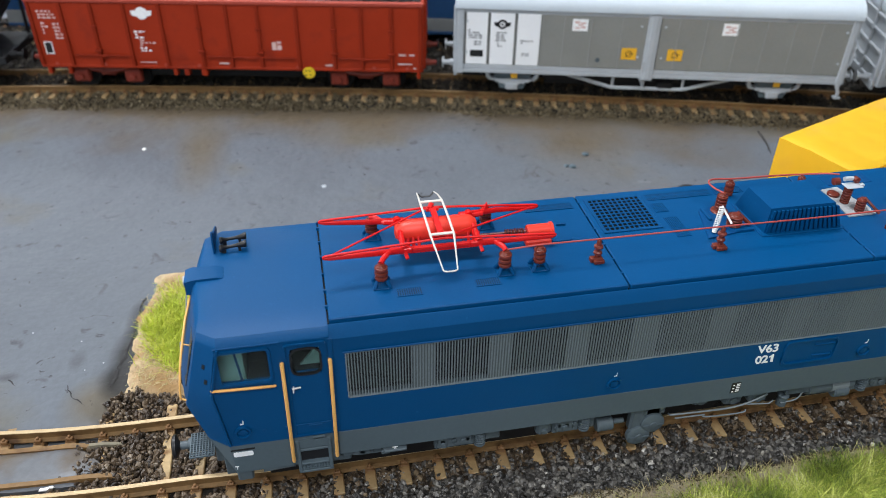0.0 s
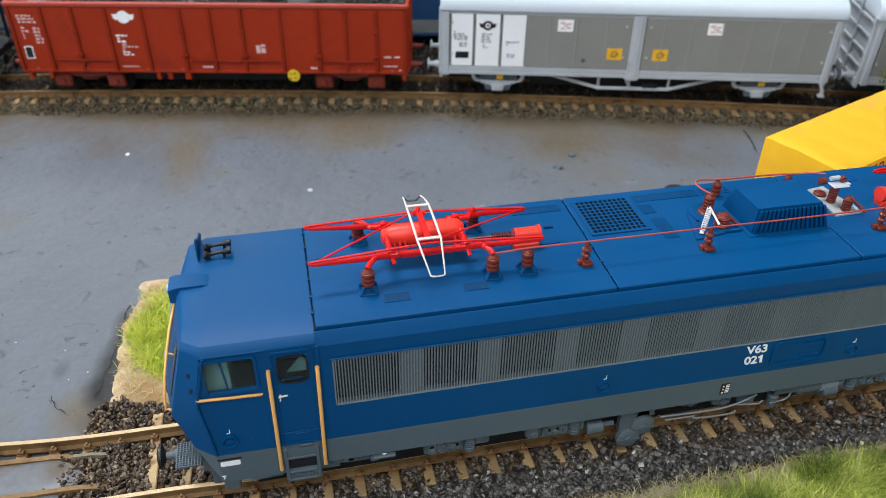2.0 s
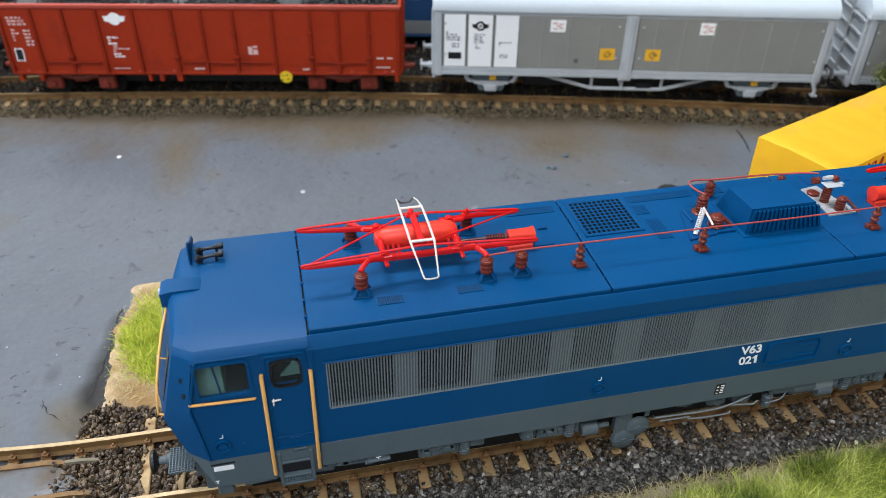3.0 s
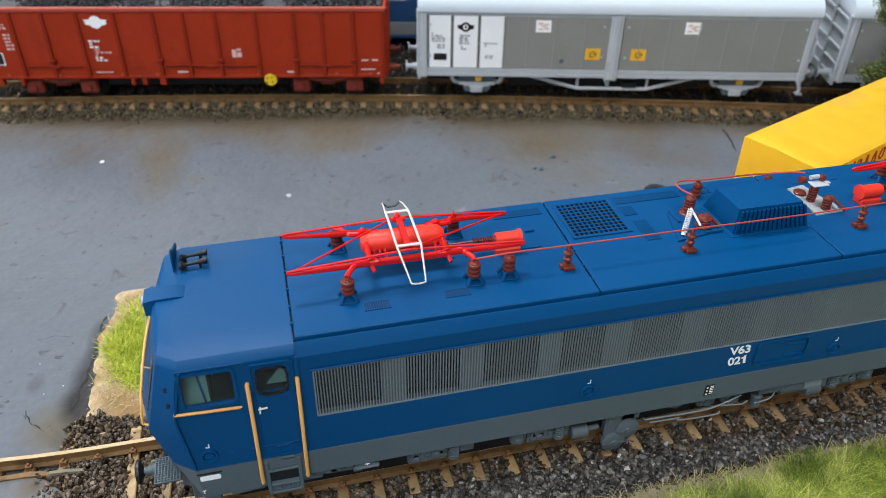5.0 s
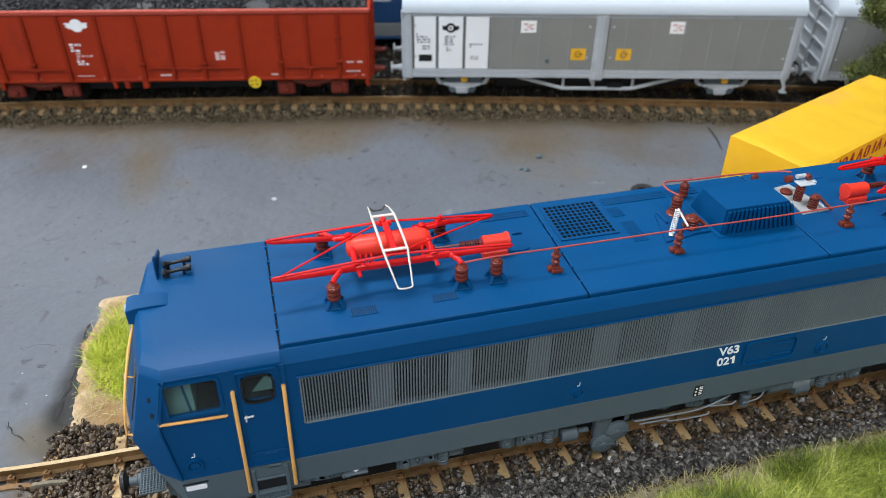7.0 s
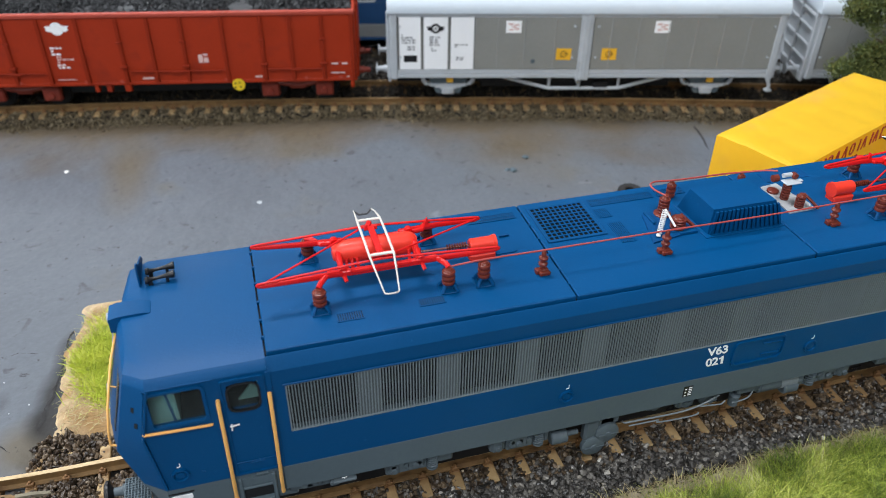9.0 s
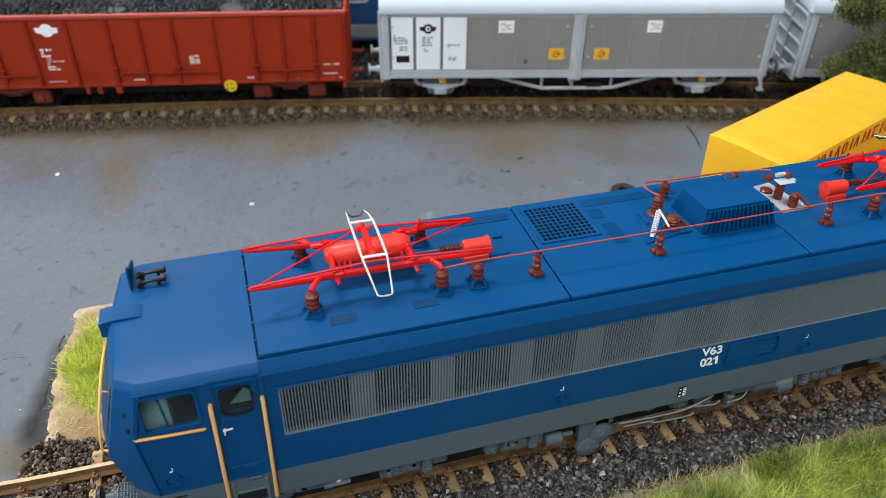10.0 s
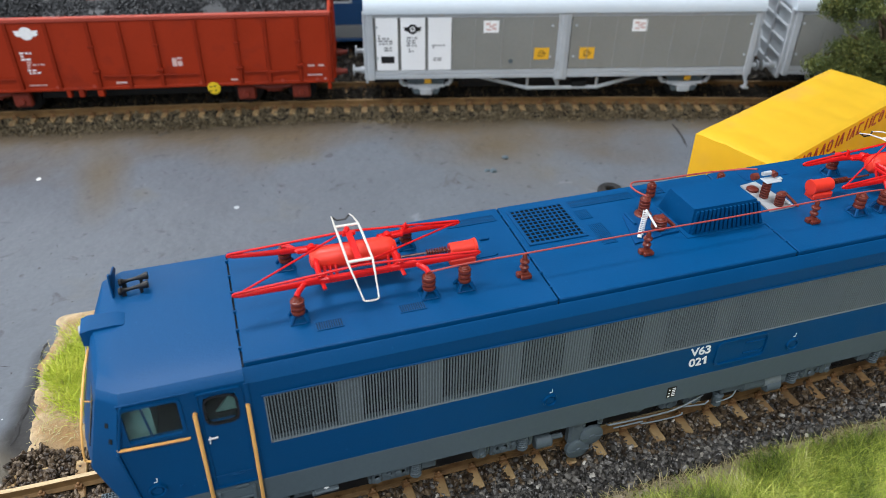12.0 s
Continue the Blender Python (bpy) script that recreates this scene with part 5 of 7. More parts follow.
    part("stop_fin", Build().prism([(X(1.0), zb), (X(1.14), zb), (X(1.10), zb + 0.22)], 0.50, 0.56, "y"), RED, p)
    stem = Build().box(X(0) - 0.06, X(0) + 0.06, -0.42, 0.42, 5.19, 5.23, 0.015).tube([(X(-0.06), 0.42, 5.21), (X(0.0), 0.5, 5.26)], 0.05, 6).tube([(X(0.03), -0.42, 5.2), (X(0.0), -0.5, 5.26)], 0.05, 6)
    stem.lathe([(0.0, -0.16), (0.05, -0.16), (0.05, 0.16), (0.0, 0.16)], (X(0.02), -0.42, 5.16), "x", 8).lathe([(0.0, -0.12), (0.05, -0.12), (0.05, 0.12), (0.0, 0.12)], (X(0), 0.44, 5.18), "x", 8)
    part("head_link", stem, RED, p)
    # collector head: two bars with down-turned ends
    hd = Build()
    for a in (-0.215, 0.215):
        pts = [(X(a * 0.62), -1.30, 5.06), (X(a * 0.72), -1.12, 5.12), (X(a), -0.58, 5.27), (X(a), -0.2, 5.285), (X(a), 0.2, 5.285), (X(a), 0.58, 5.27), (X(a * 0.9), 0.95, 5.19), (X(a * 0.8), 1.22, 5.08)]
        hd.tube(pts, [0.012, 0.014, 0.021, 0.024, 0.024, 0.021, 0.015, 0.013], 7)
    for y in (-0.56, 0.56):
        hd.box(X(0) - 0.23, X(0) + 0.23, y - 0.03, y + 0.03, 5.255, 5.29, 0.01)
    hd.wire([(X(-0.133), -1.30, 5.06), (X(-0.122), -1.39, 5.035), (X(0.122), -1.39, 5.035), (X(0.133), -1.30, 5.06)], 0.0135, 8)
    part("collector_head", hd, COLLECTOR, p, "cream painted collector head")
    tip = Build().tube([(X(-0.17), 1.21, 5.08), (X(-0.08), 1.16, 5.02), (X(0.08), 1.16, 5.02), (X(0.17), 1.21, 5.08)], 0.02, 6)
    part("horn_tip", tip, BLACK, p, "black tip between the far horns")
    tank = Build().lathe([(0.0, -0.80), (0.12, -0.78), (0.19, -0.70), (0.21, -0.60), (0.21, 0.60), (0.19, 0.70), (0.12, 0.78), (0.0, 0.80)], (X(0.02), 0.17, 4.91), "x", 20)
    part("spring_drum", tank, ORANGE_RED, p, "red round-ended drum in the frame")
    legs = Build()
    for a in (-0.55, 0.6):
        for k in (0.0, 0.1, 0.2):
            legs.tube([(X(a + k), -0.05, 4.9), (X(a + k), -0.16, 4.72)], 0.03, 6)
    legs.box(min(X(-0.7), X(0.95)), max(X(-0.7), X(0.95)), -0.20, -0.12, 4.68, 4.74, 0.01)
    part("drum_bracket", legs, RED, p)
    # drive cylinder with its spring rod
    cy = Build().lathe([(0.0, 0.0), (0.13, 0.0), (0.145, 0.02), (0.145, 0.46), (0.165, 0.47), (0.165, 0.52), (0.0, 0.52)], (0, 0, 0), "x", 18)
    if flip < 0:
        cy.v = [(-a, -b2, c) for a, b2, c in cy.v]
    cyl = part("air_cylinder", cy, ORANGE_RED, p, "orange-red air cylinder", at=(X(1.80), 0.06, 4.68))
    ft = Build().box(-0.02, 0.5, -0.14, 0.14, -0.275, -0.13, 0.03)
    if flip < 0:
        ft.v = [(-a, -b2, c) for a, b2, c in ft.v]
    part("cylinder_foot", ft, ORANGE_RED, cyl)
    rod = Build().tube([(X(0.75), 0.12, 4.69), (X(1.82), 0.07, 4.70)], 0.022, 6)
    part("piston_rod", rod, BROWN, p)
    sp = Build()
    for k in range(8):
        sp.lathe([(0.03, -0.014), (0.065, -0.01), (0.065, 0.01), (0.03, 0.014)], (X(1.38 + 0.05 * k), 0.09, 4.70), "x", 10)
    part("return_spring", sp, BROWN, p, "brown coil spring on the rod")
    return p


pantograph(6.17)
pantograph(18.35, -1)


def post(x, y, h=0.5):
    """Leaning support for the roof conductor on a stepped brown foot."""
    b = Build().box(x - 0.14, x + 0.10, y - 0.06, y + 0.06, ROOF, ROOF + 0.10, 0.015).box(x - 0.09, x + 0.12, y - 0.13, y - 0.02, ROOF, ROOF + 0.08, 0.015)
    b.lathe([(0.05, 0.06), (0.05, 0.16), (0.085, 0.19), (0.085, 0.22), (0.05, 0.25), (0.05, 0.29), (0.09, 0.32), (0.09, 0.35), (0.048, 0.38), (0.045, h - 0.04), (0.02, h), (0.0, h)], (x, y, ROOF), "z", 12)
    return part("conductor_post", b, BROWN, loco, "brown conductor support")


for x in (9.14, 11.66, 15.48):
    post(x, -0.76)
insulator(7.99, -0.76, ROOF + 0.14, 0.34, 0.115, 3)
insulator(16.60, -0.76, ROOF + 0.14, 0.34, 0.115, 3)
wire = Build().wire([(7.3, -0.75, 4.90), (7.99, -0.75, 4.945), (9.12, -0.75, 4.925), (11.64, -0.75, 4.925), (13.6, -0.75, 4.895), (15.48, -0.75, 4.915), (16.6, -0.75, 4.93), (17.1, -0.75, 4.90)], 0.017, 8)
part("roof_conductor", wire, WIRE, loco, "thin red roof conductor")


# dark plates paint the shade inside the louvre slots and the fan well
LOUVRE = material("louvre_slot_shade", (0.001, 0.009, 0.026), 0.7)
WELL = material("well_shade_black", (0.003, 0.004, 0.006), 0.8, spec=0.15)


def roof_grids():
    """Mesh panel and louvred grids on the roof."""
    x0, x1, y0, y1 = 9.68, 10.82, 0.14, 1.31
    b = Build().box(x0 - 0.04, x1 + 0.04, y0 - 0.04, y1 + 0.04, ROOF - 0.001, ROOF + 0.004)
    well = part("fan_grid", b, WELL, loco, "black plate for the shaded roof opening under a blue mesh")
    bars = Build().lattice(bar_edges(x0 - 0.02, x1 + 0.02, 11, 0.029), bar_edges(y0 - 0.02, y1 + 0.02, 10, 0.029), ROOF + 0.012, ROOF + 0.026)
    bars.box(x0 - 0.06, x0 - 0.01, y0 - 0.06, y1 + 0.06, ROOF, ROOF + 0.03, 0.008).box(x1 + 0.01, x1 + 0.06, y0 - 0.06, y1 + 0.06, ROOF, ROOF + 0.03, 0.008)
    bars.box(x0 - 0.06, x1 + 0.06, y0 - 0.06, y0 - 0.01, ROOF, ROOF + 0.029, 0.008).box(x0 - 0.06, x1 + 0.06, y1 + 0.01, y1 + 0.06, ROOF, ROOF + 0.029, 0.008)
    part("wire_mesh", bars, BLUE, well, "blue square mesh")
    spots = [(5.26, 5.71, -1.18, -0.96), (6.72, 7.17, -1.14, -0.93), (8.28, 9.31, 1.12, 1.34), (10.99, 12.45, 1.12, 1.36), (10.98, 11.25, 0.66, 0.98), (11.04, 11.32, -0.27, 0.42), (12.55, 13.2, 1.12, 1.36)]
    for a0, a1, c0, c1 in spots:
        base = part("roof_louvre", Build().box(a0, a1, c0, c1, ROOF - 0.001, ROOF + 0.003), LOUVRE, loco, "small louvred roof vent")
        lv = Build()
        n = max(4, int((a1 - a0) / 0.038)) if a1 - a0 > 0.35 else 0
        if n:
            for k in range(n + 1):
                x = a0 + (a1 - a0) * k / n
                lv.box(x - 0.0105, x + 0.0105, c0 - 0.01, c1 + 0.01, ROOF + 0.003, ROOF + 0.014)
            for y in (c0, c1) if a1 - a0 < 0.6 else (c0, (c0 + c1) / 2, c1):
                lv.box(a0, a1, y - 0.010, y + 0.010, ROOF + 0.003, ROOF + 0.013)
        else:
            m = 7
            for k in range(m + 1):
                x = a0 + (a1 - a0) * k / m
                lv.box(x - 0.010, x + 0.010, c0 - 0.01, c1 + 0.01, ROOF + 0.003, ROOF + 0.018)
            m = int((c1 - c0) / 0.05)
            for k in range(m + 1):
                y = c0 + (c1 - c0) * k / m
                lv.box(a0, a1, y - 0.008, y + 0.008, ROOF + 0.003, ROOF + 0.012)
        part("louvre_slats", lv, BLUE, base)
    part("roof_plate", Build().prism(rounded(8.45, 8.95, -0.02, 0.45, 0.1), ROOF, ROOF + 0.02, "z"), BLUE, loco)
    part("roof_rib", Build().box(8.75, 8.95, 0.52, 0.56, ROOF, ROOF + 0.05, 0.01), BLUE, loco)
    part("roof_hatch", Build().box(15.2, 16.3, 1.02, 1.42, ROOF, ROOF + 0.012, 0.004), BLUE_MESH, loco)


roof_grids()


def blower():
    """Hipped housing with a slatted face."""
    b = Build()
    b.loft([[(12.74, 0.64, ROOF), (12.79, -0.46, ROOF), (14.42, -0.50, ROOF), (14.46, 0.70, ROOF)], [(12.80, 0.41, 5.0), (12.83, -0.43, 5.0), (14.23, -0.45, 5.01), (14.16, 0.50, 5.0)]][::1])
    h = part("blower_housing", b, BLUE, loco, smooth=15, label="blue roof blower housing with slatted side")
    sl = Build()
    for k in range(16):
        t = k / 15
        xb, xt = 12.86 + 1.56 * t, 12.90 + 1.37 * t
        sl.loft([[(xb - 0.030, -0.50 - 0.04 * t, 4.45), (xb + 0.030, -0.50 - 0.04 * t, 4.45), (xb + 0.030, -0.45 - 0.04 * t, 4.45), (xb - 0.030, -0.45 - 0.04 * t, 4.45)], [(xt - 0.027, -0.485 - 0.02 * t, 4.95), (xt + 0.027, -0.485 - 0.02 * t, 4.95), (xt + 0.027, -0.43 - 0.02 * t, 4.95), (xt - 0.027, -0.43 - 0.02 * t, 4.95)]])
    part("housing_slats", sl, BLUE, h)
    part("housing_flange", Build().box(12.70, 14.50, -0.58, 0.72, ROOF - 0.002, ROOF + 0.02, 0.006), BLUE, h)


blower()


def switchgear():
    pl = Build().prism([(11.60, -0.46), (12.62, -0.30), (12.66, -0.1), (12.50, 0.70), (11.86, 0.52)], ROOF, ROOF + 0.03, "z")
    base = part("switch_base", pl, BLUE_MESH, loco, "blue base plate of the roof switch")
    part("base_edge", Build().box(12.25, 12.66, -0.34, -0.27, ROOF, ROOF + 0.06, 0.01).box(11.90, 11.96, 0.12, 0.56, ROOF, ROOF + 0.08, 0.01), BLUE, base)
    insulator(12.28, 0.44, ROOF + 0.05, 0.42, 0.115, 5, base, False)
    insulator(12.32, -0.10, ROOF + 0.03, 0.27, 0.155, 4, base, False)
    insulator(12.80, 1.05, ROOF + 0.02, 0.34, 0.10, 3, base, False)
    foot = Build().lathe([(0.18, 0.0), (0.18, 0.03), (0.14, 0.05), (0.0, 0.05)], (12.28, 0.44, ROOF + 0.02), "z", 16)
    part("switch_foot", foot, BROWN, base)
    part("brown_bar", Build().tube([(12.4, 0.0, ROOF + 0.27), (12.62, -0.2, ROOF + 0.08)], 0.045, 6), BROWN, base)
    coil = Build().helix((0, 0, 0), 0.052, 0.010, 13, 0.50, "z", 10)
    ob = part("coil_spring", coil, WHITE, base, "white coil spring")
    d = Vector((12.04, 0.0, ROOF + 0.42)) - Vector((11.80, -0.29, ROOF + 0.09))
    ob.matrix_local = Matrix.Translation(Vector((11.80, -0.29, ROOF + 0.09)) * U) @ d.to_track_quat("Z", "Y").to_matrix().to_4x4()
    arm = Build().tube([(12.04, 0.02, ROOF + 0.44), (12.14, -0.29, ROOF + 0.20)], 0.023, 6).tube([(11.78, -0.31, ROOF + 0.04), (11.82, -0.26, ROOF + 0.13)], 0.045, 8)
    part("switch_arm", arm, WHITE, base, "white switch arm")
    loop = Build().wire([(12.28, 0.44, ROOF + 0.47), (12.13, 0.56, ROOF + 0.52), (12.10, 0.82, ROOF + 0.52), (12.30, 1.02, ROOF + 0.47), (12.80, 1.06, ROOF + 0.39), (14.1, 1.18, ROOF + 0.30), (14.7, 1.16, ROOF + 0.27), (15.05, 1.02, ROOF + 0.34), (15.2, 0.8, ROOF + 0.42)], 0.02, 7)
    part("far_conductor", loop, WIRE, loco, "thin red conductor along the far roof side")
    insulator(14.62, 1.18, ROOF, 0.22, 0.085, 2, base, False)
    # light plate with the second switch
    wp = Build().prism([(14.88, -0.22), (15.52, -0.20), (15.34, 0.92), (14.92, 0.86)], ROOF, ROOF + 0.03, "z")
    w = part("switch_plate", wp, PLATE, loco, "pale grey plate of the second roof switch")
    insulator(15.10, 0.30, ROOF + 0.03, 0.40, 0.095, 6, w, False)
    insulator(15.20, -0.06, ROOF + 0.03, 0.32, 0.10, 5, w, False)
    part("plate_disc", Build().lathe([(0.13, 0.0), (0.13, 0.04), (0.1, 0.06), (0.0, 0.06)], (15.05, 0.62, ROOF + 0.03), "z", 16), BROWN, w)
    cap = Build().box(14.96, 15.34, 0.16, 0.40, ROOF + 0.44, ROOF + 0.465, 0.01).box(15.3, 15.40, 0.22, 0.32, ROOF + 0.45, ROOF + 0.48, 0.01)
    cap.lathe([(0.0, -0.1), (0.05, -0.1), (0.05, 0.1), (0.0, 0.1)], (15.12, 0.42, ROOF + 0.54), "x", 10)
    part("switch_cap", cap, FRAME, w, "pale grey contact plate")
    part("switch_knob", Build().lathe([(0.0, -0.07), (0.065, -0.06), (0.065, 0.05), (0.0, 0.06)], (15.27, 0.38, ROOF + 0.53), "y", 10).lathe([(0.0, -0.08), (0.08, -0.07), (0.08, 0.05), (0.0, 0.07)], (14.92, 0.5, ROOF + 0.45), "x", 10), BROWN, w)
    part("switch_link", Build().tube([(15.25, -0.05, ROOF + 0.34), (15.50, -0.3, ROOF + 0.08)], 0.03, 6), BROWN, w)
    part("link_clip", Build().tube([(15.3, 0.0, ROOF + 0.16), (15.42, -0.12, ROOF + 0.06)], 0.035, 6), WHITE, w)


switchgear()


# ---- running gear ----
def running_gear():
    def bogie(cx, flip):
        def X(a):
            return cx + flip * a
        bg = part("bogie", Build().box(X(0) - 0.5, X(0) + 0.5, -1.3, 1.3, 0.5, 1.12, 0.03), BLACK, loco, "grey six-wheel bogie")
        for s in (-1, 1):
            y = s * 1.52
            for a0, a1, zz in ((-5.2, -4.1, 0.86), (-4.0, -3.45, 0.78), (-3.35, -2.75, 0.84), (-1.78, -0.95, 0.70), (-0.75, -0.42, 0.78), (0.35, 0.68, 0.72), (0.70, 1.28, 0.66), (1.5, 1.62, 0.7), (2.6, 3.2, 0.8)):
                part("side_frame", Build().box(min(X(a0), X(a1)), max(X(a0), X(a1)), y - 0.08, y + 0.08, zz, 1.15, 0.03), BOGIE, bg)
        # black plates fill the dark space below the skirt, sized to the camera's view
        for s in (-1, 1):
            inner = Build().box(min(X(-5.1), X(3.3)), max(X(-5.1), X(3.3)), s * 1.08 - 0.11, s * 1.08 + 0.11, 0.20, 1.14, 0.02)
            part("inner_frame", inner, BLACK, bg, "black inner bogie frame")
        for a in (-2.65, -0.3, 2.05):
            for s in (-1, 1):
                w = Build().lathe([(0.0, -0.05), (0.20, -0.05), (0.22, -0.02), (0.50, -0.02), (0.54, -0.05), (0.60, -0.05), (0.61, 0.08), (0.68, 0.09), (0.68, 0.12), (0.0, 0.12)], (X(a), s * 0.86, 0.61), "y", 26)
                if s > 0:
                    w.v = [(p[0], 2 * 0.86 - p[1], p[2]) for p in w.v]
                    w.f = [q[::-1] for q in w.f]
                part("wheel", w, STEEL, bg, "dark steel wheel")
        for a in (-0.85, 1.38):
            sp = Build().helix((X(a), -1.60, 0.76), 0.10, 0.022, 6, 0.38, "z", 10)
            sp.lathe([(0.07, 0.74), (0.07, 1.15)], (X(a), -1.60, 0), "z", 10).lathe([(0.12, 0.72), (0.12, 0.76)], (X(a), -1.60, 0), "z", 12)
            part("coil_spring", sp, BOGIE, bg)
        for a, w2, z0 in ((-3.35, 0.30, 0.92), (-1.62, 0.12, 0.74), (-1.2, 0.2, 0.80), (0.50, 0.13, 0.72), (0.95, 0.2, 0.74)):
            ab = Build().box(X(a) - w2, X(a) + w2, -1.66, -1.38, z0, 1.14, 0.05).lathe([(0.0, -0.04), (0.06, -0.04), (0.07, 0.0)], (X(a), -1.66, z0 + 0.14), "y", 10)
            part("axle_box", ab, BOGIE, bg)
        for a0, a1, z0 in ((-4.4, -3.0, 0.90), (-1.75, -1.0, 0.86), (0.72, 1.25, 0.84)):
            seg = Build().box(min(X(a0), X(a1)), max(X(a0), X(a1)), -1.63, -1.40, z0, 1.14, 0.03)
            for k in range(3):
                xx = X(a0 + (a1 - a0) * (k + 0.5) / 3)
                seg.lathe([(0.0, -0.03), (0.05, -0.03), (0.06, 0.0)], (xx, -1.63, z0 + 0.1), "y", 8)
            part("frame_segment", seg, BOGIE, bg)
        cyl = Build().lathe([(0.0, 0.0), (0.13, 0.0), (0.16, 0.03), (0.16, 0.34), (0.13, 0.37), (0.0, 0.37)], (X(1.85) - 0.18, -1.54, 0.70), "x", 16).lathe([(0.06, 0.36), (0.06, 0.62)], (X(1.85) - 0.18, -1.54, 0.72), "x", 8)
        part("brake_cylinder", cyl, BOGIE, bg)
        return bg

    bogie(7.65, 1)
    bogie(mirrored(7.65), -1)
    # paired round covers at the inner end of the bogie
    cov = Build().box(10.08, 10.42, -1.62, -1.40, 0.40, 1.15, 0.05).box(10.4, 10.75, -1.60, -1.42, 0.75, 1.15, 0.04)
    b = part("gear_bracket", cov, BOGIE, loco)
    for x, z in ((10.58, 0.60), (10.30, 0.28)):
        d = Build().lathe([(0.0, -0.06), (0.07, -0.06), (0.08, -0.035), (0.22, -0.03), (0.265, 0.0), (0.265, 0.10), (0.0, 0.10)], (x, -1.66, z), "y", 22)
        d.box(x - 0.24, x + 0.24, -1.715, -1.685, z - 0.012, z + 0.012)
        part("round_cover", d, BOGIE, b, "round grey cover with raised rim")
    # bracket with white mark below the skirt
    br = Build().box(4.82, 5.28, -1.80, -1.6, 1.04, 1.11, 0.02).box(4.78, 4.95, -1.74, -1.6, 0.94, 1.05, 0.02)
    part("jack_pad", br, BOGIE, loco)
    part("jack_mark", Build().box(5.0, 5.1, -SIDE - 0.004, -SIDE, 1.14, 1.16).box(5.035, 5.06, -SIDE - 0.004, -SIDE, 1.07, 1.14), MARK, loco)
    # pipes between the bogies
    pp = Build().wire([(11.0, -1.5, 0.66), (10.98, -1.6, 0.72), (11.1, -1.62, 0.74), (12.35, -1.62, 0.68), (12.8, -1.62, 0.78), (13.2, -1.6, 0.95)], 0.021, 7)
    pp.wire([(11.1, -1.62, 0.62), (11.8, -1.62, 0.60)], 0.018, 7).wire([(11.75, -1.63, 0.56), (11.9, -1.64, 0.53), (12.75, -1.64, 0.50), (12.78, -1.6, 0.55)], 0.018, 7)
    pp.tube([(12.75, -1.62, 0.74), (13.3, -1.62, 0.66), (13.4, -1.6, 0.72)], 0.018, 7).wire([(13.6, -1.6, 0.60), (13.95, -1.6, 0.62), (14.06, -1.6, 0.76), (14.08, -1.55, 1.05)], 0.018, 7)
    part("pipework", pp, PIPE, loco, "thin grey pipes below the body")
    part("filter_pot", Build().lathe([(0.11, 0.45), (0.11, 0.70), (0.125, 0.71), (0.125, 0.74), (0.08, 0.77), (0.0, 0.77)], (13.70, -1.5, 0), "z", 16), BOGIE, loco)
    tank = Build().lathe([(0.0, 0.0), (0.18, 0.0), (0.22, 0.04), (0.22, 1.1), (0.18, 1.14), (0.0, 1.14)], (14.2, -1.42, 0.86), "x", 18)
    part("air_tank", tank, BOGIE, loco, "grey air tank")
    part("tank_band", Build().lathe([(0.225, 0.0), (0.23, 0.0), (0.23, 0.42), (0.225, 0.42)], (14.75, -1.42, 0.86), "x", 18), PIPE, loco)
    # the long black box stands in for the shade under the locomotive
    und = Build().box(10.95, 14.0, -1.25, 1.3, 0.30, 1.15, 0.05).box(2.6, 21.9, -0.72, 0.72, 0.12, 1.15, 0.03)
    part("underframe", und, BLACK, loco, "dark underframe with a black core standing for shade")
    for x0, x1, z0 in ((11.5, 11.9, 0.78), (12.25, 12.7, 0.66), (12.85, 13.3, 0.62)):
        sm = Build().box(x0, x1, -1.52, -1.2, z0, 1.15, 0.06).lathe([(0.0, -0.03), (0.09, -0.03), (0.1, 0.0)], ((x0 + x1) / 2, -1.52, z0 + 0.14), "y", 12)
        part("underframe_box", sm, BOGIE, loco)


running_gear()


# ---- rear train ----
def side_point(x, y, yaw, depth=1.62):
    """The middle of a wagon whose near side passes through x, y."""
    a = radians(yaw)
    return x - depth * math.sin(a), y + depth * math.cos(a)


def buffers(t, x, z, d, mat, head):
    """Two buffers at the end x, pointing along d."""
    for s in (-1, 1):
        b = Build().lathe([(0.14, 0.0), (0.14, 0.30 * d), (0.10, 0.31 * d), (0.10, 0.55 * d)][::1], (x, s * 1.0, z), "x", 12)
        p = part("buffer", b, mat, t)
        h = Build().lathe([(0.0, 0.55 * d), (0.22, 0.55 * d), (0.22, 0.60 * d), (0.0, 0.62 * d)], (x, s * 1.0, z), "x", 16)
        part("buffer_head", h, head, p)


def wheelset(t, x, mat, r=0.5):
    for s in (-1, 1):
        w = Build().lathe([(0.0, -0.05), (r, -0.05), (r, 0.07), (r + 0.06, 0.08), (r + 0.06, 0.11), (0.0, 0.11)], (x, s * 0.86, r + 0.005), "y", 20)
        if s > 0:
            w.v = [(p[0], 2 * 0.86 - p[1], p[2]) for p in w.v]
            w.f = [q[::-1] for q in w.f]
        part("wheel", w, mat, t, "dark wheel")
    part("axle", Build().tube([(x, -0.9, r), (x, 0.9, r)], 0.07, 8), mat, t)


def flat_marks(t, y, rows, mat, name="marking"):
    """Thin plates on the near side; rows of x0, x1, z0, z1."""
    for x0, x1, z0, z1 in rows:
        zm, h = (z0 + z1) / 2, max(0.018, (z1 - z0) * 0.43)
        part(name, Build().box(x0, x1, y - 0.006, y, zm - h, zm + h), mat, t)


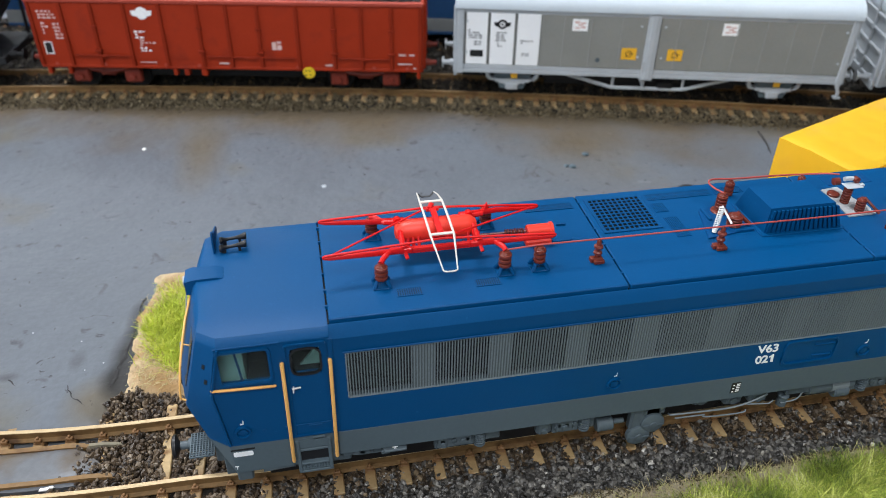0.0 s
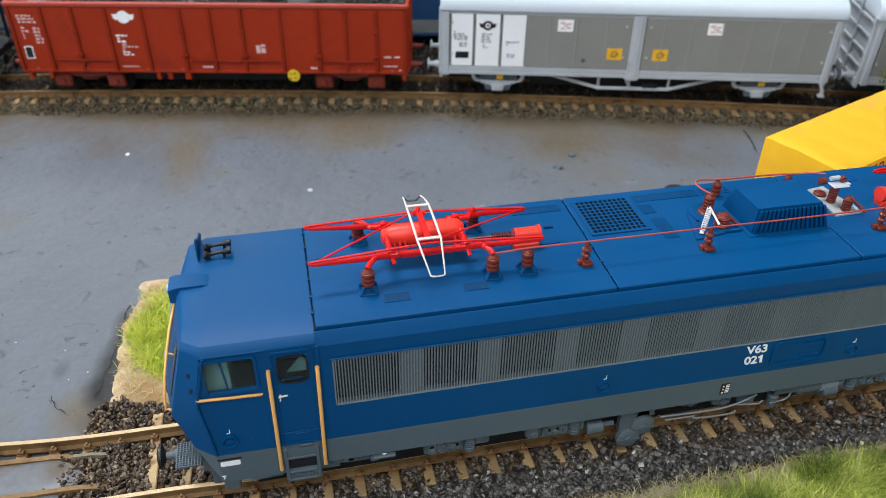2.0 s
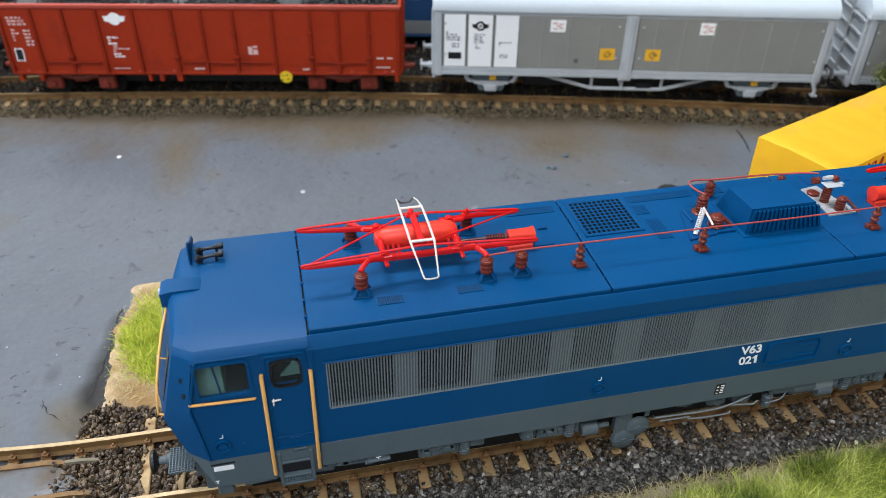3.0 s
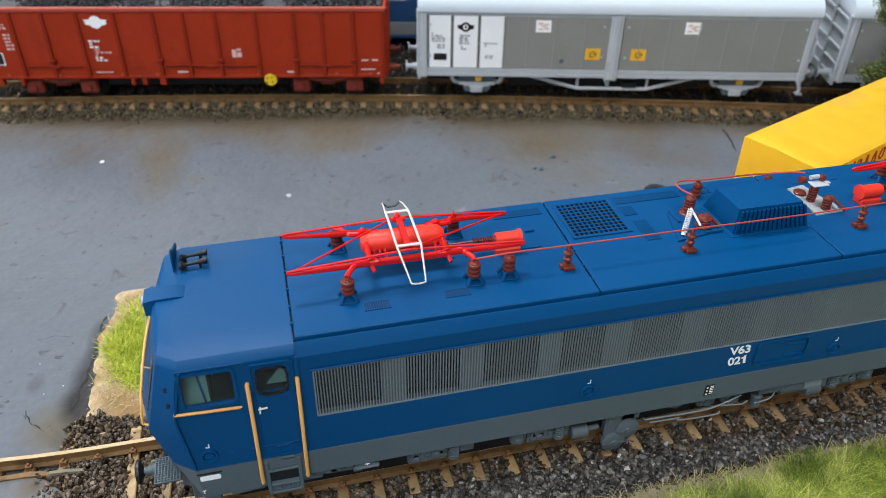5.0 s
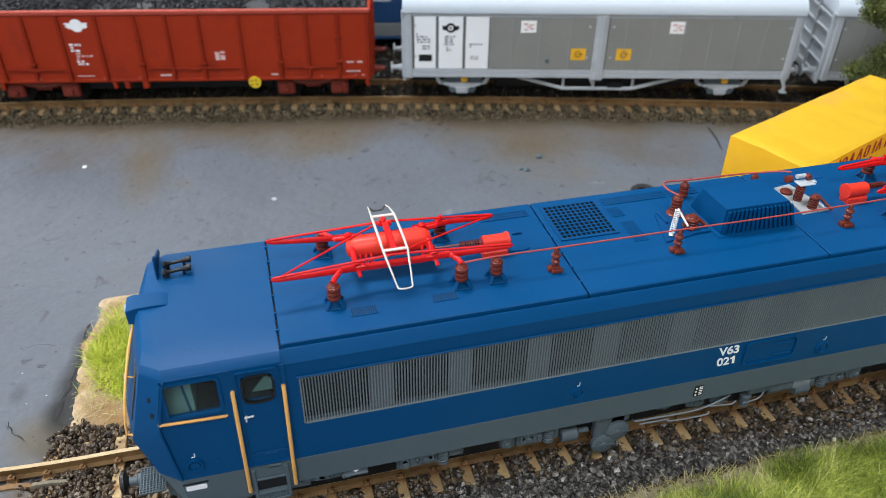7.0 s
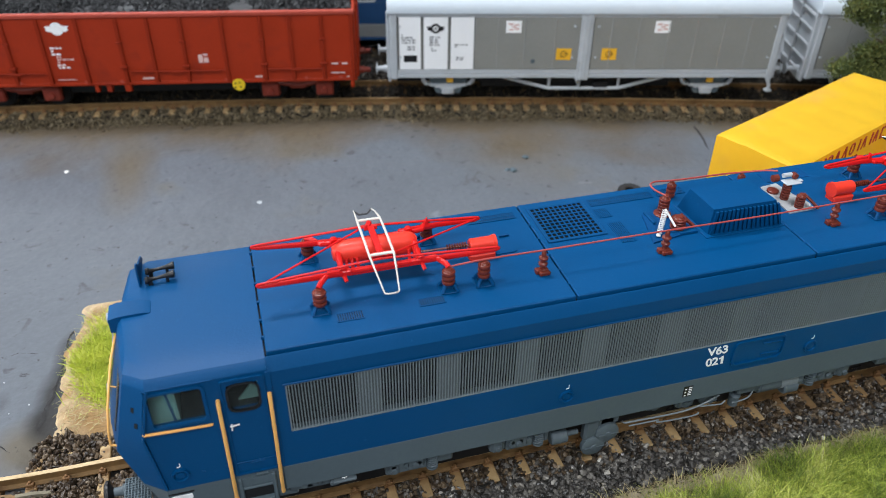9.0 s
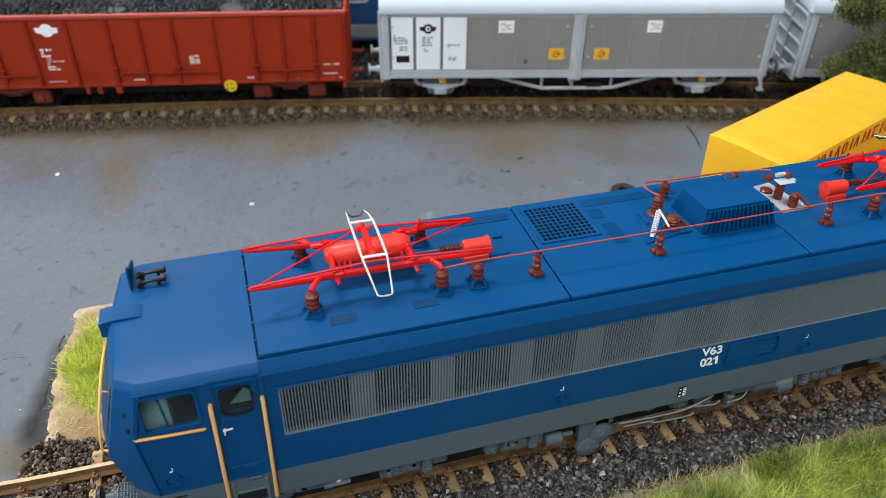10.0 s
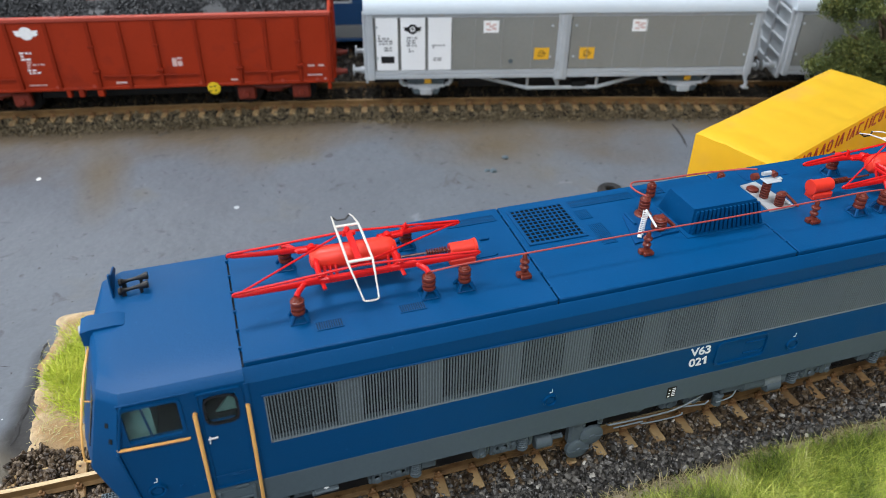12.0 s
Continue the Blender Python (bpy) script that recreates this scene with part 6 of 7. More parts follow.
def writing(t, y, x0, x1, z0, z1, lines, mat, seed):
    """Lines of small unreadable marks: one thin bar for each word."""
    rng = random.Random(seed)
    pitch = (z1 - z0) / lines
    for k in range(lines):
        x, z = x0 + rng.uniform(0, 0.08) * (x1 - x0), z1 - pitch * (k + 0.5)
        while x < x1 - 0.05:
            w = min(rng.uniform(0.05, 0.17), x1 - x)
            part("marking", Build().box(x, x + w, y - 0.006, y, z - pitch * 0.28, z + pitch * 0.28), mat, t)
            x += w + rng.uniform(0.03, 0.06)
            if rng.random() < 0.18:
                break


def winged_emblem(t, x, z, y, w, mat):
    """A plain round shape with two wings."""
    b = Build().lathe([(0.0, -0.006), (w * 0.3, -0.006), (w * 0.3, 0.0)], (x, y, z), "y", 20)
    for s in (-1, 1):
        b.prism([(x + s * w * 0.15, z + w * 0.14), (x + s * w * 0.55, z + w * 0.12), (x + s * w * 0.45, z + w * 0.02), (x + s * w * 0.52, z - w * 0.04), (x + s * w * 0.38, z - w * 0.14), (x + s * w * 0.15, z - w * 0.14)], y - 0.005, y, "y")
    return part("emblem", b, mat, t, "plain winged round emblem")


RED_YAW = -11.5
rx, ry = side_point(1.06, 18.44, RED_YAW)


def open_wagon():
    t = thing("open_wagon", rx, ry, 0, RED_YAW, "oxide red open freight wagon loaded with coal on the rear track", "freight wagon")
    W, x0, x1, zb, zf, zt = 1.62, -7.12, 7.90, 1.05, 1.48, 3.74
    for s in (-1, 1):
        b = Build().box(x0, x1, s * W - 0.04 if s < 0 else s * W - 0.08, s * W + 0.08 if s < 0 else s * W + 0.04, zf - 0.02, zt - 0.05)
        b.box(x0, x1, min(s * W, s * (W + 0.02)), max(s * W, s * (W + 0.02)), zb, zf, 0.0)
        part("side_wall", b, WAGON_RED, t, "pressed steel side wall")
        part("side_sill", Build().box(x0, x1, min(s * (W - 0.12), s * (W + 0.05)), max(s * (W - 0.12), s * (W + 0.05)), zb, zb + 0.12, 0.02), WAGON_RED, t)
        part("top_rail", Build().box(x0 - 0.04, x1 + 0.04, s * W - 0.10, s * W + 0.10, zt - 0.10, zt + 0.06, 0.03), WAGON_RAIL, t, "lighter red top rail")
        for x in (-7.05, -5.86, -4.70, -3.45, -2.10, -0.68, 0.42, 1.60, 3.07, 4.48, 5.54, 6.70, 7.82):
            p = Build().loft([[(x - 0.09, s * W, zb + 0.1), (x + 0.09, s * W, zb + 0.1), (x + 0.06, s * (W + 0.13), zb + 0.14), (x - 0.06, s * (W + 0.13), zb + 0.14)], [(x - 0.09, s * W, zt - 0.1), (x + 0.09, s * W, zt - 0.1), (x + 0.06, s * (W + 0.09), zt - 0.1), (x - 0.06, s * (W + 0.09), zt - 0.1)]])
            part("side_post", p, WAGON_POST, t)
            if x in (-4.70, -0.68, 1.60, 4.48, 6.70):
                part("hinge_lug", Build().box(x - 0.12, x + 0.12, s * W - (0.13 if s < 0 else 0), s * W + (0 if s < 0 else 0.13), 2.7, 2.76, 0.02).box(x - 0.13, x + 0.13, s * W - (0.2 if s < 0 else 0), s * W + (0 if s < 0 else 0.2), 1.75, 1.85, 0.02), WAGON_POST, t)
        if s < 0:
            for a, c in ((-5.7, -3.6), (-0.5, 2.9), (4.6, 6.6)):
                part("door_bar", Build().tube([(a, -W - 0.1, zf + 0.12), (c, -W - 0.1, zf + 0.10)], 0.035, 6).box((a + c) / 2 - 0.2, (a + c) / 2 + 0.2, -W - 0.14, -W, zf + 0.02, zf + 0.12, 0.02), WAGON_POST, t)
    for x in (x0, x1):
        e = Build().box(x - 0.04, x + 0.04, -W, W, zb, zt)
        for y in (-1.2, -0.4, 0.4, 1.2):
            e.box(x - 0.12, x + 0.12, y - 0.08, y + 0.08, zb, zt - 0.1, 0.02)
        e.box(x - 0.06, x + 0.06, -W, W, zt - 0.08, zt + 0.05, 0.02)
        part("end_wall", e, WAGON_RED, t)
    part("floor_plate", Build().box(x0, x1, -W, W, zb + 0.2, zf - 0.05), WAGON_RED, t)
    # dark box added to block light and the view under the wagon
    part("brake_gear", Build().box(-3.2, 4.0, -0.85, 0.85, 0.42, 1.1, 0.05), STEEL, t, "dark box added between the bogies to keep the underside black")
    part("centre_sill", Build().box(x0 + 0.2, x1 - 0.2, -0.5, 0.5, 0.7, zb + 0.25, 0.03), WAGON_RED, t)
    buffers(t, x0, 1.22, -1, WAGON_BOGIE, STEEL)
    buffers(t, x1, 1.22, 1, WAGON_BOGIE, STEEL)
    for cx in (-4.75, 5.6):
        fr = Build()
        for s in (-1, 1):
            y = s * 1.25
            fr.tube([(cx - 1.3, y, 0.90), (cx - 0.7, y, 0.86), (cx, y, 0.74), (cx + 0.7, y, 0.86), (cx + 1.3, y, 0.90)], 0.11, 8)
        fr.box(cx - 0.3, cx + 0.3, -1.3, 1.3, 0.6, 0.95, 0.03)
        bg = part("bogie", fr, WAGON_BOGIE, t, "dark oxide red bogie")
        for d in (-1.04, 1.04):
            ax = Build().box(cx + d - 0.34, cx + d + 0.34, -1.46, -1.18, 0.35, 0.92, 0.07).lathe([(0.0, -0.06), (0.1, -0.06), (0.13, 0.0), (0.13, 0.1)], (cx + d, -1.48, 0.6), "y", 12)
            part("axle_box", ax, WAGON_BOGIE, bg)
            wheelset(bg, cx + d, STEEL)
    for x, w in ((-1.9, 0.16), (-1.45, 0.2), (-0.75, 0.24), (-6.9, 0.16), (7.75, 0.14), (-6.1, 0.14)):
        part("sill_lug", Build().box(x - w / 2, x + w / 2, -W - 0.02, -W + 0.25, 0.76, zb + 0.03, 0.03), WAGON_RED, t)
    disc = part("brake_disc_sign", Build().lathe([(0.0, -0.03), (0.23, -0.03), (0.245, 0.0), (0.23, 0.03), (0.0, 0.03)], (3.42, -W - 0.10, 1.0), "y", 22), DISC_Y, t, "round yellow sign on the sill")
    for x, z in ((3.30, 1.07), (3.46, 1.09), (3.28, 0.90), (3.48, 0.92)):
        part("sign_mark", Build().box(x - 0.045, x + 0.045, -W - 0.137, -W - 0.128, z - 0.02, z + 0.02), BLACK, disc)
    winged_emblem(t, -2.78, 3.26, -W - 0.042, 0.8, MARK)
    y = -W - 0.042
    writing(t, y, -3.22, -2.80, 2.25, 2.60, 3, MARK, 1)
    writing(t, y, -3.10, -2.45, 1.95, 2.25, 3, PINKISH, 2)
    writing(t, y, -3.10, -2.65, 1.74, 1.94, 2, MARK, 3)
    writing(t, y, -6.82, -6.10, 2.98, 3.34, 3, PINKISH, 11)
    writing(t, y, -6.74, -6.44, 2.36, 2.88, 4, PINKISH, 12)
    writing(t, y, -6.30, -5.98, 2.18, 2.86, 5, PINKISH, 13)
    flat_marks(t, y, [(2.06, 2.22, 1.86, 2.22), (2.25, 2.42, 1.88, 2.10), (2.25, 2.42, 2.14, 2.24)], PINKISH)
    flat_marks(t, y - 0.02, [(-3.2, -2.55, 1.30, 1.34), (-0.1, 0.3, 1.28, 1.36), (4.08, 4.35, 1.26, 1.34), (6.98, 7.25, 1.72, 1.80), (7.38, 7.6, 1.72, 1.80), (6.95, 7.5, 1.36, 1.42), (7.55, 7.65, 1.2, 1.25)], PINKISH)
    bp = part("data_plate", Build().box(-6.82, -6.5, y - 0.01, y, 1.60, 2.10), MARK, t, "black plate with white border")
    part("plate_field", Build().box(-6.78, -6.54, y - 0.016, y - 0.01, 1.64, 2.06), BLACK, bp)
    for x in (-6.5, -4.6, -2.2, -0.9, 3.0, 6.0, 7.3):
        part("sill_ring", Build().lathe([(0.05, 0.0), (0.07, -0.03), (0.05, -0.03)], (x, -W - 0.05, 1.22), "y", 10), WAGON_RAIL, t)
    return t


open_wagon()


def coal():
    rng = np.random.default_rng(21)
    a = radians(RED_YAW)
    n = 15000
    u, w = rng.uniform(-7.05, 7.8, n), rng.uniform(-1.52, 1.52, n)
    heap = 3.42 + 0.42 * (1 - (np.abs(w) / 1.55) ** 2) + 0.14 * np.sin(u * 1.3) + 0.08 * np.sin(u * 3.1 + w)
    z = heap + rng.uniform(-0.07, 0.05, n)
    P = np.stack([rx + u * math.cos(a) - w * math.sin(a), ry + u * math.sin(a) + w * math.cos(a), z], 1)
    v, f = stones(P, rng.uniform(0.06, 0.135, n), rng)
    cloud("coal_load", v, f, COAL, "heap of black coal in the open wagon", "coal")
    t = thing("coal_bed", rx, ry, 0, RED_YAW, "black coal core of the heap in the open wagon", "coal")
    part("coal_core", Build().loft([[(x, -1.5, 1.5), (x, 1.5, 1.5), (x, 1.5, 3.4), (x, 0.7, 3.68), (x, -0.7, 3.68), (x, -1.5, 3.4)] for x in (-7.0, 0, 7.75)]), COAL, t)


coal()


PRINT = material("print_grey", (0.20, 0.205, 0.215), 0.5, var=0.1)
SIGN_B = material("sign_print_brown", (0.25, 0.13, 0.02), 0.5)


def sliding_wagon(x, y, yaw, label, white_panels=True):
    """Covered wagon with sliding walls; x, y is a point of its near side at mid length."""
    cx, cy = side_point(x, y, yaw)
    t = thing("covered_wagon", cx, cy, 0, yaw, label, "freight wagon", "covered wagons in the rear train")
    W, x0, x1 = 1.62, -6.92, 7.88
    zs, zt, ze = 1.17, 1.50, 3.74
    core = Build().box(x0 + 0.1, x1 - 0.1, -W + 0.10, W - 0.10, zs + 0.1, ze)
    part("wagon_core", core, PANEL, t)
    for s in (-1, 1):
        lo, hi = (s * W - 0.04, s * W + 0.04)
        sill = Build().box(x0, x1, lo, hi, zs, zs + 0.16, 0.015).box(x0, x1, lo + 0.02, hi + (0.0 if s > 0 else 0.0), zs + 0.17, zt, 0.015)
        part("side_sill", sill, FRAME, t)
        part("top_rail", Build().box(x0, x1, lo, hi, ze - 0.2, ze - 0.02, 0.02), FRAME, t)
        xs = [x0 + 0.28, -5.72, -4.70, -3.72, -2.88, -1.86, -0.72, 0.22] if s < 0 else [x0 + 0.28, -3.7, 0.22]
        for i in range(len(xs) - 1):
            white = white_panels and s < 0 and i < 3
            inset = 0.055 if white else 0.002
            p = Build().box(xs[i] + inset, xs[i + 1] - inset, s * W - 0.03, s * W + 0.03, zt + 0.02, ze - 0.2, 0.01)
            part("door_panel", p, PANEL_WHITE if white else PANEL, t, "white lettered panel" if white else "")
        xs = [0.72, 1.40, 2.44, 3.56, 4.62, 5.66, 6.66, x1 - 0.18] if s < 0 else [0.72, 4.6, x1 - 0.18]
        for i in range(len(xs) - 1):
            p = Build().box(xs[i] + 0.002, xs[i + 1] - 0.002, s * W - 0.03, s * W + 0.03, zt + 0.02, ze - 0.2, 0.01)
            part("door_panel", p, PANEL, t)
        for x in ([-3.72, -2.88, -1.86, -0.72, 1.40, 2.44, 3.56, 4.62, 5.66, 6.66] if s < 0 else []):
            part("panel_ridge", Build().box(x - 0.022, x + 0.022, s * W - 0.045, s * W + 0.02, zt + 0.03, ze - 0.2, 0.008), PANEL_EDGE, t)
        mid = Build().box(0.22, 0.70, s * W - 0.07, s * W + 0.07, zs - 0.1, ze - 0.06, 0.03).box(0.34, 0.58, s * W - 0.10, s * W + 0.10, zs - 0.06, ze - 0.1, 0.03)
        part("middle_post", mid, FRAME, t, "pale grey middle post")
        for x in (x0 + 0.13, x1 - 0.08):
            part("corner_post", Build().box(x - 0.12, x + 0.12, s * W - 0.06, s * W + 0.06, zs - 0.05, ze - 0.04, 0.03), FRAME, t)
    roof = []
    for x in (x0 - 0.10, x1 + 0.12):
        ring = []
        for k in range(13):
            a = math.pi * k / 12
            ring.append((x, -1.74 * math.cos(a), 3.78 + 0.72 * math.sin(a) ** 0.8))
        ring = [(x, -1.74, 3.70)] + ring + [(x, 1.74, 3.70)]
        roof.append(ring[::-1])
    part("roof", Build().loft(roof), ROOF_W, t, "pale grey white arched roof")
    # ends with shelf-like stiffeners
    for x, d in ((x0, -1), (x1, 1)):
        e = Build().box(x - 0.05, x + 0.05, -W, W, zs, ze + 0.05)
        e.prism([(-1.60, 3.70), (1.60, 3.70), (1.2, 4.22), (0, 4.42), (-1.2, 4.22)], x - 0.05, x + 0.05, "x")
        part("end_wall", e, FRAME, t, "pale grey end wall")
        for y in (-1.52, 0.0, 1.52):
            part("end_post", Build().box(x + min(d * 0.05, d * 0.15), x + max(d * 0.05, d * 0.15), y - 0.07, y + 0.07, zs - 0.02, 4.0 if abs(y) < 1 else ze, 0.02), FRAME, t)
        for z in (1.75, 2.35, 2.95, 3.5):
            part("end_rib", Build().box(x + min(d * 0.05, d * 0.13), x + max(d * 0.05, d * 0.13), -1.5, 1.5, z - 0.06, z + 0.06, 0.02), FRAME, t)
        part("head_stock", Build().box(x + min(0, d * 0.12), x + max(0, d * 0.12), -1.5, 1.5, 0.95, zs + 0.12, 0.02), FRAME, t)
        buffers(t, x, 1.30, d, FRAME, FRAME)
        st = Build().tube([(x - d * 0.12, -W - 0.02, zs), (x + d * 0.02, -W - 0.04, 0.85), (x - d * 0.02, -W - 0.06, 0.68)], 0.07, 6).box(x - 0.12, x + 0.14, -W - 0.16, -W + 0.08, 0.62, 0.70, 0.02)
        if d > 0:
            part("corner_step", st, FRAME, t)
        hr = Build().tube([(x + d * 0.06, -W - 0.02, 1.9), (x + d * 0.14, -W - 0.06, 2.0), (x + d * 0.12, -W - 0.06, 2.9), (x + d * 0.04, -W - 0.02, 3.0)], 0.03, 6)
        if d > 0:
            part("grab_rail", hr, FRAME, t)
    for x in (x1 - 0.32, x0 + 0.36, 0.0, 0.9):
        for z in (2.0, 3.2):
            part("wall_catch", Build().lathe([(0.0, -0.05), (0.04, -0.04), (0.05, 0.0)], (x, -W - 0.03, z), "y", 10), FRAME, t)
    # underframe, springs and truss
    # the lower dark box is added to keep the space below black
    part("underframe", Build().box(x0 + 0.2, x1 - 0.2, -1.2, 1.2, 0.85, 1.2, 0.02).box(-3.4, 4.2, -0.8, 0.8, 0.45, 0.9, 0.04), STEEL, t)
    for cx2 in (-4.72, 5.52):
        wheelset(t, cx2, STEEL, 0.55)
        for s in (-1, 1):
            y = s * 1.28
            g = Build()
            pl = Build().loft([[(cx2 - 0.78, y - 0.08, 1.1), (cx2 + 0.78, y - 0.08, 1.1), (cx2 + 0.78, y + 0.08, 1.1), (cx2 - 0.78, y + 0.08, 1.1)], [(cx2 - 0.45, y - 0.08, 0.42), (cx2 + 0.45, y - 0.08, 0.42), (cx2 + 0.45, y + 0.08, 0.42), (cx2 - 0.45, y + 0.08, 0.42)]])
            part("guard_plate", pl, BOGIE, t, "grey axle guard plate")
            for k in range(4):
                h = 0.9 - 0.2 * k
                g.box(cx2 - h, cx2 + h, y - 0.15, y + 0.15, 0.78 - 0.06 * k, 0.83 - 0.06 * k, 0.012)
            g.box(cx2 - 0.24, cx2 + 0.24, y - 0.18, y + 0.18, 0.40, 0.70, 0.04)
            for d in (-1, 1):
                g.tube([(cx2 + d * 1.02, y, 1.15), (cx2 + d * 0.95, y, 0.88), (cx2 + d * 0.85, y, 0.80)], 0.09, 6)
            a = part("axle_guard", g, FRAME, t, "pale grey leaf spring and axle box")
            if s < 0:
                part("axle_mark", Build().box(cx2 - 0.06, cx2 + 0.20, y - 0.22, y - 0.12, 0.90, 1.13, 0.03), SIGN_Y, a, "orange-yellow axle mark")
    tr = Build().tube([(-2.6, -1.35, 1.10), (-0.75, -1.35, 0.62), (2.0, -1.35, 0.62), (3.75, -1.35, 1.10)], 0.075, 6)
    for x in (-0.75, 0.45, 2.0):
        tr.tube([(x, -1.35, 0.62), (x, -1.35, 1.15)], 0.06, 6)
    tr.tube([(0.25, -1.38, 1.1), (0.5, -1.38, 0.62)], 0.05, 6)
    part("truss_rod", tr, FRAME, t, "pale grey truss rod")
    part("brake_box", Build().box(1.0, 1.6, -1.42, -1.2, 0.66, 0.9, 0.03), STEEL, t)
    # signs and lettering
    y = -W - 0.036
    for a in (-2.30, 3.30):
        s = part("warning_sign", Build().box(a - 0.29, a + 0.29, y - 0.008, y, 2.96, 3.42, 0.002), MARK, t, "white sign with faded pink print")
        b = Build()
        for q in ((-0.2, -0.02, 0.06, 0.14), (0.02, 0.2, 0.04, 0.1), (-0.18, 0.0, -0.14, -0.08), (0.04, 0.2, -0.12, -0.04), (-0.08, 0.1, -0.03, 0.03)):
            b.box(a + q[0], a + q[1], y - 0.011, y - 0.008, 3.19 + q[2], 3.19 + q[3])
        part("sign_print", b, PINKISH, s)
    for a in (-0.34, 1.40):
        s = part("yellow_sign", Build().box(a - 0.29, a + 0.29, y - 0.008, y, 1.90, 2.36, 0.002), SIGN_Y, t, "orange-yellow square sign")
        b = Build().lathe([(0.09, -0.011), (0.13, -0.011), (0.13, -0.008), (0.09, -0.008), (0.09, -0.011)], (a, y, 2.13), "y", 14).box(a - 0.02, a + 0.17, y - 0.011, y - 0.008, 2.12, 2.16).box(a - 0.13, a + 0.02, y - 0.011, y - 0.008, 2.02, 2.05)
        part("sign_print", b, SIGN_B, s)
    if not white_panels:
        return t
    winged_emblem(t, -5.22, 3.12, y - 0.004, 0.62, BLACK)
    part("emblem_ring", Build().lathe([(0.05, -0.014), (0.10, -0.014), (0.10, -0.01), (0.05, -0.01), (0.05, -0.014)], (-5.22, y, 3.12), "y", 14), MARK, t)
    writing(t, y, -6.52, -5.90, 2.52, 2.92, 4, PRINT, 4)
    writing(t, y, -6.30, -6.00, 2.26, 2.46, 2, PRINT, 5)
    writing(t, y, -5.46, -5.05, 2.44, 2.84, 4, PRINT, 6)
    writing(t, y, -5.40, -4.90, 2.22, 2.40, 2, PRINT, 7)
    writing(t, y, -4.52, -4.02, 2.36, 2.54, 2, PRINT, 8)
    writing(t, y, -4.45, -4.10, 1.88, 2.04, 2, PRINT, 9)
    bp = part("data_plate", Build().box(-6.42, -5.92, y - 0.006, y, 1.82, 2.08), BLACK, t, "black data plate")
    part("small_vent", Build().lathe([(0.0, -0.012), (0.08, -0.012), (0.09, 0.0)], (-1.5, y, 1.84), "y", 12), BOGIE, t)
    return t


sliding_wagon(16.80, 14.73, -14.4, "grey sliding wall covered wagon with white roof and white panels")
a2 = radians(-14.4)
nx, ny = 16.80 + 9.24 * math.cos(a2), 14.73 + 9.24 * math.sin(a2)
a3 = radians(-18.0)
sliding_wagon(nx + 6.92 * math.cos(a3), ny + 6.92 * math.sin(a3), -18.0, "second grey covered wagon partly hidden by the tree", False)


def hopper():
    """Dark wagon at the left end of the rear train."""
    a = radians(-8.5)
    ex, ey = rx - 8.4 * math.cos(radians(RED_YAW)), ry - 8.4 * math.sin(radians(RED_YAW))
    cx, cy = ex - 5.0 * math.cos(a), ey - 5.0 * math.sin(a)
    t = thing("hopper_wagon", cx, cy, 0, -8.5, "dark grey hopper wagon with sloping end coupled to the red wagon", "freight wagon")
    b = Build().prism([(-4.6, 1.5), (3.2, 1.5), (4.6, 3.3), (4.6, 3.6), (-4.6, 3.6)], -1.55, 1.55, "y")
    part("hopper_body", b, WAGON_DARK, t)
    part("frame", Build().box(-4.7, 4.7, -1.5, 1.5, 1.05, 1.35, 0.02), WAGON_DARK, t)
    for x in (-3, -1, 1, 3):
        part("body_rib", Build().box(x - 0.08, x + 0.08, -1.68, -1.55, 1.5, 3.55, 0.02), WAGON_DARK, t)
    for s in (-1, 1):
        part("end_strut", Build().tube([(4.5, s * 1.4, 1.3), (4.55, s * 1.4, 3.3)], 0.07, 6), WAGON_DARK, t)
    buffers(t, 4.7, 1.3, 1, STEEL, STEEL)
    for x in (-2.8, 2.8):
        wheelset(t, x, STEEL)
    return t


hopper()


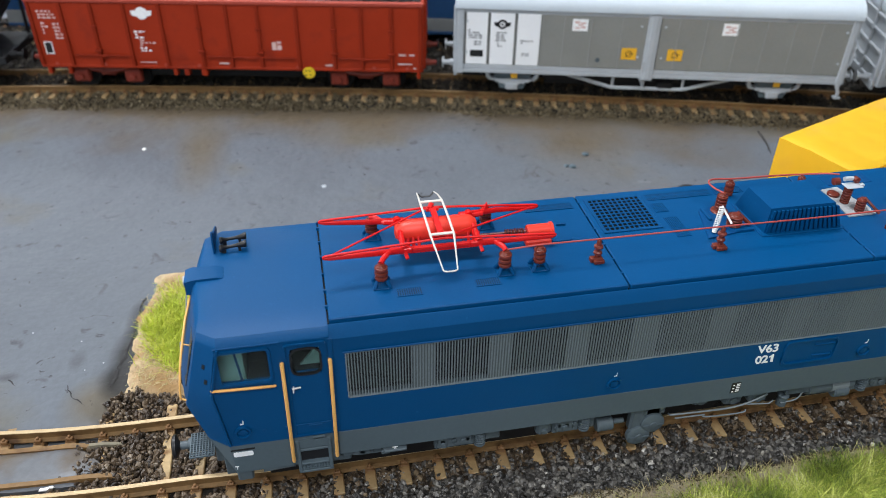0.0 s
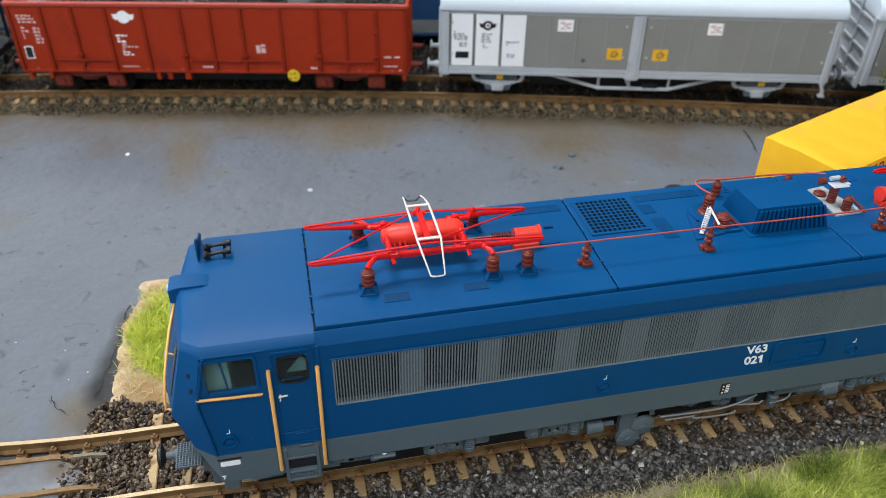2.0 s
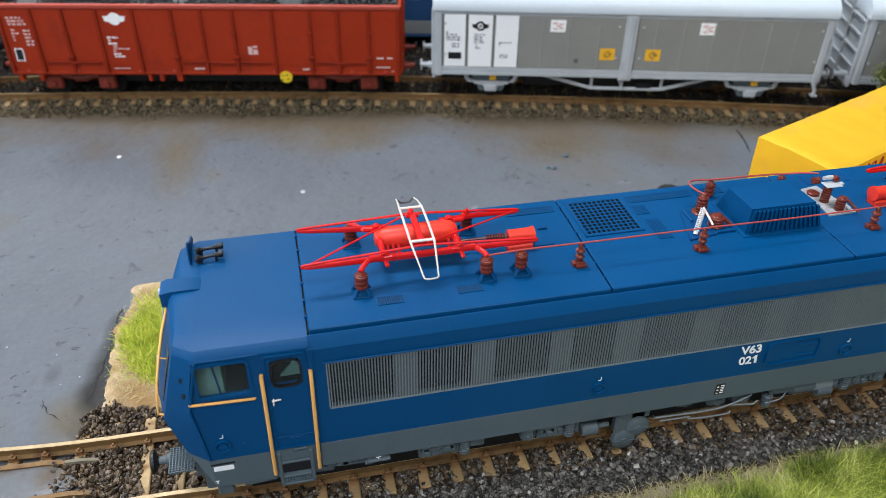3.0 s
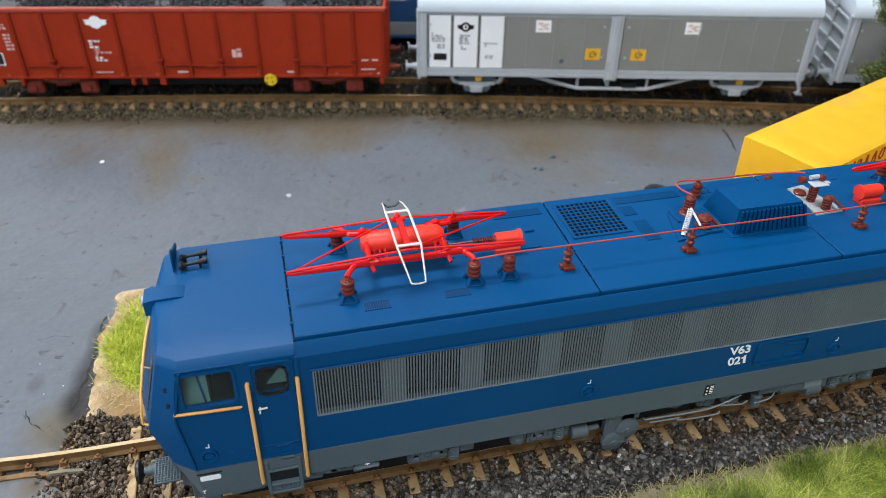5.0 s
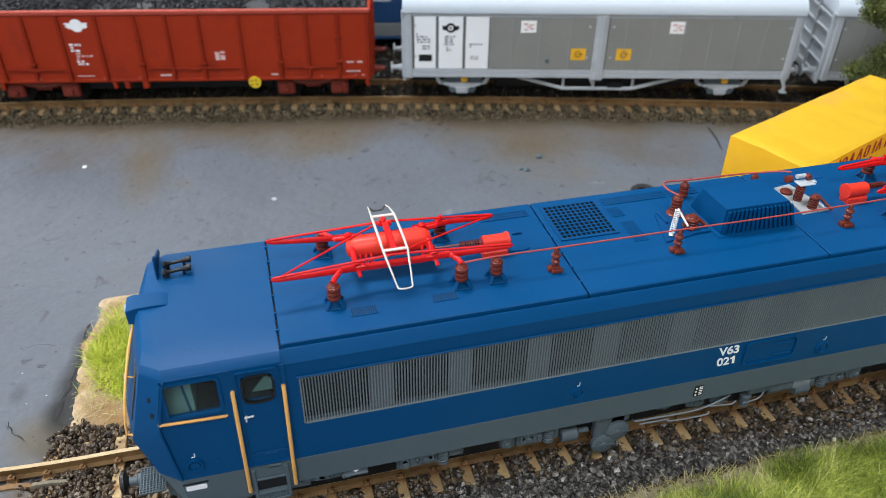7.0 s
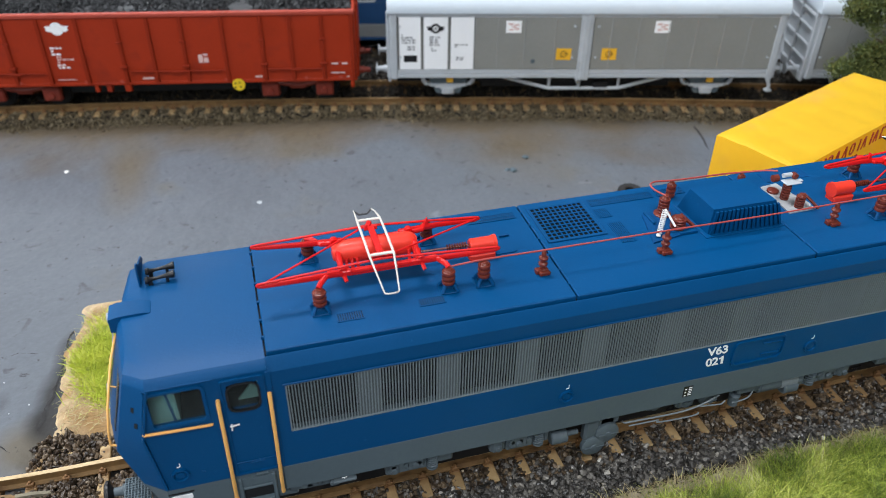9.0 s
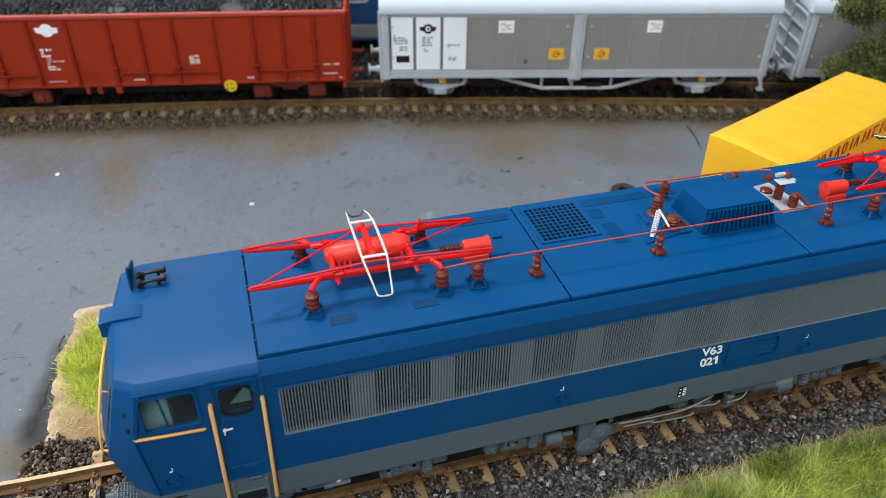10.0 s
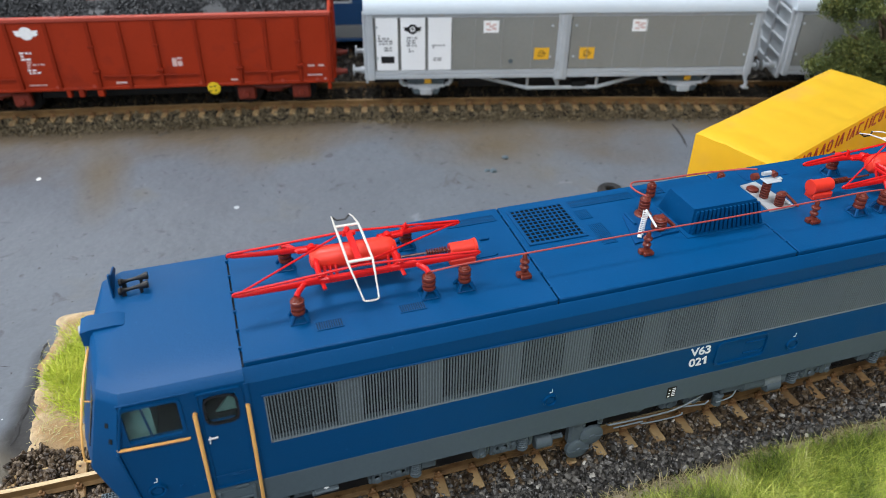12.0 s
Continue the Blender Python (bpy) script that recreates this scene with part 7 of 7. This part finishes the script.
def coach():
    """Passenger coach on the far track, seen between the wagons."""
    t = thing("passenger_coach", 6.0, rear_rail(6.0) + 6.95, 0, -12.4, "dark blue passenger coach with grey lower band on the far track", "railway coach")
    W, L = 1.62, 15.0
    part("lower_body", Build().box(-L, L, -W, W, 0.62, 1.22, 0.03), COACH_G, t, "grey lower band")
    sill = Build().box(-L, L, -W - 0.01, W + 0.01, 0.48, 0.62, 0.02)
    part("sill", sill, COACH, t)
    part("upper_body", Build().box(-L, L, -W, W, 1.22, 2.2, 0.02).box(-L, L, -W, W, 3.1, 3.6, 0.02).box(-L, L, -W + 0.15, W - 0.15, 2.2, 3.1), COACH, t, "dark blue upper body")
    roof = Build().loft([[(x, -W * math.cos(math.pi * k / 10), 3.6 + 0.7 * math.sin(math.pi * k / 10)) for k in range(11)][::-1] for x in (-L, L)])
    part("roof", roof, COACH_G, t)
    for k in range(10):
        x = -13.5 + 3.0 * k
        w = part("window", ring_y(Build(), rounded(x - 0.75, x + 0.75, 2.2, 3.1, 0.12), rounded(x - 0.68, x + 0.68, 2.27, 3.03, 0.1), -W - 0.01, -W + 0.1), FRAME, t)
        part("pane", Build().box(x - 0.7, x + 0.7, -W + 0.04, -W + 0.06, 2.25, 3.05), BLACK, w)
        part("pillar", Build().box(x + 0.75, x + 2.25, -W, -W + 0.14, 2.2, 3.1), COACH, t)
    for cx in (-10.5, 10.5):
        bg = part("bogie", Build().box(cx - 1.8, cx + 1.8, -1.35, -1.2, 0.4, 0.7, 0.03).box(cx - 0.3, cx + 0.3, -1.3, 1.3, 0.4, 0.6), STEEL, t)
        for d in (-1.3, 1.3):
            wheelset(bg, cx + d, STEEL, 0.42)
    part("underframe", Build().box(-L + 3, L - 3, -1.1, 1.1, 0.3, 0.5, 0.03), STEEL, t)
    return t


coach()


# ---- lorry with tarpaulin body ----
def lorry():
    yaw = 22.3
    t = thing("box_lorry", 15.87, 3.97, GROUND, yaw, "yellow tarpaulin covered lorry body with red lettering beside the locomotive", "lorry")
    L, W, H = 6.83, 2.27, 4.19 - GROUND
    nx_, ny_ = 56, 20
    top = []
    for j in range(ny_ + 1):
        for i in range(nx_ + 1):
            x, w = L * i / nx_, W * j / ny_
            sag = 0.014 * abs(math.sin(x * math.pi / 0.95 + 0.6 * noise.noise((w, x * 0.5, 2)))) ** 0.6 - 0.04
            edge = min(w, W - w, x, L - x)
            round_off = -0.07 * (1 - min(1, edge / 0.16)) ** 2
            ridge = 0.05 * (1 - abs(w / W - 0.4) * 1.6)
            top.append((x, -w, H - 0.05 + sag * (1.0 if 0.0 < edge else 0.4) + round_off + ridge + 0.012 * noise.noise((x * 0.9, w * 1.5, 3)) + 0.006 * noise.noise((x * 3.5, w * 4, 8)) + 0.007 * math.sin(w * 9 + 2 * noise.noise((x * 0.5, w, 5))) * smooth01(0.1, 0.6, noise.noise((x * 0.6, w * 0.9, 11)) + 0.35)))
    b = Build()
    n = nx_ + 1
    b.add(top, [((j + 1) * n + i, (j + 1) * n + i + 1, j * n + i + 1, j * n + i) for j in range(ny_) for i in range(nx_)])
    # skirts hang from the edge of the roof
    z0 = 1.25
    rim = [(i, 0) for i in range(nx_ + 1)] + [(nx_, j) for j in range(1, ny_ + 1)] + [(i, ny_) for i in range(nx_ - 1, -1, -1)] + [(0, j) for j in range(ny_ - 1, 0, -1)]
    m = len(rim)
    up = [top[j * n + i] for i, j in rim]
    loops = [up]
    for z, wave in ((H - 0.9, 0.02), (H - 2.0, 0.035), (z0, 0.03)):
        loops.append([(p[0] + wave * math.sin(p[1] * 5), p[1] + wave * math.sin(p[0] * 6.6), z) for p in up])
    b.loft(loops[::-1], False)
    tarp = part("tarpaulin", b, TARP, t, "creased yellow tarpaulin cover")
    rng = random.Random(8)
    for z0, z1, xa, xb, step in ((H - 0.55, H - 0.20, 1.15, L - 0.4, 0.36), (H - 0.88, H - 0.64, 0.95, 2.9, 0.27)):
        x, y1, y2 = xa, -W - 0.045, -W - 0.030
        while x < xb:
            w, m = step * rng.uniform(0.60, 0.72), (z0 + z1) / 2
            bb, kind = Build(), rng.choice("abcd")
            if kind == "a":
                ring_y(bb, rounded(x, x + w, z0, z1, w * 0.45), rounded(x + 0.055, x + w - 0.055, z0 + 0.05, z1 - 0.05, w * 0.22), y1, y2)
            elif kind == "b":
                bb.prism([(x, z0), (x + 0.055, z0), (x + w * 0.5, z1 - 0.08), (x + w - 0.055, z0), (x + w, z0), (x + w * 0.5 + 0.035, z1), (x + w * 0.5 - 0.035, z1)], y1, y2, "y")
            elif kind == "c":
                bb.box(x, x + 0.055, y1, y2, z0, z1).box(x + 0.055, x + w, y1, y2, z1 - 0.055, z1).box(x + 0.055, x + w, y1, y2, z0, z0 + 0.055)
            else:
                bb.box(x + w * 0.35, x + w * 0.35 + 0.06, y1, y2, z0, z1)
            part("letter_shape", bb, LETTER, tarp, "dark red lettering shape")
            x += step * (0.7 if kind == "d" else 1.0)
    part("chassis", Build().box(0.1, L + 0.3, -W + 0.3, -0.3, 0.75, 1.0, 0.02), STEEL, t, "dark chassis")
    # hidden bed is coloured pale as a reflector that brightens the tarpaulin
    part("load_bed", Build().box(0.05, L, -W + 0.05, -0.05, 1.0, 1.27, 0.02), material("load_bed_bounce", (0.70, 0.58, 0.38), 0.7), t, "unseen load bed, pale to bounce light into the tarpaulin")
    for x in (1.1, 2.2, 5.9):
        for y in (-0.35, -W + 0.35):
            tyre = Build().lathe([(0.25, -0.17), (0.48, -0.17), (0.54, -0.1), (0.54, 0.1), (0.48, 0.17), (0.25, 0.17)], (x, y, 0.54), "y", 22)
            w = part("wheel", tyre, RUBBER, t, "black rubber tyre")
            part("rim", Build().lathe([(0.0, -0.08), (0.1, -0.1), (0.25, -0.14), (0.26, 0.14), (0.0, 0.08)], (x, y, 0.54), "y", 16), FRAME, w)
    return t


lorry()

# a tyre lying on the pavement behind the locomotive
ty = Build().lathe([(0.16, 0.03), (0.20, 0.0), (0.36, 0.0), (0.42, 0.06), (0.42, 0.20), (0.36, 0.26), (0.20, 0.26), (0.16, 0.23), (0.16, 0.03)], (0, 0, 0), "z", 24)
ob = part("tyre", ty, RUBBER, None)
ob.location = (16.42 * U, 8.44 * U, (GROUND - 0.03) * U)
tagged(ob, "black rubber tyre lying on the grey pavement", "tyre")


# ---- cracks in the pavement ----
def crack(points, width):
    """A ragged dark line a hair above the pavement."""
    rows = []
    for (ax, ay), (bx, by) in zip(points, points[1:]):
        for k in range(5):
            t = k / 5
            rows.append((ax + (bx - ax) * t + random.uniform(-0.018, 0.018), ay + (by - ay) * t + random.uniform(-0.018, 0.018)))
    rows.append(points[-1])
    vs, fs = [], []
    for i, (x, y) in enumerate(rows):
        a, c = rows[max(0, i - 1)], rows[min(len(rows) - 1, i + 1)]
        d = Vector((c[0] - a[0], c[1] - a[1])).normalized()
        w = width * random.uniform(0.1, 0.6) * (0.2 if i in (0, len(rows) - 1) else 1)
        z = ground_height(x, y) + 0.012
        vs += [(x - d.y * w, y + d.x * w, z), (x + d.y * w, y - d.x * w, z)]
    for i in range(len(rows) - 1):
        fs.append((2 * i, 2 * i + 1, 2 * i + 3, 2 * i + 2))
    tagged(part("crack_shadow_line", Build().add(vs, fs), CRACK, None), "thin dark strip for pavement cracks and the mound's edge shadow", "crack", "", "structure")


# the last, longest line paints the shadow along the mound's edge
for line, wide in ((((21.25, 12.5), (21.05, 11.55), (20.75, 10.6)), 0.09), (((-2.2, 2.7), (-2.03, 2.25), (-1.65, 1.88)), 0.03), (((-2.45, 5.35), (-2.0, 5.45), (-1.55, 5.3)), 0.016), (((-3.65, 3.2), (-3.4, 2.9)), 0.03), (((-0.78, 6.0), (-0.90, 5.6), (-0.84, 5.2), (-0.93, 4.8), (-0.90, 4.4), (-1.02, 3.9), (-1.03, 3.6), (-1.15, 3.2), (-1.13, 2.85), (-1.22, 2.5)), 0.075)):
    crack(line, wide)


# ---- small litter on the pavement ----
def chip(x, y, s, mat, label, flat=0.4):
    b = Build().add([(p[0] * s * random.uniform(0.7, 1.2), p[1] * s * random.uniform(0.6, 1.2), p[2] * s * flat) for p in ICO_V.tolist()], ICO_F.tolist())
    o = part("pebble", b, mat, None)
    o.location = (x * U, y * U, (ground_height(x, y) + s * flat * 0.5) * U)
    return tagged(o, label, "pebble", "litter on the pavement")


for x, y, s, mat in ((-1.83, 14.85, 0.10, WHITE), (4.42, 11.1, 0.10, FRAME), (13.2, 10.95, 0.17, SKIRT), (13.0, 11.05, 0.12, SKIRT), (13.95, 11.75, 0.17, SKIRT), (-4.6, 3.6, 0.028, FRAME), (-3.5, 5.0, 0.025, FRAME), (-2.2, 4.4, 0.022, FRAME), (-4.4, 2.6, 0.03, STEEL), (-1.9, 3.2, 0.022, FRAME), (-1.5, 3.4, 0.024, FRAME)):
    chip(x, y, s, mat, "small pale chip on the pavement" if mat in (WHITE, FRAME) else "small dark stone on the pavement")


scrap = Build().loft([[(-0.16, -0.05, 0), (-0.02, -0.06, 0), (0.16, 0.0, 0), (0.10, 0.05, 0), (-0.06, 0.02, 0), (-0.14, 0.03, 0)], [(-0.15, -0.04, 0.018), (-0.02, -0.05, 0.02), (0.15, 0.0, 0.016), (0.09, 0.045, 0.018), (-0.06, 0.015, 0.018), (-0.13, 0.025, 0.018)]])
ob = part("plaster_flake", scrap, WHITE, None)
ob.location = (-1.97 * U, -0.47 * U, -0.128 * U)
tagged(ob, "small white plaster flake beside the rail", "flake")


# ---- tree ----
def tree():
    rng = np.random.default_rng(31)
    bx, by = 26.6, 9.0
    t = thing("tree", bx, by, GROUND, 0, "model tree with dense olive green foam foliage behind the lorry", "tree")
    tr = Build().tube([(0, 0, 0), (0.05, 0.02, 0.8), (-0.05, 0.0, 1.8), (0.0, 0.05, 3.2), (0.05, 0.0, 5.0)], [0.24, 0.2, 0.17, 0.12, 0.05], 10)
    for k in range(16):
        a, h = 2 * math.pi * k * 0.381, 1.5 + 0.22 * k
        r = 1.5 - 0.04 * k
        tr.tube([(0, 0, h), (0.5 * r * math.cos(a), 0.5 * r * math.sin(a), h + 0.45), (r * math.cos(a), r * math.sin(a), h + 0.7)], [0.09, 0.06, 0.025], 6)
    part("trunk", tr, TREE_BARK, t, "brown trunk with limbs")
    # clumps of small leaves
    clumps = []
    # the last lobe is added out of view to shade the wagons
    lobes = [(1.9, 0.3, 4.6, 2.5, 170), (-0.7, -0.1, 3.4, 1.15, 40), (-1.8, 0.1, 3.4, 0.70, 15), (-2.45, 0.1, 3.4, 0.36, 5), (-1.35, -0.2, 3.0, 0.45, 8), (-1.5, 0.2, 5.5, 1.0, 32), (-2.3, 0.2, 5.6, 0.65, 13), (0.2, -0.6, 2.7, 1.1, 28), (3.5, 1.0, 6.5, 2.8, 130)]
    for lx, ly, lz, lr, count in lobes:
        made = 0
        while made < count:
            p = rng.uniform(-1, 1, 3)
            r = np.linalg.norm(p)
            if 0.4 < r < 1:
                lump = 0.85 + 0.30 * noise.noise((p[0] * 1.7 + lx, p[1] * 1.7, p[2] * 1.7))
                clumps.append((lx + p[0] * lr * lump, ly + p[1] * lr * lump, lz + p[2] * lr * lump))
                made += 1
    V, F = [], []
    k = 0
    for c in clumps:
        m = 300
        d = rng.normal(0, 1, (m, 3))
        d *= (rng.uniform(0.08, 0.42, m) / np.linalg.norm(d, axis=1))[:, None]
        d[:, 2] *= 0.75
        pos = np.array(c) + d
        e1 = rng.normal(0, 1, (m, 3))
        e1 *= (rng.uniform(0.028, 0.060, m) / np.linalg.norm(e1, axis=1))[:, None]
        e2 = rng.normal(0, 1, (m, 3))
        e2 *= (rng.uniform(0.022, 0.048, m) / np.linalg.norm(e2, axis=1))[:, None]
        q = np.stack([pos - e1, pos + e2, pos + e1, pos - e2 * 0.7], 1).reshape(-1, 3)
        V.append(q)
        idx = (np.arange(m) * 4)[:, None] + k
        F.append(np.concatenate([idx + [[0, 1, 2]], idx + [[0, 2, 3]]], 0))
        k += m * 4
    me = bpy.data.meshes.new("crown")
    me.from_pydata((np.concatenate(V) * U).tolist(), [], np.concatenate(F).tolist())
    me.materials.append(LEAF)
    part("crown", me, LEAF, t, "uneven crown of tiny olive leaves with an added unseen shading lobe")
    return t


tree()
